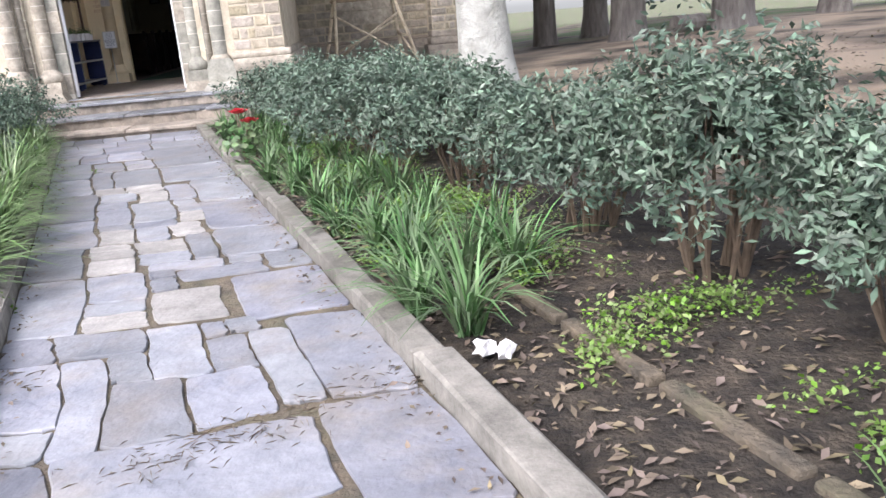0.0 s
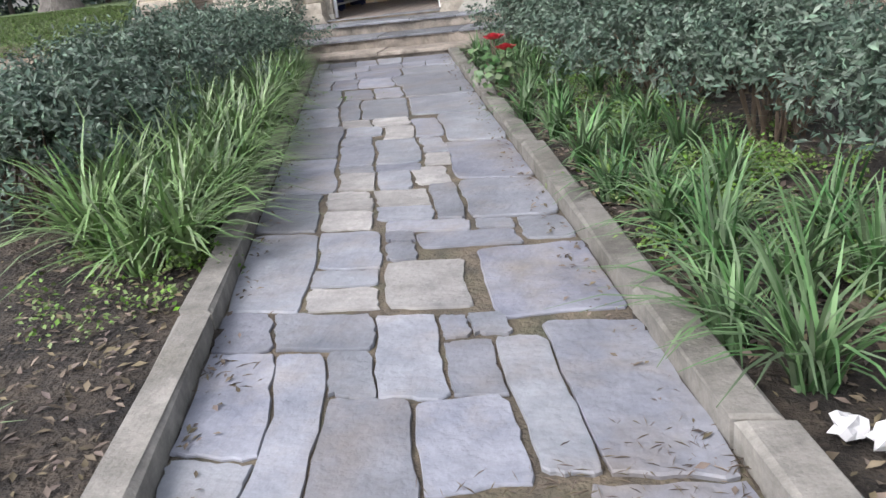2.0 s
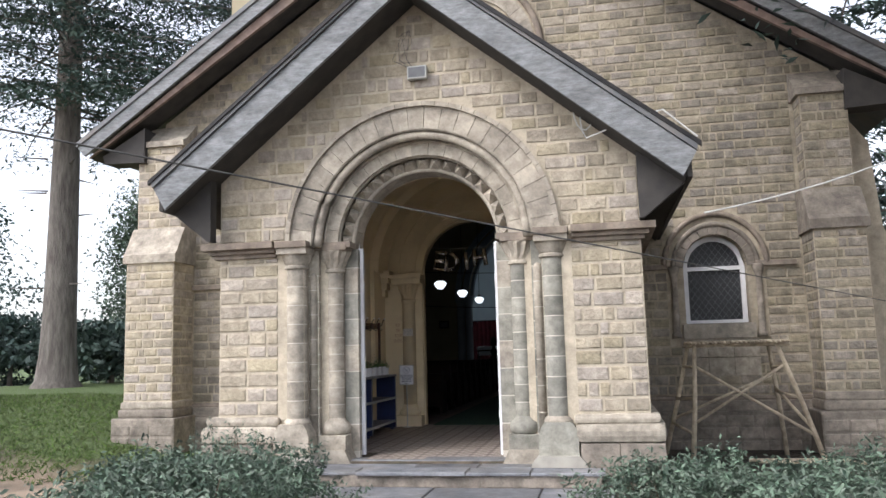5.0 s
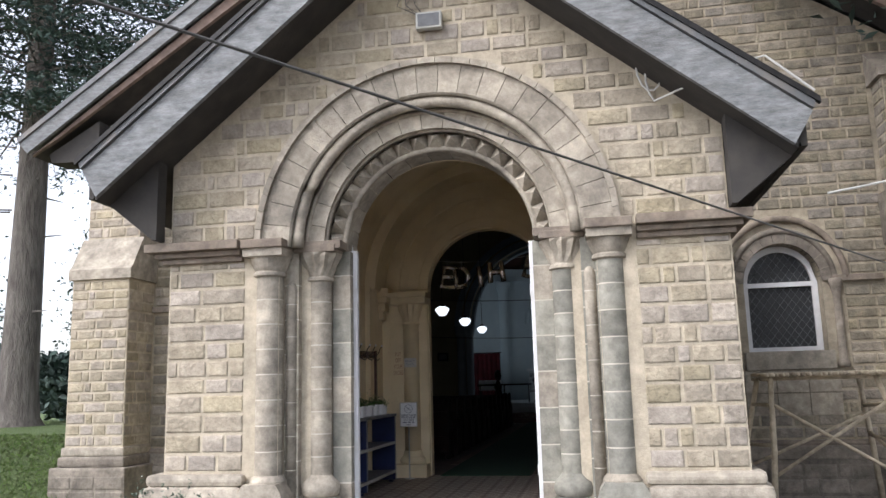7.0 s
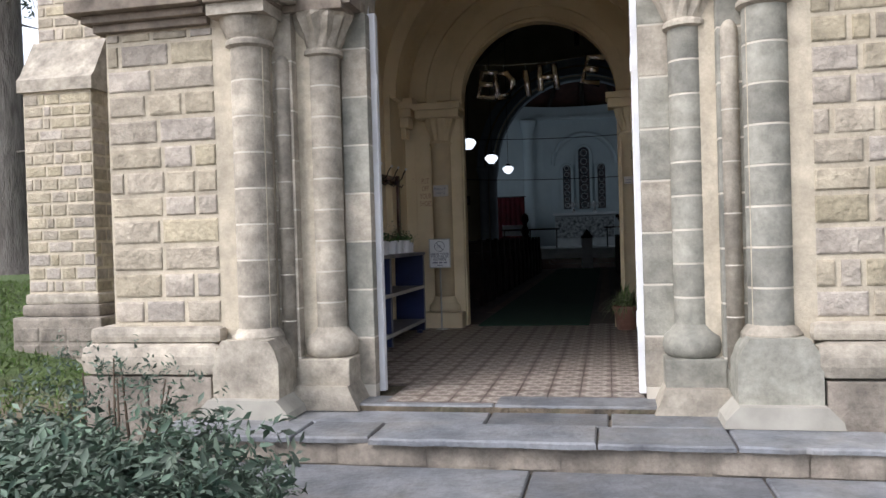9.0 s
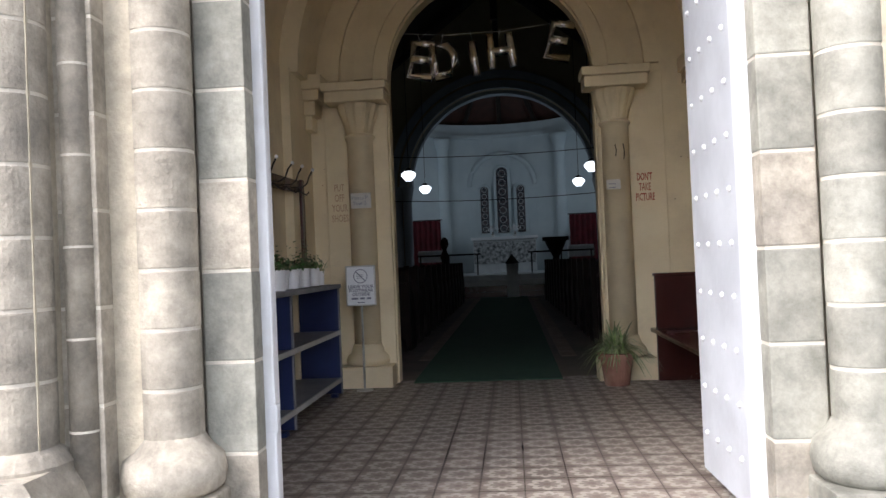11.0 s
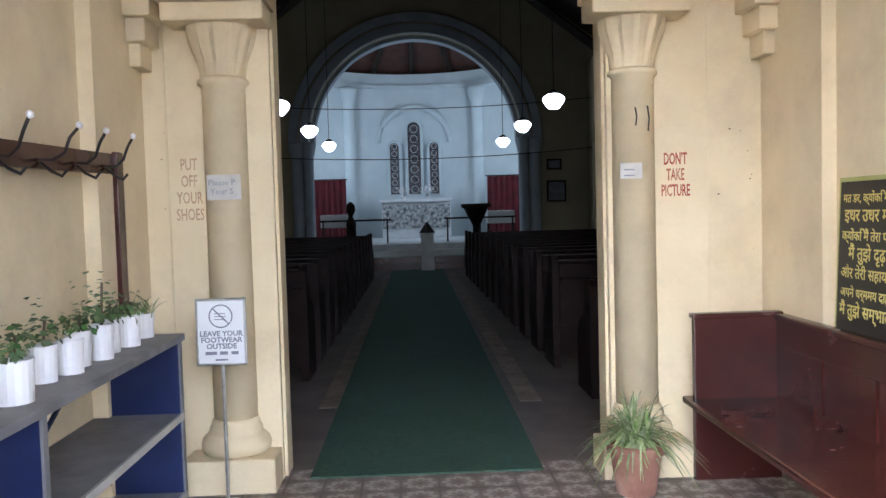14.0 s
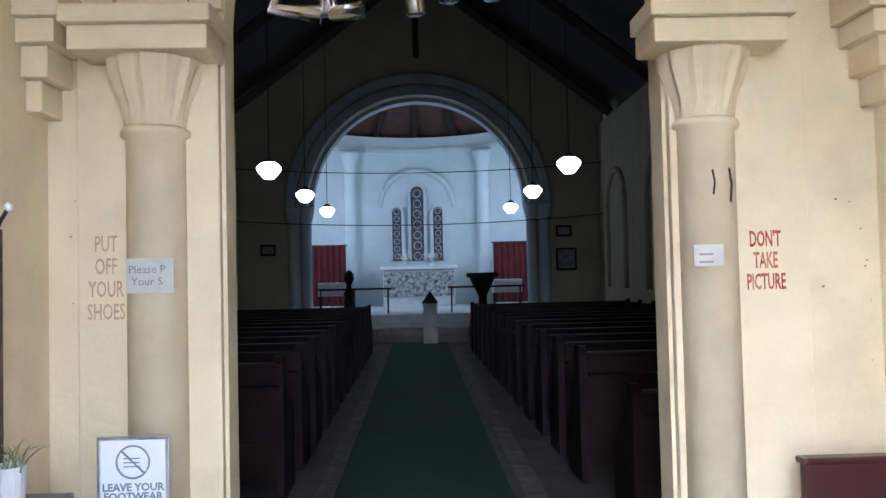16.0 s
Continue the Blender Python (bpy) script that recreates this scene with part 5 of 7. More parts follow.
def front_spans(za, zb):
    half = (9.6 - zb) / 0.651
    lo, hi = max(-5.98, -0.1 - half), min(5.83, -0.1 + half)
    mid = []
    if zb < 3.7:
        mid.append((PL, PR))
    elif za < 6.1:
        mid.append((CX - (6.05 - zb) / 0.79, CX + (6.05 - zb) / 0.79))
    if 1.66 < zb and za < 2.84:
        mid.append((WX - 0.76, WX + 0.76))
    elif 2.8 < zb and za < 3.68:
        c = math.sqrt(max(0.86 ** 2 - (max(za, 2.82) - 2.82) ** 2, 0))
        mid.append((WX - c, WX + c))
    if 5.0 < zb and za < 6.6:
        mid.append((-1.3, 1.1))
    elif 6.6 <= za < 7.95:
        c = math.sqrt(max(1.38 ** 2 - (za - 6.6) ** 2, 0))
        mid.append((-0.1 - c, -0.1 + c))
    if zb < 5.6:
        mid += [(5.2, 6.1), (-6.2, -5.36)]
    out, x = [], lo
    for a, c in sorted(mid):
        if a > x + 0.05:
            out.append((x, min(a, hi)))
        x = max(x, c)
    if hi > x + 0.05:
        out.append((x, hi))
    return out


fb = courses(0.86, 2.77, front_spans, 0.145, 0.24, 0.42, 5) + courses(2.87, 9.5, front_spans, 0.145, 0.24, 0.42, 6)
lay(courses(0.03, 0.58, lambda a, c: [(-5.24, PL - 0.2), (PR + 0.2, 4.96)], 0.18, 0.3, 0.55, 15), front, BY - 0.13, units=BASE_UNITS)
lay(fb, front, BY, limit=300, near=lambda q: abs(q[0] - 4.0) + 0.6 * q[1], units=OLD_DIM_UNITS)
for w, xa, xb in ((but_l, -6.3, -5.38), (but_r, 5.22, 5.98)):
    stones = UNITS if xa < 0 else OLD_DIM_UNITS
    lay(courses(0.02, 0.6, lambda a, c: [(xa - 0.13, xb + 0.13)], 0.19, 0.3, 0.5, 14), w, 17.2, units=BASE_UNITS)
    bl = courses(0.93, 3.2, lambda a, c: [(xa, xb)], 0.142, 0.2, 0.36, 8)
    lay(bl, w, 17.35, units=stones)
    lay(courses(3.86, 5.27, lambda a, c: [(xa + 0.03, xb - 0.03)], 0.142, 0.2, 0.36, 9), w, 17.62, units=stones)
    inner = xb if xa < 0 else xa
    sg = 1 if xa < 0 else -1
    lay(courses(0.93, 3.2, lambda a, c: [(17.35, 18.03)], 0.142, 0.2, 0.36, 10), w, inner, "x", sg, units=stones)
    lay(courses(3.86, 5.27, lambda a, c: [(17.62, 18.03)], 0.142, 0.2, 0.36, 11), w, inner - sg * 0.03, "x", sg, units=stones)

# ---- doors of the porch ----
def door_leaf(side):
    x = CX + side * 0.872
    d = thing("door_1" if side < 0 else "door_2", "open heavy plank door leaf with studs, painted white and grey", "door", kind="structure")
    x0, x1 = sorted((x, x + side * 0.06))
    b = bmesh.new()
    out = [(14.03, FLOOR + 0.02), (14.83, FLOOR + 0.02), (14.83, 3.62)] + [(14.83 - 0.83 * k / 8, 2.86 + math.sqrt(max(0.86 ** 2 - (0.86 * k / 8) ** 2, 0)) * 0.88) for k in range(1, 8)] + [(14.03, 2.86)]
    prism(b, out, x0, x1, axis="x")
    part("leaf", b, M_WHITE if side < 0 else M_DOORGREY, d, "painted planks")
    for z in (0.85, 2.4):
        part("hinge", boxed(x0 - 0.006, x1 + 0.006, 14.03, 14.1, z, z + 0.09, bevel=0.006), M_WHITE, d)
    face = x if side > 0 else x + 0.0
    me = mesh_of("stud", lathe(bmesh.new(), [(0.013, 0), (0.011, 0.007), (0.004, 0.012)], 0, 0, 8))
    me.materials.append(M_WHITE)
    for i in range(11 if side > 0 else 0):
        for j in range(5):
            o = new("stud", me)
            o.parent = d
            o.matrix_basis = Matrix.Translation((face - side * 0.001, 14.1 + j * 0.16, 0.62 + i * 0.2)) @ Matrix.Rotation(-side * math.pi / 2, 4, "Y")
    if side < 0:
        part("ring_handle", tube(bmesh.new(), [(x + 0.02, 14.79 + 0.04 * math.sin(a * math.pi / 8), 2.0 + 0.045 * math.cos(a * math.pi / 8)) for a in range(17)], 0.006, 6), M_CHROME, d, "pale iron ring")
    swing = 19 if side < 0 else -1.5
    d.matrix_basis = Matrix.Translation((x + side * 0.03, 14.0, 0)) @ Matrix.Rotation(radians(-side * swing), 4, "Z") @ Matrix.Translation((-x - side * 0.03, -14.0, 0))
    return d


door_leaf(-1), door_leaf(1)
for side in (-1, 1):
    xa, xb = sorted((CX + side * (0.818 if side > 0 else 0.822), CX + side * (0.876 if side > 0 else 0.90)))
    fr = thing("door_frame", "white painted wooden door post with peeling edge", "door frame", "porch door posts", kind="structure")
    part("post", boxed(xa, xb, 13.958, 14.02, FLOOR - 0.02, 2.88, bevel=0.008), M_WHITE, fr)
    for z in (0.82, 2.38):
        part("hinge_plate", boxed(xa - 0.006, xb + 0.006, 13.957, 14.0, z, z + 0.1, bevel=0.008), M_WHITE, fr)

for ob in list(bpy.data.objects):
    if ob.parent is None and ob.name.split(".")[0] in ("wall_porch_front", "porch_arch", "porch_roof", "outer_column", "inner_column", "door_frame", "door_1", "door_2"):
        lifted(ob, 1.016, 0.03)
    elif ob.parent is None and ob.name.split(".")[0] in ("wall_church_front", "window_1", "window_2", "buttress_left", "buttress_right", "buttress_side"):
        lifted(ob, 1.06, -0.05)
    elif ob.name == "church_roof":
        lifted(ob, 1.0, -0.2)

# ---- half columns and painted words on the end wall of the porch ----
DX = NX + 0.07
for side in (-1, 1):
    x = DX + side * (1.13 if side < 0 else 1.03)
    c = thing("half_column", "cream painted half column with chipped scalloped capital", "column", "door columns", kind="structure")
    xa, xb = sorted((DX + side * 0.89, DX + side * 1.44))
    part("pilaster", boxed(xa, xb, 17.955, 18.0, FLOOR, 3.04, bevel=0.006), M_PLASTER, c)
    b = bmesh.new()
    lathe(b, [(0.114, 0.77), (0.112, 2.58), (0.132, 2.59), (0.132, 2.61), (0.116, 2.625)], x, 17.95, 22)
    part("shaft", b, M_PLASTER, c, smooth=True)
    b = bmesh.new()
    n = 36
    rings = []
    for z, r, f in ((2.62, 0.114, 0.0), (2.70, 0.125, 0.04), (2.82, 0.165, 0.06), (2.9, 0.185, 0.02)):
        rings.append([b.verts.new((x + r * (1 + f * math.cos(k * math.pi * 0.66)) * math.cos(2 * math.pi * k / n), 17.95 + r * (1 + f * math.cos(k * math.pi * 0.66)) * math.sin(2 * math.pi * k / n), z)) for k in range(n)])
    for p, q in zip(rings, rings[1:]):
        for k in range(n):
            b.faces.new((p[k], p[(k + 1) % n], q[(k + 1) % n], q[k]))
    b.faces.new(rings[-1])
    part("capital", b, M_PLASTER, c)
    xa, xb = sorted((x - 0.255, x + 0.255))
    b = boxed(xa, xb, 17.73, 18.0, 2.885, 2.98, bevel=0.012)
    box(b, xa - 0.02, xb + 0.02, 17.70, 18.0, 2.98, 3.05, bevel=0.01)
    part("abacus", b, M_PLASTER, c)
    b = bmesh.new()
    lathe(b, [(0.155, 0.61), (0.178, 0.63), (0.184, 0.66), (0.176, 0.695), (0.15, 0.72), (0.138, 0.73), (0.138, 0.755), (0.127, 0.765), (0.127, 0.785), (0.112, 0.80)], x, 17.94, 24)
    part("base_ring", b, M_PLASTER, c, smooth=True)
    part("pedestal", boxed(x - 0.235, x + 0.235, 17.735, 18.0, FLOOR, 0.62, bevel=0.012), M_PLASTER, c)
    lifted(c, 0.98, 0.0)
    xc = CX + side * 1.66
    b = bmesh.new()
    for z, h, w in ((2.95, 0.12, 0.17), (2.86, 0.09, 0.14), (2.74, 0.12, 0.10), (2.62, 0.12, 0.06)):
        box(b, min(xc, xc - side * w), max(xc, xc - side * w) , 18.0 - w - 0.12, 18.0, z, z + h, bevel=0.008)
    tagged(part("corbel", b, M_PLASTER), "cream painted corner corbel under the vault", "corbel", "vault corbels", kind="structure")
b = bmesh.new()
sector(b, DX, 3.05, 0.875, 1.0, 0, math.pi, 17.955, 18.01, 36)
sector(b, DX, 3.05, 1.0, 1.16, 0, math.pi, 17.93, 18.01, 36)
sector(b, DX, 3.05, 1.3, 1.42, 0, math.pi, 17.95, 18.01, 36)
tagged(part("inner_arch", b, M_PLASTER), "cream painted moulded arch over inner doorway", "arch", kind="structure")


def words(name, lines, x, z, size, gap, y, material, label, parent=None, align="CENTER", stretch=1.0, rz=0.0, rx=90.0, bold=0.0):
    """Lettering made as flat mesh."""
    made = []
    for i, s in enumerate(lines):
        cu = bpy.data.curves.new(name, "FONT")
        cu.body, cu.size, cu.align_x = s, size, align
        cu.offset, cu.extrude, cu.resolution_u = bold, 0.0004, 2
        tmp = bpy.data.objects.new("tmp", cu)
        me = bpy.data.meshes.new_from_object(tmp)
        bpy.data.objects.remove(tmp)
        me.materials.clear()
        me.materials.append(material)
        o = new(name, me)
        o.matrix_basis = pose(x, y, z - i * gap, rx, 0, rz) @ Matrix.Diagonal((stretch, 1, 1, 1))
        if parent is not None:
            o.parent = parent
            o.matrix_parent_inverse = parent.matrix_basis.inverted()
        else:
            tagged(o, label, "painted words", "words on the wall")
        made.append(o)
    return made


words("wall_lettering", ["PUT", "OFF", "YOUR", "SHOES"], -1.46, 2.10, 0.088, 0.088, 17.953, M_FADEDRED, "faded red capitals painted on cream plaster", stretch=0.56, bold=0.001)
words("wall_lettering", ["DON'T", "TAKE", "PICTURE"], 1.13, 2.065, 0.088, 0.085, 17.953, M_REDPAINT, "dark red capitals painted on cream plaster", stretch=0.46, bold=0.002)
for xa, xb, za, zb, lines in ((-1.34, -1.165, 1.936, 2.066, ["Please P", "Your S"]), (0.80, 0.915, 1.99, 2.072, [])):
    p = thing("paper_notice", "small faded paper pasted on the half column", "notice", "pasted papers", at=((xa + xb) / 2, 17.82, za))
    part("sheet", boxed(xa, xb, 17.832, 17.836, za, zb), M_FADEDPAPER, p)
    words("print", lines, (xa + xb) / 2 - 0.01, zb - 0.055, 0.042, 0.045, 17.8305, M_INK, "", parent=p)
    for k in range(0 if lines else 2):
        part("print_bar", boxed(xa + 0.02, xb - 0.04, 17.8305, 17.8312, zb - 0.04 - k * 0.03, zb - 0.033 - k * 0.03), M_INK, p)
# dark scrapes high on the column
for dx, z0, z1 in ((0.885, 2.265, 2.36), (0.95, 2.235, 2.365)):
    b = bmesh.new()
    tube(b, [(dx, 17.838, z1), (dx + 0.008, 17.838, (z0 + z1) / 2), (dx + 0.002, 17.838, z0)], 0.004, 6)
    tagged(part("wall_scrape", b, M_IRON), "dark scrape in cream paint", "scrape", "paint scrapes")
for k in range(12):
    s = 1 if k % 3 else -1
    xs = CX + s * rnd.uniform(1.4, 1.62)
    zs = rnd.uniform(1.5, 2.45)
    r = rnd.uniform(0.003, 0.008)
    b = bmesh.new()
    prism(b, [(xs + r * rnd.uniform(0.6, 1.3) * math.cos(a), zs + r * rnd.uniform(0.5, 1.2) * math.sin(a)) for a in (0.2, 1.2, 2.4, 3.6, 5.0)], 17.9975, 18.0)
    tagged(part("wall_chip", b, M_OLDWOOD if k % 2 else M_FADEDRED), "small chip in the cream paint", "chip", "paint chips")

# ---- shelf unit, coat rack, pots ----
sh = thing("shelf_unit", "navy blue open shoe shelf with grey edges", "shelf", at=(-1.58, 16.05, FLOOR))
for y in (15.0, 16.03, 17.385):
    part("side_panel", boxed(-1.77, -1.385, y, y + 0.025, FLOOR + 0.02, 1.28), M_BLUE, sh)
    part("edge_strip", boxed(-1.386, -1.376, y - 0.002, y + 0.027, FLOOR + 0.02, 1.28), M_SHELFTOP, sh)
part("top_board", boxed(-1.78, -1.365, 14.98, 17.43, 1.28, 1.312, bevel=0.004), M_SHELFTOP, sh)
for z in (0.55, 0.92):
    part("shelf_board", boxed(-1.77, -1.385, 15.01, 17.4, z, z + 0.025), M_SHELFTOP, sh)
    part("edge_strip", boxed(-1.386, -1.374, 15.01, 17.4, z - 0.004, z + 0.029), M_LAMPCASE, sh)
for y0, y1 in ((15.1, 15.95), (16.1, 17.3)):
    part("back_brace", tube(bmesh.new(), [(-1.765, y0, 0.6), (-1.765, y1, 1.25)], 0.012, 6), M_BLUE, sh)
part("foot", boxed(-1.45, -1.4, 17.3, 17.36, FLOOR, FLOOR + 0.03), M_BLUE, sh)
part("foot", boxed(-1.45, -1.4, 15.9, 15.96, FLOOR, FLOOR + 0.03), M_BLUE, sh)

rack = thing("coat_rack", "dark red wooden coat rack with metal hooks", "coat rack", at=(-1.72, 16.2, FLOOR))
part("post", boxed(-1.752, -1.676, 17.53, 17.61, FLOOR, 2.17, bevel=0.005), M_MAROON, rack)
part("post", boxed(-1.745, -1.685, 14.5, 14.57, FLOOR, 2.10, bevel=0.005), M_MAROON, rack)
b = bmesh.new()
prism(b, [(14.52, 2.002), (17.56, 2.065), (17.56, 2.16), (14.52, 2.095)], -1.737, -1.693, axis="x")
part("rail", b, M_MAROON, rack)
for k in range(9):
    y = 14.85 + k * 0.32
    dz = -0.065 * (17.56 - y) / 3.04
    lean = 0.02 * math.sin(k * 2.3)
    hook = part("hook", tube(bmesh.new(), [(-1.69, y, 2.10 + dz), (-1.64, y, 2.095 + dz), (-1.60, y + lean, 2.125 + dz), (-1.58, y + lean, 2.18 + dz), (-1.55, y + 2 * lean, 2.225 + dz)], 0.0065, 7), M_IRON, rack, smooth=True)
    part("tip", lathe(bmesh.new(), [(0.004, 2.215 + dz), (0.013, 2.222 + dz), (0.014, 2.234 + dz), (0.005, 2.243 + dz)], -1.548, y + 2 * lean, 8), M_POT, hook)
    part("hook", tube(bmesh.new(), [(-1.69, y + 0.01, 2.09 + dz), (-1.65, y + 0.01, 2.055 + dz), (-1.61, y + 0.01, 2.035 + dz), (-1.59, y + 0.01, 2.06 + dz)], 0.0065, 7), M_IRON, rack, smooth=True)


def leaves(name, centers, normals, sizes, material, parent=None, label="", aspect=0.5, seed=1):
    """Many small folded leaves in one mesh."""
    r = np.random.RandomState(seed)
    c = np.asarray(centers, float)
    nrm = np.asarray(normals, float)
    nrm /= np.linalg.norm(nrm, axis=1)[:, None] + 1e-9
    s = np.asarray(sizes, float)[:, None]
    up = r.normal(size=c.shape)
    t = np.cross(nrm, up)
    t /= np.linalg.norm(t, axis=1)[:, None] + 1e-9
    w = np.cross(nrm, t)
    v = np.stack([c - t * s * 0.5, c + w * s * 0.5 * aspect + nrm * s * 0.08, c + t * s * 0.5, c - w * s * 0.5 * aspect + nrm * s * 0.08], 1).reshape(-1, 3)
    k = len(c)
    i0 = np.arange(k) * 4
    tris = np.stack([i0, i0 + 1, i0 + 2, i0, i0 + 2, i0 + 3], 1).reshape(-1)
    me = bpy.data.meshes.new(name)
    me.vertices.add(4 * k)
    me.vertices.foreach_set("co", v.reshape(-1))
    me.loops.add(6 * k)
    me.loops.foreach_set("vertex_index", tris)
    me.polygons.add(2 * k)
    me.polygons.foreach_set("loop_start", np.arange(2 * k) * 3)
    me.update(calc_edges=True)
    me.materials.append(material)
    o = new(name, me)
    if parent is not None:
        o.parent = parent
        o.matrix_parent_inverse = parent.matrix_basis.inverted()
    return tagged(o, label, kind="stuff")


def blades(bm, x, y, z, count, length, width, spread, r, stiff=0.5):
    """Arching strap leaves from one root."""
    for k in range(count):
        a = r.uniform(0, 2 * math.pi)
        d = Vector((math.cos(a), math.sin(a), 0))
        side = Vector((-d.y, d.x, 0))
        ln = length * r.uniform(0.55, 1.1)
        out = spread * r.uniform(0.25, 1.0)
        root = Vector((x + r.uniform(-0.05, 0.05), y + r.uniform(-0.05, 0.05), z))
        prev = None
        for i in range(5):
            t = i / 4
            p = root + d * (ln * out * (t ** 1.4)) + Vector((0, 0, ln * (t * (1.0 - stiff * out * t * 1.1))))
            wd = width * (1 - 0.85 * t * t) * 0.5
            cur = (bm.verts.new(p - side * wd), bm.verts.new(p + side * wd))
            if prev:
                bm.faces.new((prev[0], prev[1], cur[1], cur[0]))
            prev = cur


pot_rows = [(16.08, 0.06, 0.13, 0.07), (16.38, 0.046, 0.125, 0.08), (16.52, 0.046, 0.12, 0.0), (16.66, 0.046, 0.13, 0.06), (16.80, 0.046, 0.135, 0.16), (16.95, 0.046, 0.135, 0.07), (17.10, 0.046, 0.135, 0.05), (17.34, 0.055, 0.11, 0.03)]
for i, (y, r, h, ph) in enumerate(pot_rows):
    x = -1.50 + (0.02 if i == 0 else -0.03 * (i % 2))
    z = 1.312
    p = thing("plant_pot", "white plastic pot with a small green plant" if ph else "empty white plastic pot", "plant pot", "pots on the shelf", at=(x, y, z))
    b = bmesh.new()
    lathe(b, [(r * 0.92, z), (r, z + h * 0.96), (r * 1.03, z + h), (r * 0.93, z + h), (r * 0.9, z + h * 0.85)], x, y, 18)
    part("pot", b, M_POT, p, smooth=False)
    if i == 7:
        b = bmesh.new()
        blades(b, x, y, z + h * 0.8, 22, 0.17, 0.007, 0.9, random.Random(3), 0.7)
        part("leaf_tuft", b, M_STRIPE, p)
    elif ph:
        rs = np.random.RandomState(40 + i)
        k = 75
        d = rs.normal(size=(k, 3))
        d[:, 2] = np.abs(d[:, 2]) * (1.0 + ph * 6)
        ctr = np.array([x, y, z + h]) + d * 0.03 * (1 + 3 * ph)
        leaves("leaf_tuft", ctr, d + [0, 0, 0.4], rs.uniform(0.018, 0.036, k), M_POTLEAF, p, "green leaves", 0.9, i)
        part("stem", tube(bmesh.new(), [(x, y, z + h * 0.7), (x + 0.01, y, z + h + ph)], 0.005, 5), M_TWIG, p)

# sign on a stand
sg = thing("footwear_sign", "white footwear notice on a thin metal stand", "sign", at=(-1.235, 17.66, FLOOR))
part("panel", boxed(-1.352, -1.124, 17.60, 17.61, 1.13, 1.445, bevel=0.003), M_NOTICE, sg)
for a in (((-1.36, -1.116, 1.44, 1.452)), ((-1.36, -1.116, 1.123, 1.135)), ((-1.36, -1.348, 1.123, 1.452)), ((-1.128, -1.116, 1.123, 1.452))):
    part("frame_bar", boxed(a[0], a[1], 17.597, 17.614, a[2], a[3], bevel=0.002), M_CHROME, sg)
part("stand", tube(bmesh.new(), [(-1.24, 17.615, FLOOR), (-1.24, 17.615, 1.13)], 0.009, 8), M_CHROME, sg)
part("foot", lathe(bmesh.new(), [(0.07, FLOOR), (0.07, FLOOR + 0.008), (0.015, FLOOR + 0.02)], -1.24, 17.615, 16), M_CHROME, sg)
b = bmesh.new()
pts = [(-1.238 + 0.055 * math.cos(a * math.pi / 14), 17.598, 1.365 + 0.055 * math.sin(a * math.pi / 14)) for a in range(29)]
tube(b, pts, 0.0035, 5)
part("ring_mark", b, M_INK, sg)
part("slash_mark", tube(bmesh.new(), [(-1.277, 17.598, 1.404), (-1.199, 17.598, 1.326)], 0.0035, 5), M_INK, sg)
for k in range(3):
    part("shoe_mark", boxed(-1.27, -1.215, 17.5985, 17.6, 1.375 - k * 0.014, 1.379 - k * 0.014), M_INK, sg)
words("sign_word", ["LEAVE YOUR", "FOOTWEAR", "OUTSIDE"], -1.238, 1.268, 0.036, 0.031, 17.5975, M_INK, "", parent=sg, bold=0.0012)
for xa, xb in ((-1.318, -1.262), (-1.248, -1.21), (-1.192, -1.158)):
    part("print_bar", boxed(xa, xb, 17.5975, 17.599, 1.176, 1.192), M_INK, sg)
part("print_bar", boxed(-1.27, -1.21, 17.5975, 17.599, 1.147, 1.155), M_INK, sg)

# ---- bench, sign board, potted spider plant ----
bench = thing("church_bench", "glossy dark maroon wooden bench with high end", "bench", at=(1.4, 16.5, FLOOR))
part("end_panel", boxed(1.125, 1.575, 17.68, 17.72, FLOOR, 1.265, bevel=0.006), M_MAROON, bench)
part("end_cap", boxed(1.115, 1.585, 17.67, 17.735, 1.265, 1.29, bevel=0.008), M_MAROON, bench)
part("seat", boxed(1.09, 1.575, 14.95, 17.78, 0.815, 0.85, bevel=0.012), M_MAROON, bench)
part("backrest", boxed(1.548, 1.583, 14.95, 17.68, 0.85, 1.25, bevel=0.004), M_MAROON, bench)
part("top_rail", boxed(1.535, 1.595, 14.95, 17.68, 1.245, 1.28, bevel=0.01), M_MAROON, bench)
for k in range(6):
    y = 15.1 + k * 0.42
    part("back_panel", boxed(1.54, 1.55, y, y + 0.40, 0.87, 1.12, bevel=0.004), M_MAROON, bench)
for y in (15.0, 16.13):
    b = bmesh.new()
    out = [(1.15, 0.815), (1.58, 0.815), (1.58, FLOOR), (1.5, FLOOR)] + [(1.365 + 0.11 * math.cos(a * math.pi / 8), FLOOR + 0.075 * math.sin(a * math.pi / 8)) for a in range(9)] + [(1.2, FLOOR), (1.15, FLOOR)]
    prism(b, out, y, y + 0.045)
    part("leg", b, M_MAROON, bench)

board = thing("verse_board", "black sign board with yellow Hindi lettering and border", "sign board", at=(1.605, 16.88, 1.21))
bmx = Matrix.Translation((1.605, 16.88, 1.21)) @ Matrix.Rotation(radians(-90), 4, "Z") @ Matrix.Rotation(radians(-2.5), 4, "X")


def on_board(name, bm, material, label=""):
    bmesh.ops.transform(bm, matrix=bmx, verts=bm.verts)
    return part(name, bm, material, board, label)


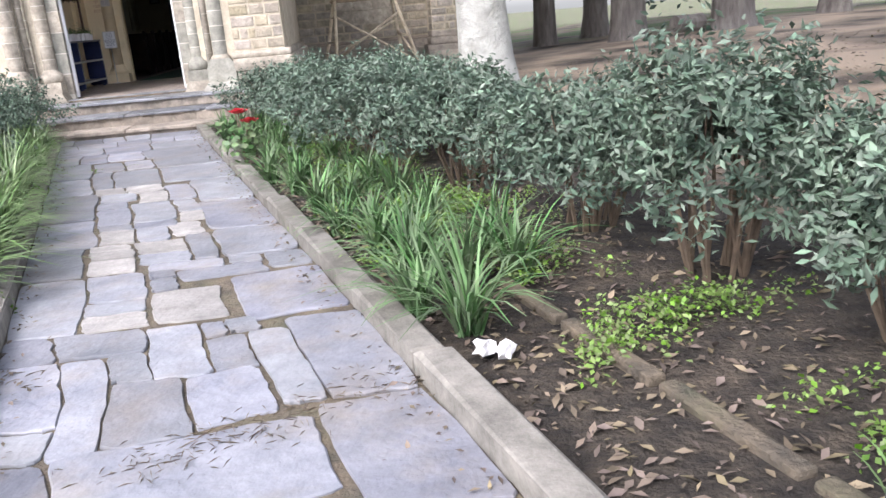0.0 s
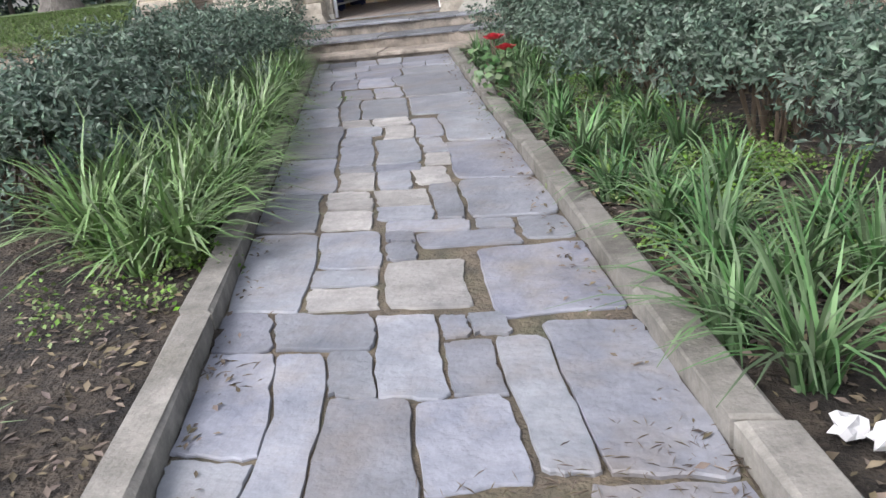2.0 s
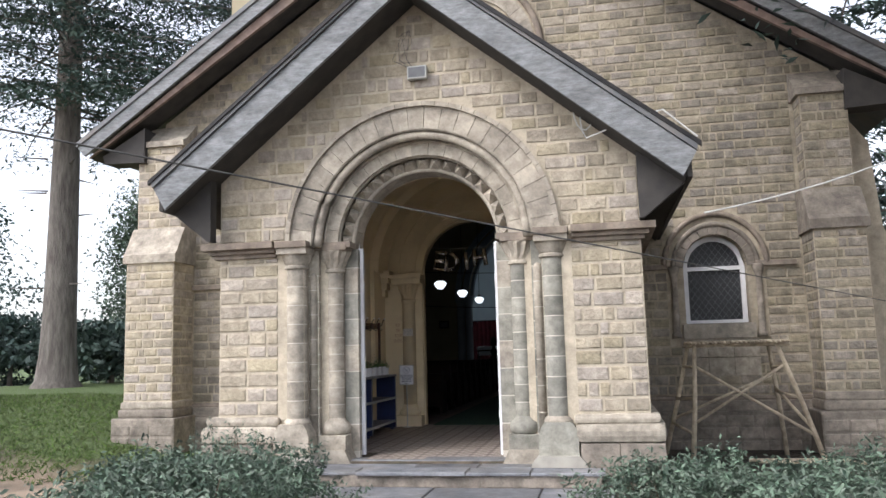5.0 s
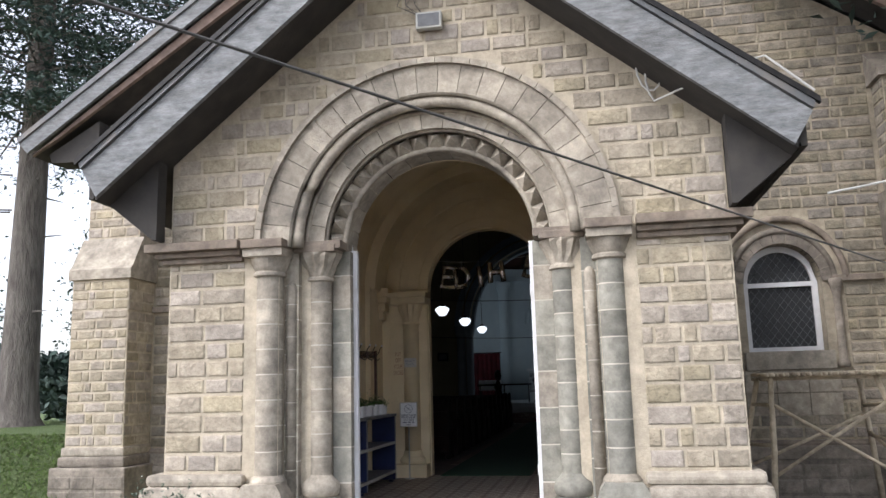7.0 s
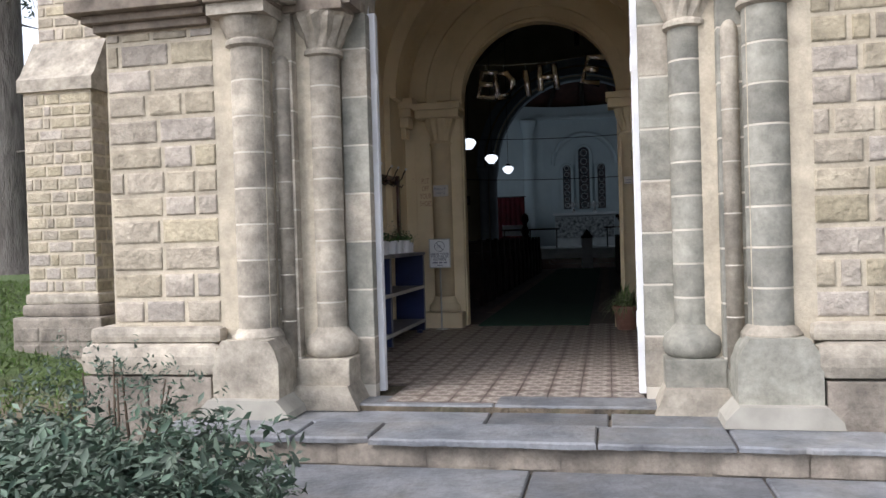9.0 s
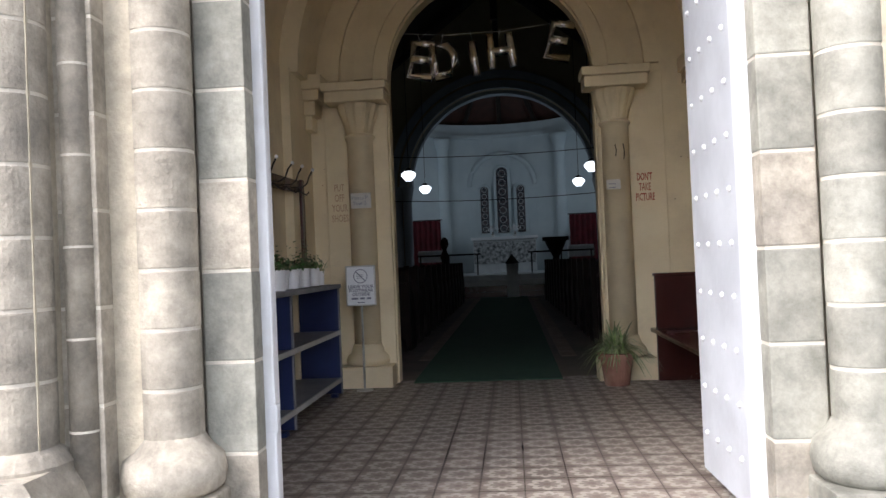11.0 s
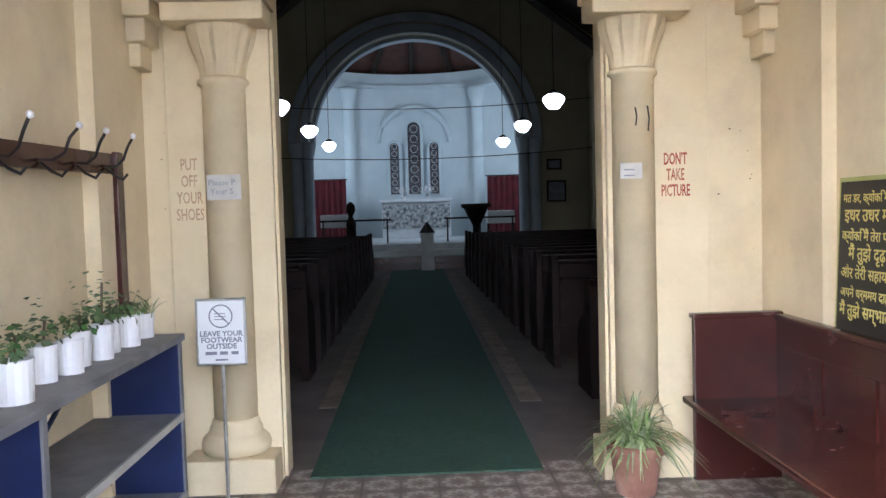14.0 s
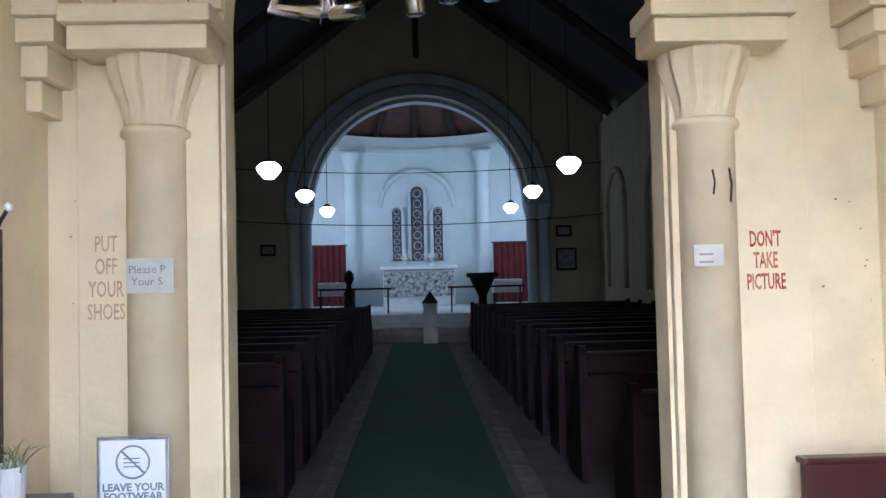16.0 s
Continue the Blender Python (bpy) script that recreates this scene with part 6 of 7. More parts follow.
on_board("backing", boxed(-0.33, 0.33, -0.006, 0.006, 0, 0.735), M_LIME, "yellow-green border")
on_board("face", boxed(-0.308, 0.308, -0.012, -0.006, 0.02, 0.715), M_BOARD)
lines = ["मत डर, क्योंकि मैं तेरे साथ हूँ।", "इधर उधर मत ताक,", "क्योंकि मैं तेरा परमेश्वर हूँ।", "मैं तुझे दृढ़ करूँगा", "और तेरी सहायता करूँगा,", "अपने धर्ममय दाहिने हाथ से", "मैं तुझे सम्भाले रहूँगा।"]
for i, s in enumerate(lines):
    for o in words("verse_line", [s], 0, 0, 0.062, 0, 0, M_YELLOWTEXT, "", parent=board, bold=0.0008):
        wid = max((v.co.x for v in o.data.vertices), default=0.3) - min((v.co.x for v in o.data.vertices), default=-0.3)
        o.matrix_parent_inverse = Matrix.Identity(4)
        o.parent = board
        o.matrix_basis = board.matrix_basis.inverted() @ bmx @ Matrix.Translation((0, -0.0135, 0.625 - i * 0.082)) @ Matrix.Rotation(radians(90), 4, "X") @ Matrix.Scale(min(1.25, 0.56 / wid), 4)
for o in words("verse_reference", ["41:10"], 0, 0, 0.035, 0, 0, M_NOTICE, "", parent=board):
    o.matrix_parent_inverse = Matrix.Identity(4)
    o.matrix_basis = board.matrix_basis.inverted() @ bmx @ Matrix.Translation((0.14, -0.0135, 0.045)) @ Matrix.Rotation(radians(90), 4, "X")

plant = thing("spider_plant", "striped spider plant in a terracotta pot", "potted plant", at=(0.78, 17.55, FLOOR))
b = bmesh.new()
lathe(b, [(0.095, FLOOR), (0.127, FLOOR + 0.205), (0.14, FLOOR + 0.205), (0.145, FLOOR + 0.25), (0.13, FLOOR + 0.256), (0.124, FLOOR + 0.22)], 0.78, 17.55, 28)
part("pot", b, M_TERRA, plant)
part("soil", lathe(bmesh.new(), [(0.125, FLOOR + 0.2), (0.122, FLOOR + 0.225)], 0.78, 17.55, 18), M_GAP, plant)
b = bmesh.new()
blades(b, 0.78, 17.55, FLOOR + 0.21, 260, 0.42, 0.019, 0.86, random.Random(12), 1.35)
part("foliage", b, M_STRIPE, plant, "striped arching leaves")

# foil letters hung in the inner doorway
GLYPHS = {"E": [[(1, 0), (0, 0), (0, 1), (1, 1)], [(0, .5), (.8, .5)]], "D": [[(0, 0), (0, 1), (.7, .95), (1, .6), (1, .35), (.7, .04), (0, 0)]], "I": [[(.35, 1), (.65, 0)]],
          "H": [[(0, 0), (.05, 1)], [(1, 0), (.9, 1)], [(0, .5), (1, .5)]]}
for ch, x, z, tilt in (("E", -0.82, 3.10, 8), ("D", -0.60, 3.07, -4), ("I", -0.36, 3.08, 5), ("H", -0.10, 3.12, -3), ("E", 0.38, 3.2, 12)):
    t = thing("foil_balloon", "shiny silver foil letter balloon hung on a string", "balloon", "foil letters", at=(x, 18.1, z))
    m = Matrix.Translation((x, 18.12, z)) @ Matrix.Rotation(radians(tilt), 4, "Y")
    for stroke in GLYPHS[ch]:
        b = bmesh.new()
        tube(b, [m @ Vector((u * 0.19, 0.0, v * 0.29)) for u, v in stroke], 0.04, 10)
        part("stroke", b, M_FOIL, t, smooth=True)
    part("tie", tube(bmesh.new(), [m @ Vector((0.08, 0, 0.26)), (x + 0.08, 18.12, 3.46)], 0.003, 4), M_WHITECABLE, t)
tagged(part("string", tube(bmesh.new(), [(-0.92, 18.12, 3.48), (-0.5, 18.12, 3.44), (0.0, 18.12, 3.44), (0.64, 18.12, 3.5)], 0.003, 4), M_WHITECABLE), "thin string across the doorway", "string")

# ---- nave: pews, lamps, chancel ----
def pew(width):
    p = thing("pew", "dark stained wooden pew with panelled back", "pew", "nave pews", at=(0, 0, FLOOR))
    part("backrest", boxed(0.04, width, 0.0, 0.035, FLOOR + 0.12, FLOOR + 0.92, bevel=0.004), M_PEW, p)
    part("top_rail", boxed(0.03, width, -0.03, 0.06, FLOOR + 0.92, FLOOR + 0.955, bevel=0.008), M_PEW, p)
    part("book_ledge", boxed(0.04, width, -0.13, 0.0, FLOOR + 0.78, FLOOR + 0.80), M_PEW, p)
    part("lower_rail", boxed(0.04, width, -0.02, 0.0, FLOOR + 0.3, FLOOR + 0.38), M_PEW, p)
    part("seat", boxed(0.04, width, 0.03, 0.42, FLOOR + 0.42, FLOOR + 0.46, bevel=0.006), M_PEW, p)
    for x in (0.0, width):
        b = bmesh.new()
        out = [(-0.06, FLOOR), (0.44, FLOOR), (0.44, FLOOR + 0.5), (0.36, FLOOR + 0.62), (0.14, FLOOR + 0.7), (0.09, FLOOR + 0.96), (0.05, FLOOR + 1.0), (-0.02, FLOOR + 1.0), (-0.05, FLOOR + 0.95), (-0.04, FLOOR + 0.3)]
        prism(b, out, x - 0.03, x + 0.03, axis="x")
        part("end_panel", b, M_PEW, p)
    return p


first = pew(3.2)
first.matrix_basis = Matrix.Translation((0.95, 20.75, FLOOR))
for k in range(13):
    if k:
        copy_thing(first, Matrix.Translation((0.95 - 0.01 * k, 20.75 + 0.86 * k, FLOOR)))
    copy_thing(first, Matrix.Translation((NX * 2 - 0.85 - 3.2, 20.55 + 0.86 * k, FLOOR)))
desk = copy_thing(first, pose(1.02, 19.55, FLOOR - 0.02) @ Matrix.Diagonal((0.9, 1, 0.9, 1)))
for side in (-1, 1):
    b = boxed(NX + side * 0.74 - 0.08, NX + side * 0.74 + 0.08, 19.5, 32.2, FLOOR, FLOOR + 0.006)
    tagged(part("floor_strip", b, M_CORNICE), "pale worn stone strip beside the carpet", "floor strip", kind="structure")


def pendant(x, y):
    z = 3.5
    p = thing("pendant_lamp", "lit white opal schoolhouse lamp on a rod", "lamp", "nave lamps", at=(x, y, z))
    b = bmesh.new()
    lathe(b, [(0.02, z - 0.14), (0.07, z - 0.135), (0.125, z - 0.075), (0.168, z - 0.01), (0.168, z + 0.025), (0.12, z + 0.072), (0.08, z + 0.09)], x, y, 20)
    part("shade", b, M_OPAL, p, smooth=True)
    part("cap", lathe(bmesh.new(), [(0.085, z + 0.088), (0.085, z + 0.12), (0.03, z + 0.16)], x, y, 14), M_IRON, p)
    part("rod", tube(bmesh.new(), [(x, y, z + 0.15), (x, y, 8.73)], 0.007, 6), M_IRON, p)


for y in (25.85, 29.36, 32.88):
    for s in (-1, 1):
        pendant(NX + s * 2.08, y)

# roof trusses
for y in (22.5, 27.0, 31.5, 35.2):
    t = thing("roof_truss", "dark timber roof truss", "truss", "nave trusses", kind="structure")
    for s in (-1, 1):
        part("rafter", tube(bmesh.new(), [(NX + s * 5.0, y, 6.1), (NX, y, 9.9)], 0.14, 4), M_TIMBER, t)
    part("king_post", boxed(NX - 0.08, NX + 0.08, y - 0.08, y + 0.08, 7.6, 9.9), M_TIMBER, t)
for zc in (4.55, 3.3):
    b = bmesh.new()
    tube(b, [(NX - 4.81 + 9.62 * k / 16, CY - 0.6, zc + 0.2 * ((k - 8) / 8) ** 2 + (0.1 if zc > 4 else 0)) for k in range(17)], 0.012, 5)
    tagged(part("tie_wire", b, M_IRON), "thin dark wire across the chancel arch", "wire", "chancel wires")

# chancel steps and furniture
for k in range(4):
    tagged(part("chancel_step", boxed(NX - 4.8, NX + 4.8, 33.4 + 0.45 * k, 41.6, FLOOR + 0.15 * k, FLOOR + 0.15 * (k + 1), bevel=0.01), M_MAROON if k < 2 else M_ALTAR), "red carpeted chancel step" if k < 2 else "pale stone chancel step", "step", "chancel steps", kind="structure")
CZ = FLOOR + 0.6
altar = thing("altar", "pale altar with dark floral front", "altar", at=(NX - 0.05, 39.9, CZ))
part("body", boxed(NX - 1.15, NX + 1.08, 39.7, 40.5, CZ, 2.2, bevel=0.02), M_ALTAR, altar)
part("frontal", boxed(NX - 1.13, NX + 1.06, 39.66, 39.7, CZ + 0.32, 2.12), M_MOSAIC, altar, "dark floral patterned frontal")
part("top", boxed(NX - 1.22, NX + 1.15, 39.6, 40.6, 2.2, 2.3, bevel=0.02), M_NOTICE, altar)
for dx in (-0.45, 0.35):
    f = thing("flower_vase", "small vase of white flowers", "flowers", "altar flowers", at=(NX + dx, 40.1, 2.3))
    part("vase", lathe(bmesh.new(), [(0.05, 2.3), (0.08, 2.38), (0.04, 2.5)], NX + dx, 40.1, 12), M_FOIL, f)
    rs = np.random.RandomState(5)
    d = rs.normal(size=(60, 3))
    leaves("blossom", np.array([NX + dx, 40.1, 2.62]) + d * 0.09, d, rs.uniform(0.06, 0.1, 60), M_POT, f, "white blossom", 0.9)
for dx, half, z0, z1 in ((0, 0.21, 2.5, 4.75), (-0.68, 0.15, 2.5, 4.1), (0.68, 0.15, 2.5, 4.1)):
    w = thing("window_3", "narrow dark stained glass lancet", "window", "apse lancets", kind="structure")
    x = APX + dx
    yb = APY + APR - 0.06 - dx * dx * 0.13
    out = [(x - half, z0), (x + half, z0)] + [(x + half * math.cos(a * math.pi / 10), z1 + half * math.sin(a * math.pi / 10)) for a in range(11)]
    part("pane", prism(bmesh.new(), out, yb - 0.02, yb + 0.1), M_STAINED, w)
    for k in range(7):
        zz = z0 + 0.15 + k * (z1 - z0) / 6.5
        part("roundel", arch_roll(bmesh.new(), x, yb - 0.03, zz, half * 0.6, 0.012, 16, 5, 0, 2 * math.pi), M_ALTAR, w)
    part("surround", arch_roll(bmesh.new(), x, yb - 0.02, z1, half + 0.05, 0.045, 16), M_APSE, w)
    for s in (-1, 1):
        part("surround", boxed(x + s * (half + 0.05) - 0.045, x + s * (half + 0.05) + 0.045, yb - 0.08, yb + 0.1, z0, z1), M_APSE, w)
tagged(part("blind_arch", arch_roll(bmesh.new(), APX, APY + APR - 0.2, 4.25, 1.22, 0.09, 30), M_APSE, smooth=True), "pale round moulding over the lancets", "arch", kind="structure")
for s in (-1, 1):
    x0, x1 = (NX - 3.55, NX - 2.25) if s < 0 else (NX + 2.25, NX + 3.55)
    c = thing("curtain", "crimson curtain hung from a rail", "curtain", "apse curtains", at=((x0 + x1) / 2, 39.2, CZ))
    b = bmesh.new()
    pr = None
    for k in range(41):
        x = x0 + (x1 - x0) * k / 40
        y = 39.2 + 0.05 * math.sin(k * 1.1)
        cur = (b.verts.new((x, y, CZ + 0.1)), b.verts.new((x, y, 2.95)))
        if pr:
            b.faces.new((pr[0], cur[0], cur[1], pr[1]))
        pr = cur
    part("cloth", b, M_CURTAIN, c, smooth=True)
    part("rail", tube(bmesh.new(), [(x0 - 0.05, 39.2, 2.97), (x1 + 0.05, 39.2, 2.97)], 0.02, 6), M_IRON, c)
    tb = thing("side_table", "small table covered with a white cloth", "table", "chancel tables", at=(NX + s * 2.4, 36.9, CZ))
    part("cloth", boxed(NX + s * 2.4 - 0.4, NX + s * 2.4 + 0.4, 36.7, 37.2, CZ + 0.45, CZ + 0.82, bevel=0.03), M_NOTICE, tb)
    for dx in (-0.35, 0.35):
        part("leg", boxed(NX + s * 2.4 + dx - 0.03, NX + s * 2.4 + dx + 0.03, 36.9, 36.96, CZ, CZ + 0.46), M_PEW, tb)
lect = thing("lectern", "dark carved wooden lectern with sloping desk", "lectern", at=(1.2, 33.0, FLOOR))
part("desk", prism(bmesh.new(), [(0.85, 1.93), (1.55, 1.93), (1.55, 2.03), (0.85, 2.03)], 32.8, 33.2), M_PEW, lect)
part("shaft", lathe(bmesh.new(), [(0.2, FLOOR), (0.2, 0.7), (0.09, 0.9), (0.09, 1.5), (0.22, 1.75), (0.3, 1.93)], 1.2, 33.0, 10), M_PEW, lect)
fin = thing("carved_post", "dark carved bench post with finial", "post", at=(-1.83, 33.0, FLOOR))
part("shaft", lathe(bmesh.new(), [(0.12, FLOOR), (0.12, 1.45), (0.09, 1.5), (0.13, 1.6), (0.05, 1.8), (0.12, 1.95), (0.1, 2.08), (0.03, 2.15)], -1.83, 33.0, 10), M_PEW, fin)
lan = thing("small_stand", "small pale box stand with dark pointed top", "stand", at=(0.0, 33.2, FLOOR))
part("body", boxed(-0.16, 0.16, 33.05, 33.35, FLOOR, 1.35), M_ALTAR, lan)
part("roof", lathe(bmesh.new(), [(0.2, 1.35), (0.01, 1.62)], 0.0, 33.2, 4), M_IRON, lan)
rail = thing("altar_rail", "low dark altar rail on thin posts", "rail", at=(NX, 35.6, CZ))
for xa, xb in ((NX - 2.7, NX - 0.75), (NX + 0.7, NX + 2.7)):
    part("top_bar", boxed(xa, xb, 35.57, 35.65, CZ + 0.62, CZ + 0.67), M_PEW, rail)
    for k in range(3):
        xx = xa + 0.1 + (xb - xa - 0.2) * k / 2
        part("post", tube(bmesh.new(), [(xx, 35.61, CZ), (xx, 35.61, CZ + 0.62)], 0.025, 6), M_IRON, rail)
for x, z, w, h in ((NX + 3.85, 2.95, 0.42, 0.3), (NX + 3.9, 2.05, 0.55, 0.6), (NX - 4.0, 2.6, 0.4, 0.3)):
    pf = thing("picture_frame", "small dark framed picture on the nave wall", "picture", "framed pictures", at=(x, CY - 0.03, z))
    part("frame", boxed(x - w / 2, x + w / 2, CY - 0.04, CY, z, z + h, bevel=0.01), M_PEW, pf)
    part("print", boxed(x - w / 2 + 0.05, x + w / 2 - 0.05, CY - 0.045, CY - 0.04, z + 0.05, z + h - 0.05), M_SHELFTOP, pf)
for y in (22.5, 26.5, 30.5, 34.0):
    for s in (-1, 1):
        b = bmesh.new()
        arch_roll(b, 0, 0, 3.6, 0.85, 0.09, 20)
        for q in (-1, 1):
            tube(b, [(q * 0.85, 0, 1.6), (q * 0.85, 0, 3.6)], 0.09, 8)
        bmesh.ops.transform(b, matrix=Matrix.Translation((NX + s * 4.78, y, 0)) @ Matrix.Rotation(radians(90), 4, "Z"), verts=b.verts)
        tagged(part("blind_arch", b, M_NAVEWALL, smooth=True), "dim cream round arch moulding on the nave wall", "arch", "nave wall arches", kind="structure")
# daylight in the side windows of the apse
for s in (-1, 1):
    ld = bpy.data.lights.new("apse_window_light", "AREA")
    ld.shape, ld.size, ld.size_y, ld.energy, ld.color = "RECTANGLE", 1.2, 2.6, 8.5, (0.80, 0.92, 1.0)
    lo = new("apse_window_light", ld)
    lo.matrix_world = look((APX + s * 3.6, 37.2, 4.0), (APX - s * 0.6, 40.2, 3.2))

# ---- planting ----
def shrub(x, y, rx, ry, h, seed, count, label, leaf=0.05, material=None, name="shrub", group="hedge shrubs", stems=22, lump=0.58, base=0.22):
    """A bush: bare stems below, a lumpy uneven crown of small leaves above."""
    r = np.random.RandomState(seed)
    z0 = ground_z(x, y)
    h *= 0.84 + 0.36 * random.Random(seed * 3).random()
    t = thing(name, label, "shrub", group, at=(x, y, z0))
    b = bmesh.new()
    pr = random.Random(seed)
    for k in range(stems):
        a, q = pr.uniform(0, 6.28), pr.uniform(0.1, 0.75)
        tip = (x + rx * q * math.cos(a), y + ry * q * math.sin(a), z0 + h * pr.uniform(0.6, 0.95))
        root = (x + 0.25 * rx * math.cos(a), y + 0.25 * ry * math.sin(a), z0 - 0.02)
        midp = tuple((p + q2) / 2 + pr.uniform(-0.05, 0.05) for p, q2 in zip(root, tip))
        tube(b, [root, midp, tip], 0.014, 5, 0.004)
    part("stem", b, M_TWIG, t, "bare brown stems")
    # sprigs: short shoots that carry a tuft of leaves each
    ns = count // 9
    d = r.normal(size=(ns, 3))
    d /= np.linalg.norm(d, axis=1)[:, None]
    d[:, 2] = np.where(d[:, 2] < -0.45, -d[:, 2], d[:, 2])
    ang = np.arctan2(d[:, 1], d[:, 0])
    wob = 1 + lump * (np.sin(ang * 3 + seed) * 0.5 + np.sin(ang * 5 + d[:, 2] * 6 + seed * 2) * 0.5)
    rad = r.uniform(0.55, 1.06, ns) ** 0.6 * wob
    zc = h * (base + (1 - base) * 0.5)
    c = np.stack([x + d[:, 0] * rx * rad, y + d[:, 1] * ry * rad, z0 + zc + d[:, 2] * (h * (1 - base) * 0.5) * rad], 1)
    c[:, 2] = np.maximum(c[:, 2], z0 + 0.04)
    k = 9
    axis = d + r.normal(size=d.shape) * 0.5 + [0, 0, 0.5]
    axis /= np.linalg.norm(axis, axis=1)[:, None]
    s = np.repeat(c, k, 0) + np.repeat(axis, k, 0) * (r.uniform(-0.5, 0.9, ns * k)[:, None] * leaf * 1.7) + r.normal(size=(ns * k, 3)) * leaf * 0.45
    nrm = np.repeat(axis, k, 0) * 0.5 + r.normal(size=(ns * k, 3)) * 0.8 + [0, 0, 0.5]
    leaves("foliage", s, nrm, r.uniform(0.65, 1.25, ns * k) * leaf, material or M_LEAF, t, "dull grey-green leaves", 0.36, seed)
    return t


RIGHT_HEDGE = [(2.6, 11.2, 0.67, 0.61, .64), (3.17, 10.14, 0.81, 0.72, .80), (3.31, 8.78, 0.7, 0.72, .82), (3.88, 9.23, 0.76, 0.77, .78), (3.72, 7.43, 0.63, 0.72, .70), (4.34, 7.77, 0.65, 0.66, .66),
               (4.23, 6.18, 0.54, 0.55, .66), (4.7, 4.75, 0.52, 0.55, .78), (4.98, 3.72, 0.46, 0.48, .86), (5.3, 2.85, 0.36, 0.36, .62), (5.5, 2.1, 0.4, 0.5, .5), (3.88, 11.16, 0.86, 0.66, .66)]
LEFT_HEDGE = [(-1.3, 11.6, 0.5, 0.45, .54), (-1.01, 10.7, 0.7, 0.72, .84), (-0.9, 9.46, 0.7, 0.77, .80), (-0.64, 8.33, 0.7, 0.72, .78), (-0.33, 7.2, 0.67, 0.72, .80), (-0.12, 6.18, 0.67, 0.68, .84),
              (0.18, 5.28, 0.59, 0.61, .76), (-0.51, 5.51, 0.65, 0.66, .72), (-1.52, 10.36, 0.65, 0.77, .74), (-2.05, 11.7, 0.6, 0.55, .54)]
for i, (x, y, rx, ry, h) in enumerate(RIGHT_HEDGE):
    shrub(x, y, rx, ry, h, 100 + i, 9500, "dense grey-green shrub in the path-side hedge", 0.056)
for i, (x, y, rx, ry, h) in enumerate(LEFT_HEDGE):
    shrub(x, y, rx, ry, h, 200 + i, 9500, "dense grey-green shrub in the path-side hedge", 0.054)
# thin straggling bush at the foot of the steps
shrub(-1.85, 12.35, .5, .42, .80, 300, 1300, "thin straggling rose bush beside the steps", 0.036, name="rose_bush", group="rose bushes", stems=14, lump=0.5)

prn = random.Random(77)


def clump(x, y, n, ln, w, spread, label, material, name="grass_clump", group="strap-leaf clumps"):
    z = ground_z(x, y)
    b = bmesh.new()
    blades(b, x, y, z, n, ln, w, spread, prn, 0.75)
    o = part(name, b, material)
    tagged(o, label, "plant", group)


for y in [4.54, 4.94, 5.34, 5.73, 6.13, 6.52, 6.97, 7.43, 7.93, 8.44, 9.01, 9.57, 10.14, 10.7, 11.27, 11.72]:
    for off in (0.16, 0.36, 0.64):
        clump(path_left(y) - off - prn.uniform(0, 0.12), y + prn.uniform(-0.18, 0.18), 105, prn.uniform(0.6, 0.88) if y < 8 else prn.uniform(0.45, 0.62), 0.021, 1.0, "lush clump of long strap leaves by the kerb", M_STRAP)
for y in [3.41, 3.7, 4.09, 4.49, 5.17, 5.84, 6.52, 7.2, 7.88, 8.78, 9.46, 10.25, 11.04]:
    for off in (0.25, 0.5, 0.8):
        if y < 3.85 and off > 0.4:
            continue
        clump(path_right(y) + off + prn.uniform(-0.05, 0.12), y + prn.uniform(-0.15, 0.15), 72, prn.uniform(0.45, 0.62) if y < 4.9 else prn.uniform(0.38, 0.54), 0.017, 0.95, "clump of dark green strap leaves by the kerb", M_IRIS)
for x, y in ((1.3, 2.62), (1.12, 2.35), (4.62, 1.89), (1.44, 3.02), (1.3, 2.62)):
    clump(x, y, 26, 0.26, 0.013, 0.8, "small tuft of strap leaves on bare soil", M_STRAP)


def weed_patch(x, y, rx, ry, n, seed):
    r = np.random.RandomState(seed)
    tufts = max(6, n // 45)
    which = r.randint(0, tufts, n)
    px = (x + r.normal(size=tufts) * rx * 0.5)[which] + r.normal(size=n) * 0.05
    py = (y + r.normal(size=tufts) * ry * 0.5)[which] + r.normal(size=n) * 0.05
    pz = np.array([ground_z(a, c) for a, c in zip(px, py)]) + r.uniform(0.01, 0.10, n)
    nr = r.normal(size=(n, 3)) * 0.5 + [0, 0, 1]
    o = leaves("weed_patch", np.stack([px, py, pz], 1), nr, r.uniform(0.016, 0.036, n), M_WEED, None, "", 0.6, seed)
    tagged(o, "patch of low bright green weeds on soil", "weeds", "weed patches", kind="stuff")


for i, (x, y, rx, ry, n) in enumerate(((4.62, 3.28, .3, .22, 900), (4.23, 4.26, .3, .5, 800), (3.83, 5.51, .6, .9, 3600), (4.8, 2.5, .25, .3, 260), (4.22, 3.1, .2, .35, 420), (3.37, 6.86, .5, 1.0, 3000), (1.44, 4.26, .25, .4, 400), (1.14, 3.81, .4, .5, 260), (2.9, 8.56, .5, 1.2, 1500), (0.41, 7.09, .6, 1.6, 1500), (-0.23, 9.57, .5, 1.4, 1200), (1.08, 5.05, .5, .8, 1000), (3.75, 4.71, .3, .6, 1000),
                                      (1.02, 3.02, .5, .5, 260), (5.18, 2.45, .4, .4, 260))):
    weed_patch(x, y, rx, ry, n, 400 + i)


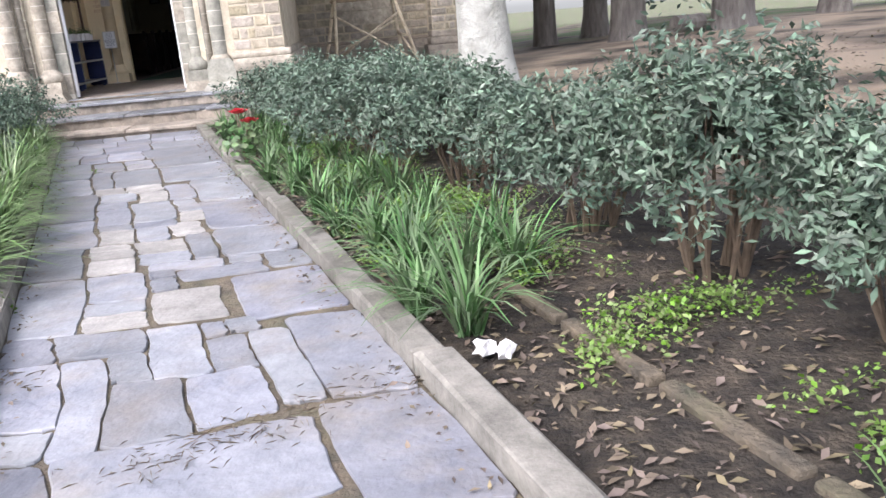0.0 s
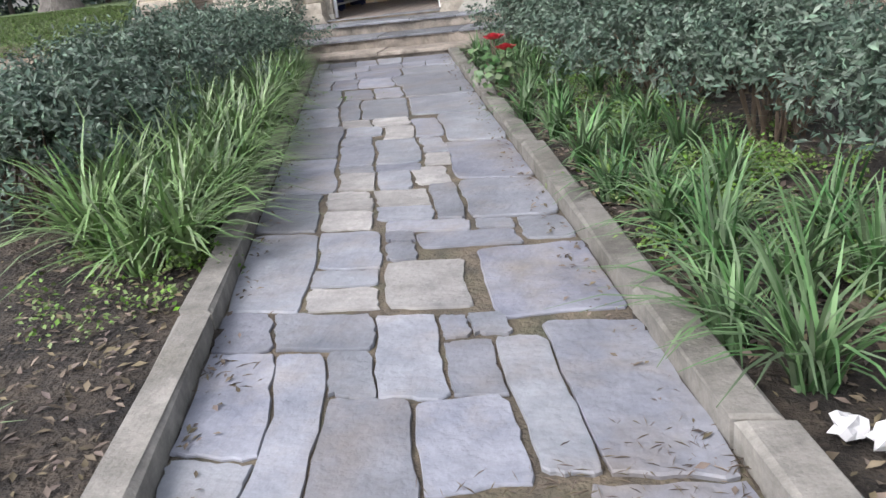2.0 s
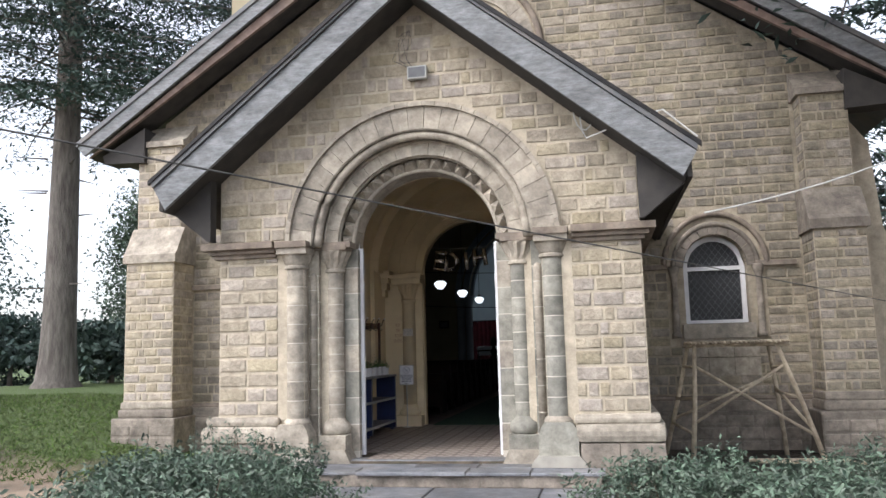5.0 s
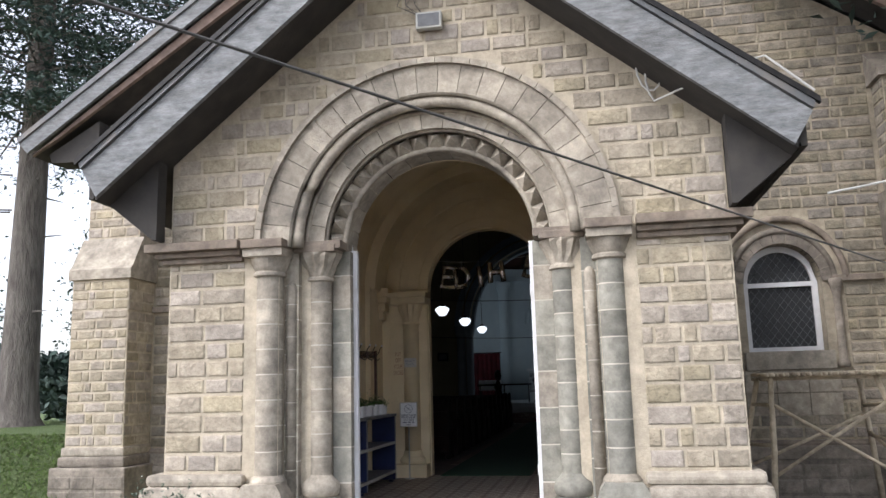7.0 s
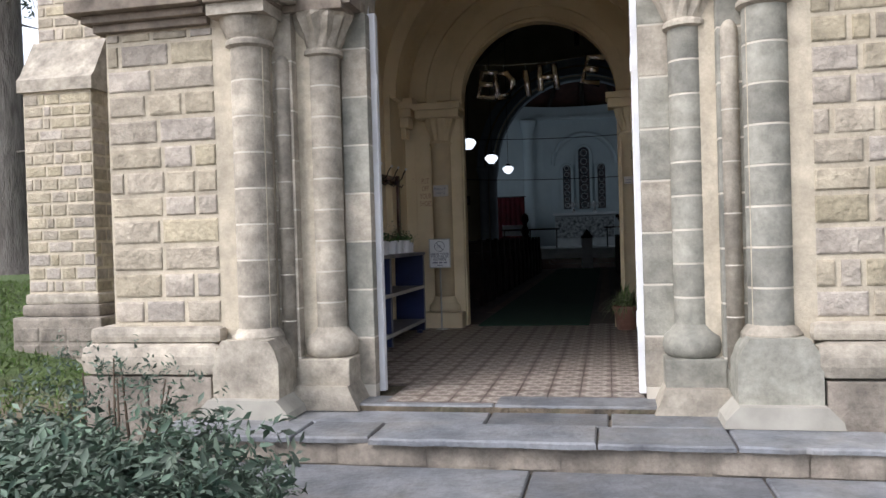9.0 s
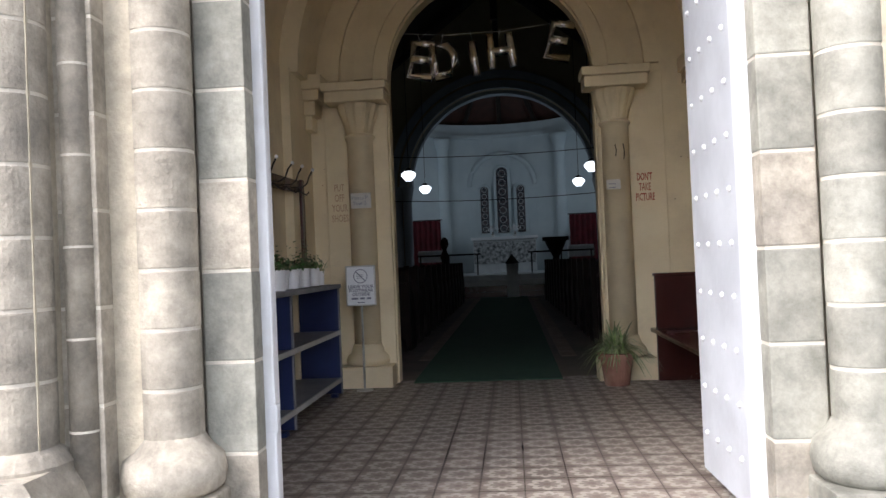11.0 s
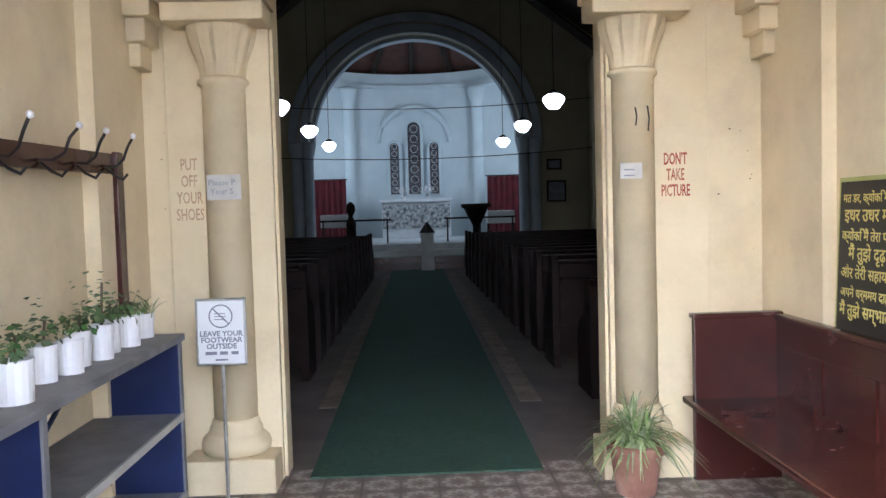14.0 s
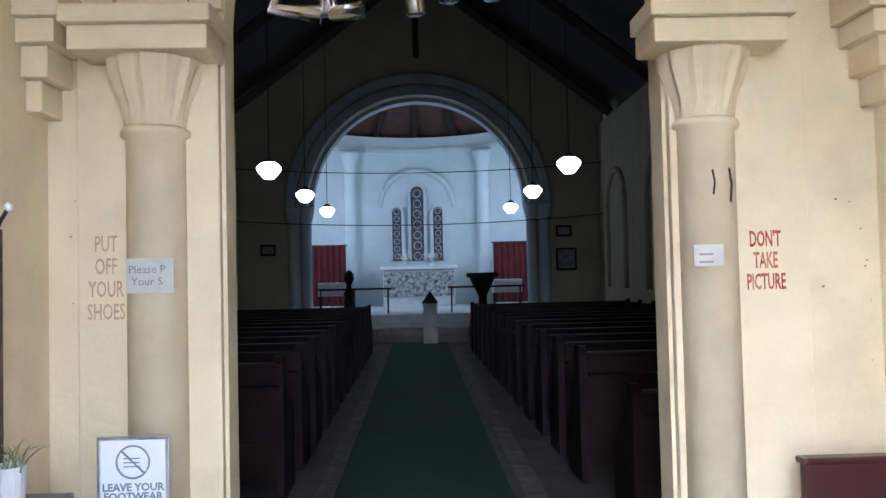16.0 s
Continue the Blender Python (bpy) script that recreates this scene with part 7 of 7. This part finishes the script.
def litter(name, label, n, seed, place, smin, smax):
    r = np.random.RandomState(seed)
    pts = np.array([place(r) for _ in range(n)])
    pts[:, 2] += r.uniform(0.004, 0.016, n)
    nr = r.normal(size=(n, 3)) * 0.28 + [0, 0, 1]
    tagged(leaves(name, pts, nr, r.uniform(smin, smax, n), M_LITTER, None, "", 0.42, seed), label, "leaf litter", kind="stuff")


def bed_spot(r):
    y = r.uniform(1.0, 10.0)
    x = path_right(y) + 0.18 + abs(r.normal()) * 0.9
    return (x, y, ground_z(x, y))


def kerb_spot(r):
    y = r.uniform(0.7, 11.6)
    left = r.rand() < 0.45
    x = path_left(y) + 0.03 + abs(r.normal()) * 0.06 if left else path_right(y) - 0.03 - abs(r.normal()) * 0.07
    return (x, y, -0.004)


def yard_spot(r):
    x, y = r.uniform(5.2, 13), r.uniform(3, 17)
    return (x, y, ground_z(x, y))


def left_bed_spot(r):
    y = r.uniform(1.6, 4.9)
    x = path_left(y) - 0.2 - abs(r.normal()) * 0.6
    return (x, y, ground_z(x, y))


litter("leaf_litter", "dry brown leaves strewn over the bed", 4200, 11, bed_spot, 0.02, 0.075)
litter("leaf_litter", "dry leaves and needles along the kerbs", 700, 12, kerb_spot, 0.012, 0.045)
litter("leaf_litter", "dry leaves strewn over the yard", 1600, 13, yard_spot, 0.04, 0.11)
litter("leaf_litter", "dry leaves on bare soil", 1300, 14, left_bed_spot, 0.018, 0.06)


def pine_spot(r):
    c = [(3.45, 3.0), (3.1, 2.93), (2.95, 2.82), (2.75, 2.72), (1.85, 3.5), (3.5, 3.15)][r.randint(6)]
    return (c[0] + r.normal() * 0.13, c[1] + r.normal() * 0.06, 0.0)


r13 = np.random.RandomState(90)
pts = np.array([pine_spot(r13) for _ in range(420)])
pts[:, 2] += r13.uniform(0.002, 0.008, 420)
tagged(leaves("pine_needles", pts, r13.normal(size=(420, 3)) * 0.12 + [0, 0, 1], r13.uniform(0.025, 0.06, 420), M_LITTER, None, "", 0.05, 90), "drifts of dry brown needles on the flags", "needles", kind="stuff")

# turf beside the church
rg = np.random.RandomState(31)
n = 26000
gxs, gys = rg.uniform(-14, -2.8, n), rg.uniform(12.5, 23, n)
keep = np.array([noise.noise(Vector((a * 0.5, c * 0.5, 3))) * 2.2 + (c - 14.0) > 0 and not (-6.5 < a and c > 17.1) for a, c in zip(gxs, gys)])
gxs, gys = gxs[keep], gys[keep]
gzs = np.array([ground_z(a, c) for a, c in zip(gxs, gys)]) + 0.035
hv = rg.normal(size=(len(gxs), 3)) * [1, 1, 0.25]
tagged(leaves("turf", np.stack([gxs, gys, gzs], 1), hv, rg.uniform(0.07, 0.14, len(gxs)), M_TURF, None, "", 0.16, 31), "short green turf beside the church", "grass", kind="stuff")

# crumpled paper on the soil, red roses
b = bmesh.new()
pr5 = random.Random(5)
for k in range(2):
    r0 = bmesh.ops.create_icosphere(b, subdivisions=2, radius=1.0)
    for v in r0["verts"]:
        q = pr5.uniform(0.55, 1.3)
        v.co = Vector((3.82 + k * 0.07 + v.co.x * 0.042 * q, 3.15 - k * 0.05 + v.co.y * 0.04 * q, 0.055 + v.co.z * 0.035 * q))
tagged(part("crumpled_paper", b, M_PAPER), "crumpled white paper lying on the soil", "litter")
b = boxed(1.875, 1.92, 3.42, 3.46, 0.0, 0.006, bevel=0.002)
tagged(part("wrapper", b, M_BINBLUE), "torn blue and white sweet wrapper", "litter")

rose = thing("rose_plant", "rose plant with two red blooms and pale leaves", "rose", at=(2.39, 8.00, 0.04))
b = bmesh.new()
for tip in ((2.39, 7.98, 0.53), (2.48, 7.99, 0.45), (2.31, 8.00, 0.35), (2.34, 8.10, 0.57)):
    tube(b, [(2.39, 8.00, 0.02), (2.39, 8.00, 0.22), tip], 0.007, 5)
part("stem", b, M_TWIG, rose)
rs = np.random.RandomState(8)
d = rs.normal(size=(130, 3))
leaves("foliage", np.array([2.37, 7.98, 0.28]) + d * [0.1, 0.1, 0.08], d * 0.5 + [0, -0.4, 0.8], rs.uniform(0.05, 0.085, 130), M_POTLEAF, rose, "broad pale green leaves", 0.75, 8)
for q, (x, y, z) in enumerate(((2.48, 7.98, 0.44), (2.39, 7.97, 0.53))):
    b = bmesh.new()
    for ringk in range(4):
        for k in range(6):
            a = k * math.pi / 3 + ringk * 0.5
            rr, hh = 0.012 + ringk * 0.013, 0.045 - ringk * 0.007
            c = Vector((x + rr * math.cos(a), y + rr * math.sin(a), z))
            u = Vector((-math.sin(a), math.cos(a), 0)) * (0.014 + ringk * 0.006)
            o2 = Vector((math.cos(a), math.sin(a), 0)) * (0.005 + ringk * 0.01)
            vs = [b.verts.new(p) for p in (c - u * 0.6, c + u * 0.6, c + u + o2 + Vector((0, 0, hh)), c - u + o2 + Vector((0, 0, hh)))]
            b.faces.new(vs)
    part("bloom", b, M_ROSE, rose, "red rose bloom")

# low stone edging in the right bed
edg = thing("bed_edging", "half-buried dark stone edging of the flower bed", "edging", kind="structure")
for k in range(4):
    ya = 3.98 - k * 0.62
    xa = 4.1 + (3.98 - ya) * 0.26
    b = boxed(-0.035, 0.035, -0.3, 0.3, -0.05, 0.05, bevel=0.012)
    bmesh.ops.transform(b, matrix=pose(xa, ya - 0.3, 0.0, 0, 0, 14), verts=b.verts)
    part("edging_stone", b, M_GAP, edg)

# ---- trees ----
def trunk_mesh(x, y, z0, r0, r1, h, seed, lean=(0, 0), segs=18, flare=1.5):
    b = bmesh.new()
    r = random.Random(seed)
    rings = []
    for i in range(16):
        t = i / 15
        rad = r0 + (r1 - r0) * t
        if i < 3:
            rad *= (flare, 1.15, 1.03)[i]
        zz = z0 - 0.2 + h * (t ** 1.6)
        rings.append([b.verts.new((x + lean[0] * t + rad * (1 + 0.05 * math.sin(3 * a + seed) + r.uniform(-0.02, 0.02)) * math.cos(a), y + lean[1] * t + rad * (1 + 0.05 * math.sin(3 * a + seed)) * math.sin(a), zz)) for a in [2 * math.pi * k / segs for k in range(segs)]])
    for p, q in zip(rings, rings[1:]):
        for k in range(segs):
            b.faces.new((p[k], p[(k + 1) % segs], q[(k + 1) % segs], q[k]))
    b.faces.new(rings[-1])
    return b


def conifer(x, y, r0, h, seed, crown_from, label, spread, density=1.0, leaf=0.12, stubs=True, bark=None, material=None, lean=(0.2, 0)):
    z0 = ground_z(x, y)
    t = thing("conifer_tree", label, "tree", "tall conifers", at=(x, y, z0))
    part("trunk", trunk_mesh(x, y, z0, r0, r0 * 0.28, h, seed, lean), bark or M_BARK, t, smooth=True)
    rr = random.Random(seed)
    rs = np.random.RandomState(seed)
    if stubs:
        for k in range(13):
            z = z0 + rr.uniform(2.4, crown_from + 1)
            a = rr.choice((0, math.pi)) + rr.uniform(-0.7, 0.7)
            ln = rr.uniform(0.35, 0.9)
            part("dead_branch", tube(bmesh.new(), [(x + 0.8 * r0 * math.cos(a), y + 0.8 * r0 * math.sin(a), z), (x + (r0 + ln) * math.cos(a), y + (r0 + ln) * math.sin(a), z + rr.uniform(-0.1, 0.1))], 0.035, 5, 0.012), M_BARK, t)
    pos, nrm, siz = [], [], []
    limbs = bmesh.new()
    z = z0 + crown_from
    while z < z0 + h * 0.98:
        f = 1 - (z - z0 - crown_from) / (h - crown_from + 0.01)
        for _ in range(3):
            a = rr.uniform(0, 6.283)
            ln = spread * (0.35 + 0.65 * f) * rr.uniform(0.6, 1.1)
            dx, dy = math.cos(a), math.sin(a)
            droop = rr.uniform(0.15, 0.4)
            p0 = Vector((x, y, z))
            pts = [p0 + Vector((dx * ln * s, dy * ln * s, ln * (0.12 * s - droop * s * s))) for s in (0, 0.35, 0.7, 1.0)]
            tube(limbs, pts, 0.05, 4, 0.01)
            m = int(190 * density * (0.4 + 0.6 * f))
            s = rs.uniform(0.2, 1.05, m)
            side = rs.normal(size=m) * 0.22 * ln * (0.3 + 0.6 * (1 - np.abs(s - 0.55)))
            px = x + dx * ln * s - dy * side
            py = y + dy * ln * s + dx * side
            pz = z + ln * (0.12 * s - droop * s * s) - np.abs(rs.normal(size=m)) * 0.16 - np.abs(side) * 0.15
            pos.append(np.stack([px, py, pz], 1))
            nrm.append(rs.normal(size=(m, 3)) * 0.5 + [0, 0, 1])
            siz.append(rs.uniform(0.7, 1.6, m) * leaf)
        z += rr.uniform(0.3, 0.55) / max(density, 0.5)
    part("limb", limbs, M_BARK, t)
    leaves("crown", np.concatenate(pos), np.concatenate(nrm), np.concatenate(siz), material or M_NEEDLE, t, "dark drooping needle sprays", 0.35, seed)
    return t


conifer(-16.4, 29.0, 0.64, 33, 1, 9.6, "tall deodar with bare lower trunk", 6.4, 1.7, 0.19)
conifer(-28.0, 31.0, 0.45, 24, 2, 3.0, "dark deodar beyond the lawn", 3.6, 0.9, 0.22, stubs=False)
conifer(-9.2, 29.0, 0.4, 23, 5, 8.2, "tall deodar behind the church", 5.0, 1.7, 0.16, stubs=False)
conifer(11.0, 25.0, 0.4, 22, 6, 2.4, "tall dark deodar beyond the church", 4.6, 1.5, 0.2, stubs=False)
# added out of view, only to block sky light over the right bed
conifer(9.6, 6.4, 0.42, 20, 8, 5.4, "unseen deodar added to shade the right bed", 5.6, 1.3, 0.2, stubs=False)
conifer(5.6, 13.05, 0.45, 19, 3, 7.2, "large pale lichen-covered tree trunk behind hedge", 5.2, 1.6, 0.2, stubs=False, bark=M_LIMEBARK, lean=(-0.3, 0.3))


def broad_tree(x, y, rx, h, seed, n, label, leaf=0.24, low=0.05, material=None):
    z0 = ground_z(x, y)
    t = thing("garden_tree", label, "tree", "trees beyond the lawn", at=(x, y, z0))
    part("trunk", trunk_mesh(x, y, z0, 0.16, 0.05, h * 0.8, seed, flare=1.2, segs=8), M_BARK, t)
    r = np.random.RandomState(seed)
    blobs = 90 if n > 10000 else 34
    bc = r.normal(size=(blobs, 3)) * [rx * 0.42, rx * 0.42, h * 0.22] + [x, y, z0 + h * 0.55]
    bc[:, 2] = np.clip(bc[:, 2], z0 + h * low, z0 + h)
    if n > 10000:
        up = r.uniform(0.04, 1.0, blobs) ** 1.2
        turn = r.uniform(0, 6.283, blobs)
        reach = rx * 0.85 * (1 - up) ** 0.75 * r.uniform(0.3, 1.0, blobs)
        bc = np.stack([x + reach * np.cos(turn), y + reach * np.sin(turn), z0 + up * h * 0.96], 1)
    taper = 1 - 0.75 * np.clip((bc[:, 2] - z0) / h - 0.35, 0, 1)
    bc[:, 0] = x + (bc[:, 0] - x) * taper
    which = r.randint(blobs, size=n)
    c = bc[which] + r.normal(size=(n, 3)) * [rx * 0.16, rx * 0.16, h * 0.06]
    leaves("crown", c, r.normal(size=(n, 3)) + [0, 0, 0.5], r.uniform(0.6, 1.4, n) * leaf, material or M_NEEDLE, t, "dense leafy crown", 0.5, seed)


for i, (x, y, rx, h, n) in enumerate(((-21.0, 42, 4.4, 10.5, 30000), (-13.2, 33, 2.0, 3.2, 2500), (-17, 33, 2.4, 2.2, 2600), (-24, 36, 4.5, 3.3, 4200), (-31, 40, 6, 4.6, 5200), (-36, 44, 6, 12, 5600), (-28, 30, 3, 3.4, 2600), (-40, 38, 6, 5, 4600), (-11.6, 36, 2.5, 4.0, 2600),
                                   (15, 33, 4, 9, 4500), (20, 24, 4.5, 8, 4500), (26, 16, 5, 9, 4500), (30, 30, 6, 12, 5000))):
    broad_tree(x, y, rx, h, 500 + i, n if i == 0 else int(n * 1.25), "dark green leafy tree beyond the lawn" if x < 0 else "dark leafy tree beyond the yard", leaf=0.2 if i == 0 else 0.3, material=M_LEAF if i == 0 else None)
# trunks standing beyond the yard
for i, (x, y, r) in enumerate(((10.8, 21.5, 0.5), (13.2, 20.5, 0.55), (17.5, 23, 0.45), (9.2, 24, 0.35))):
    t = thing("yard_tree", "dark conifer trunk beyond the yard", "tree", "trunks beyond the yard", at=(x, y, ground_z(x, y)))
    part("trunk", trunk_mesh(x, y, ground_z(x, y), r, r * 0.5, 13, 60 + i, flare=1.7), M_BARK, t, smooth=True)
b = bmesh.new()
tube(b, [(11.6, 20.3, 0.5), (12.4, 20.6, 0.52)], 0.22, 10)
tagged(part("log", b, M_BARK), "cut log lying beyond the yard", "log")

# ---- small things on the lawn ----
PX, PY = -19.6, 36.0
zc = ground_z(PX, PY)
crs = thing("white_post", "white wooden post with a crossbar", "post", at=(PX, PY, zc))
part("upright", boxed(PX - 0.055, PX + 0.055, PY - 0.055, PY + 0.055, zc - 0.1, 2.64, bevel=0.01), M_LAMPCASE, crs)
part("crossbar", boxed(PX - 0.42, PX + 0.42, PY - 0.09, PY - 0.05, 2.5, 2.62, bevel=0.01), M_WHITE, crs)
for x, m, lb in ((-23.4, M_BINGREEN, "teal plastic bin on a stand"), (-22.75, M_BINBLUE, "blue plastic bin on a stand")):
    zb = ground_z(x, 30)
    tbn = thing("litter_bin", lb, "bin", "litter bins", at=(x, 30, zb))
    part("body", lathe(bmesh.new(), [(0.26, zb + 0.15), (0.34, zb + 0.9), (0.36, zb + 0.92)], x, 30, 14), m, tbn)
    part("lid", lathe(bmesh.new(), [(0.37, zb + 0.92), (0.34, zb + 0.98), (0.1, zb + 1.05)], x, 30, 14), m, tbn)
    for s in (-1, 1):
        part("leg", tube(bmesh.new(), [(x + s * 0.38, 30, zb - 0.05), (x + s * 0.38, 30, zb + 0.95)], 0.025, 6), M_IRON, tbn)

# gate post at the start of the path
gp = thing("gate_post", "dark painted metal gate post with pale blue band", "gate post", at=(4.04, 1.12, 0.0))
part("shaft", boxed(3.98, 4.10, 1.06, 1.18, -0.05, 0.98, bevel=0.008), M_POSTPAINT, gp)
part("upper_band", boxed(3.977, 4.103, 1.057, 1.183, 0.98, 1.65, bevel=0.008), M_POSTBLUE, gp, "pale blue upper part")
part("cap", lathe(bmesh.new(), [(0.09, 1.65), (0.09, 1.68), (0.02, 1.76)], 4.04, 1.12, 12), M_POSTBLUE, gp)

# ---- floodlight and cables on the front ----
fl = thing("floodlight", "small flat floodlight above the porch arch", "floodlight", at=(CX + 0.05, FY - 0.08, 4.9))
part("case", boxed(CX - 0.08, CX + 0.16, FY - 0.10, FY - 0.03, 4.88, 5.04, bevel=0.01), M_LAMPCASE, fl)
part("lens", boxed(CX - 0.06, CX + 0.14, FY - 0.104, FY - 0.1, 4.90, 5.02), M_LEAD, fl)
part("bracket", boxed(CX + 0.02, CX + 0.06, FY - 0.03, FY, 4.92, 5.02), M_IRON, fl)


def cable(name, a, c, sag, radius, material, label, n=20):
    a, c = Vector(a), Vector(c)
    b = bmesh.new()
    tube(b, [a.lerp(c, i / n) + Vector((0, 0, -sag * 4 * (i / n) * (1 - i / n))) for i in range(n + 1)], radius, 5)
    tagged(part(name, b, material), label, "cable", "overhead cables")


cable("overhead_cable", (-12.0, -6.2, 3.9), (8.2, 18.0, 1.8), 0.03, 0.0055, M_CABLE, "thin grey cable slung across the porch front", 30)
cable("overhead_cable", (3.1, 12.95, 3.0), (9.5, 15.0, 6.0), 0.45, 0.009, M_WHITECABLE, "pale cable sagging from the porch eaves")
b = bmesh.new()
pts = [(1.86 + 0.09 * math.cos(a * 0.5) + 0.006 * a, FY - 0.05, 4.40 + 0.2 * math.sin(a * 0.5) - 0.01 * a) for a in range(22)]
tube(b, pts + [(2.25, 13.2, 4.05), (2.6, 12.96, 4.1), (2.75, 12.93, 4.12), (3.08, 12.92, 3.8)], 0.009, 5)
tagged(part("looped_cable", b, M_WHITECABLE), "loose white cable looped under the bargeboard", "cable", "overhead cables")
b = bmesh.new()
for k in range(6):
    a0 = k * 1.05
    tube(b, [(CX - 0.05, FY - 0.06, 5.5), (CX - 0.1 + 0.08 * math.cos(a0), FY - 0.05, 5.35 + 0.03 * k), (CX - 0.18 + 0.1 * math.sin(a0), FY - 0.05, 5.15), (CX + 0.02 * k, FY - 0.05, 4.95)], 0.0025, 4)
tagged(part("wire_tangle", b, M_CABLE), "tangle of thin wires under the gable", "cable", "overhead cables")
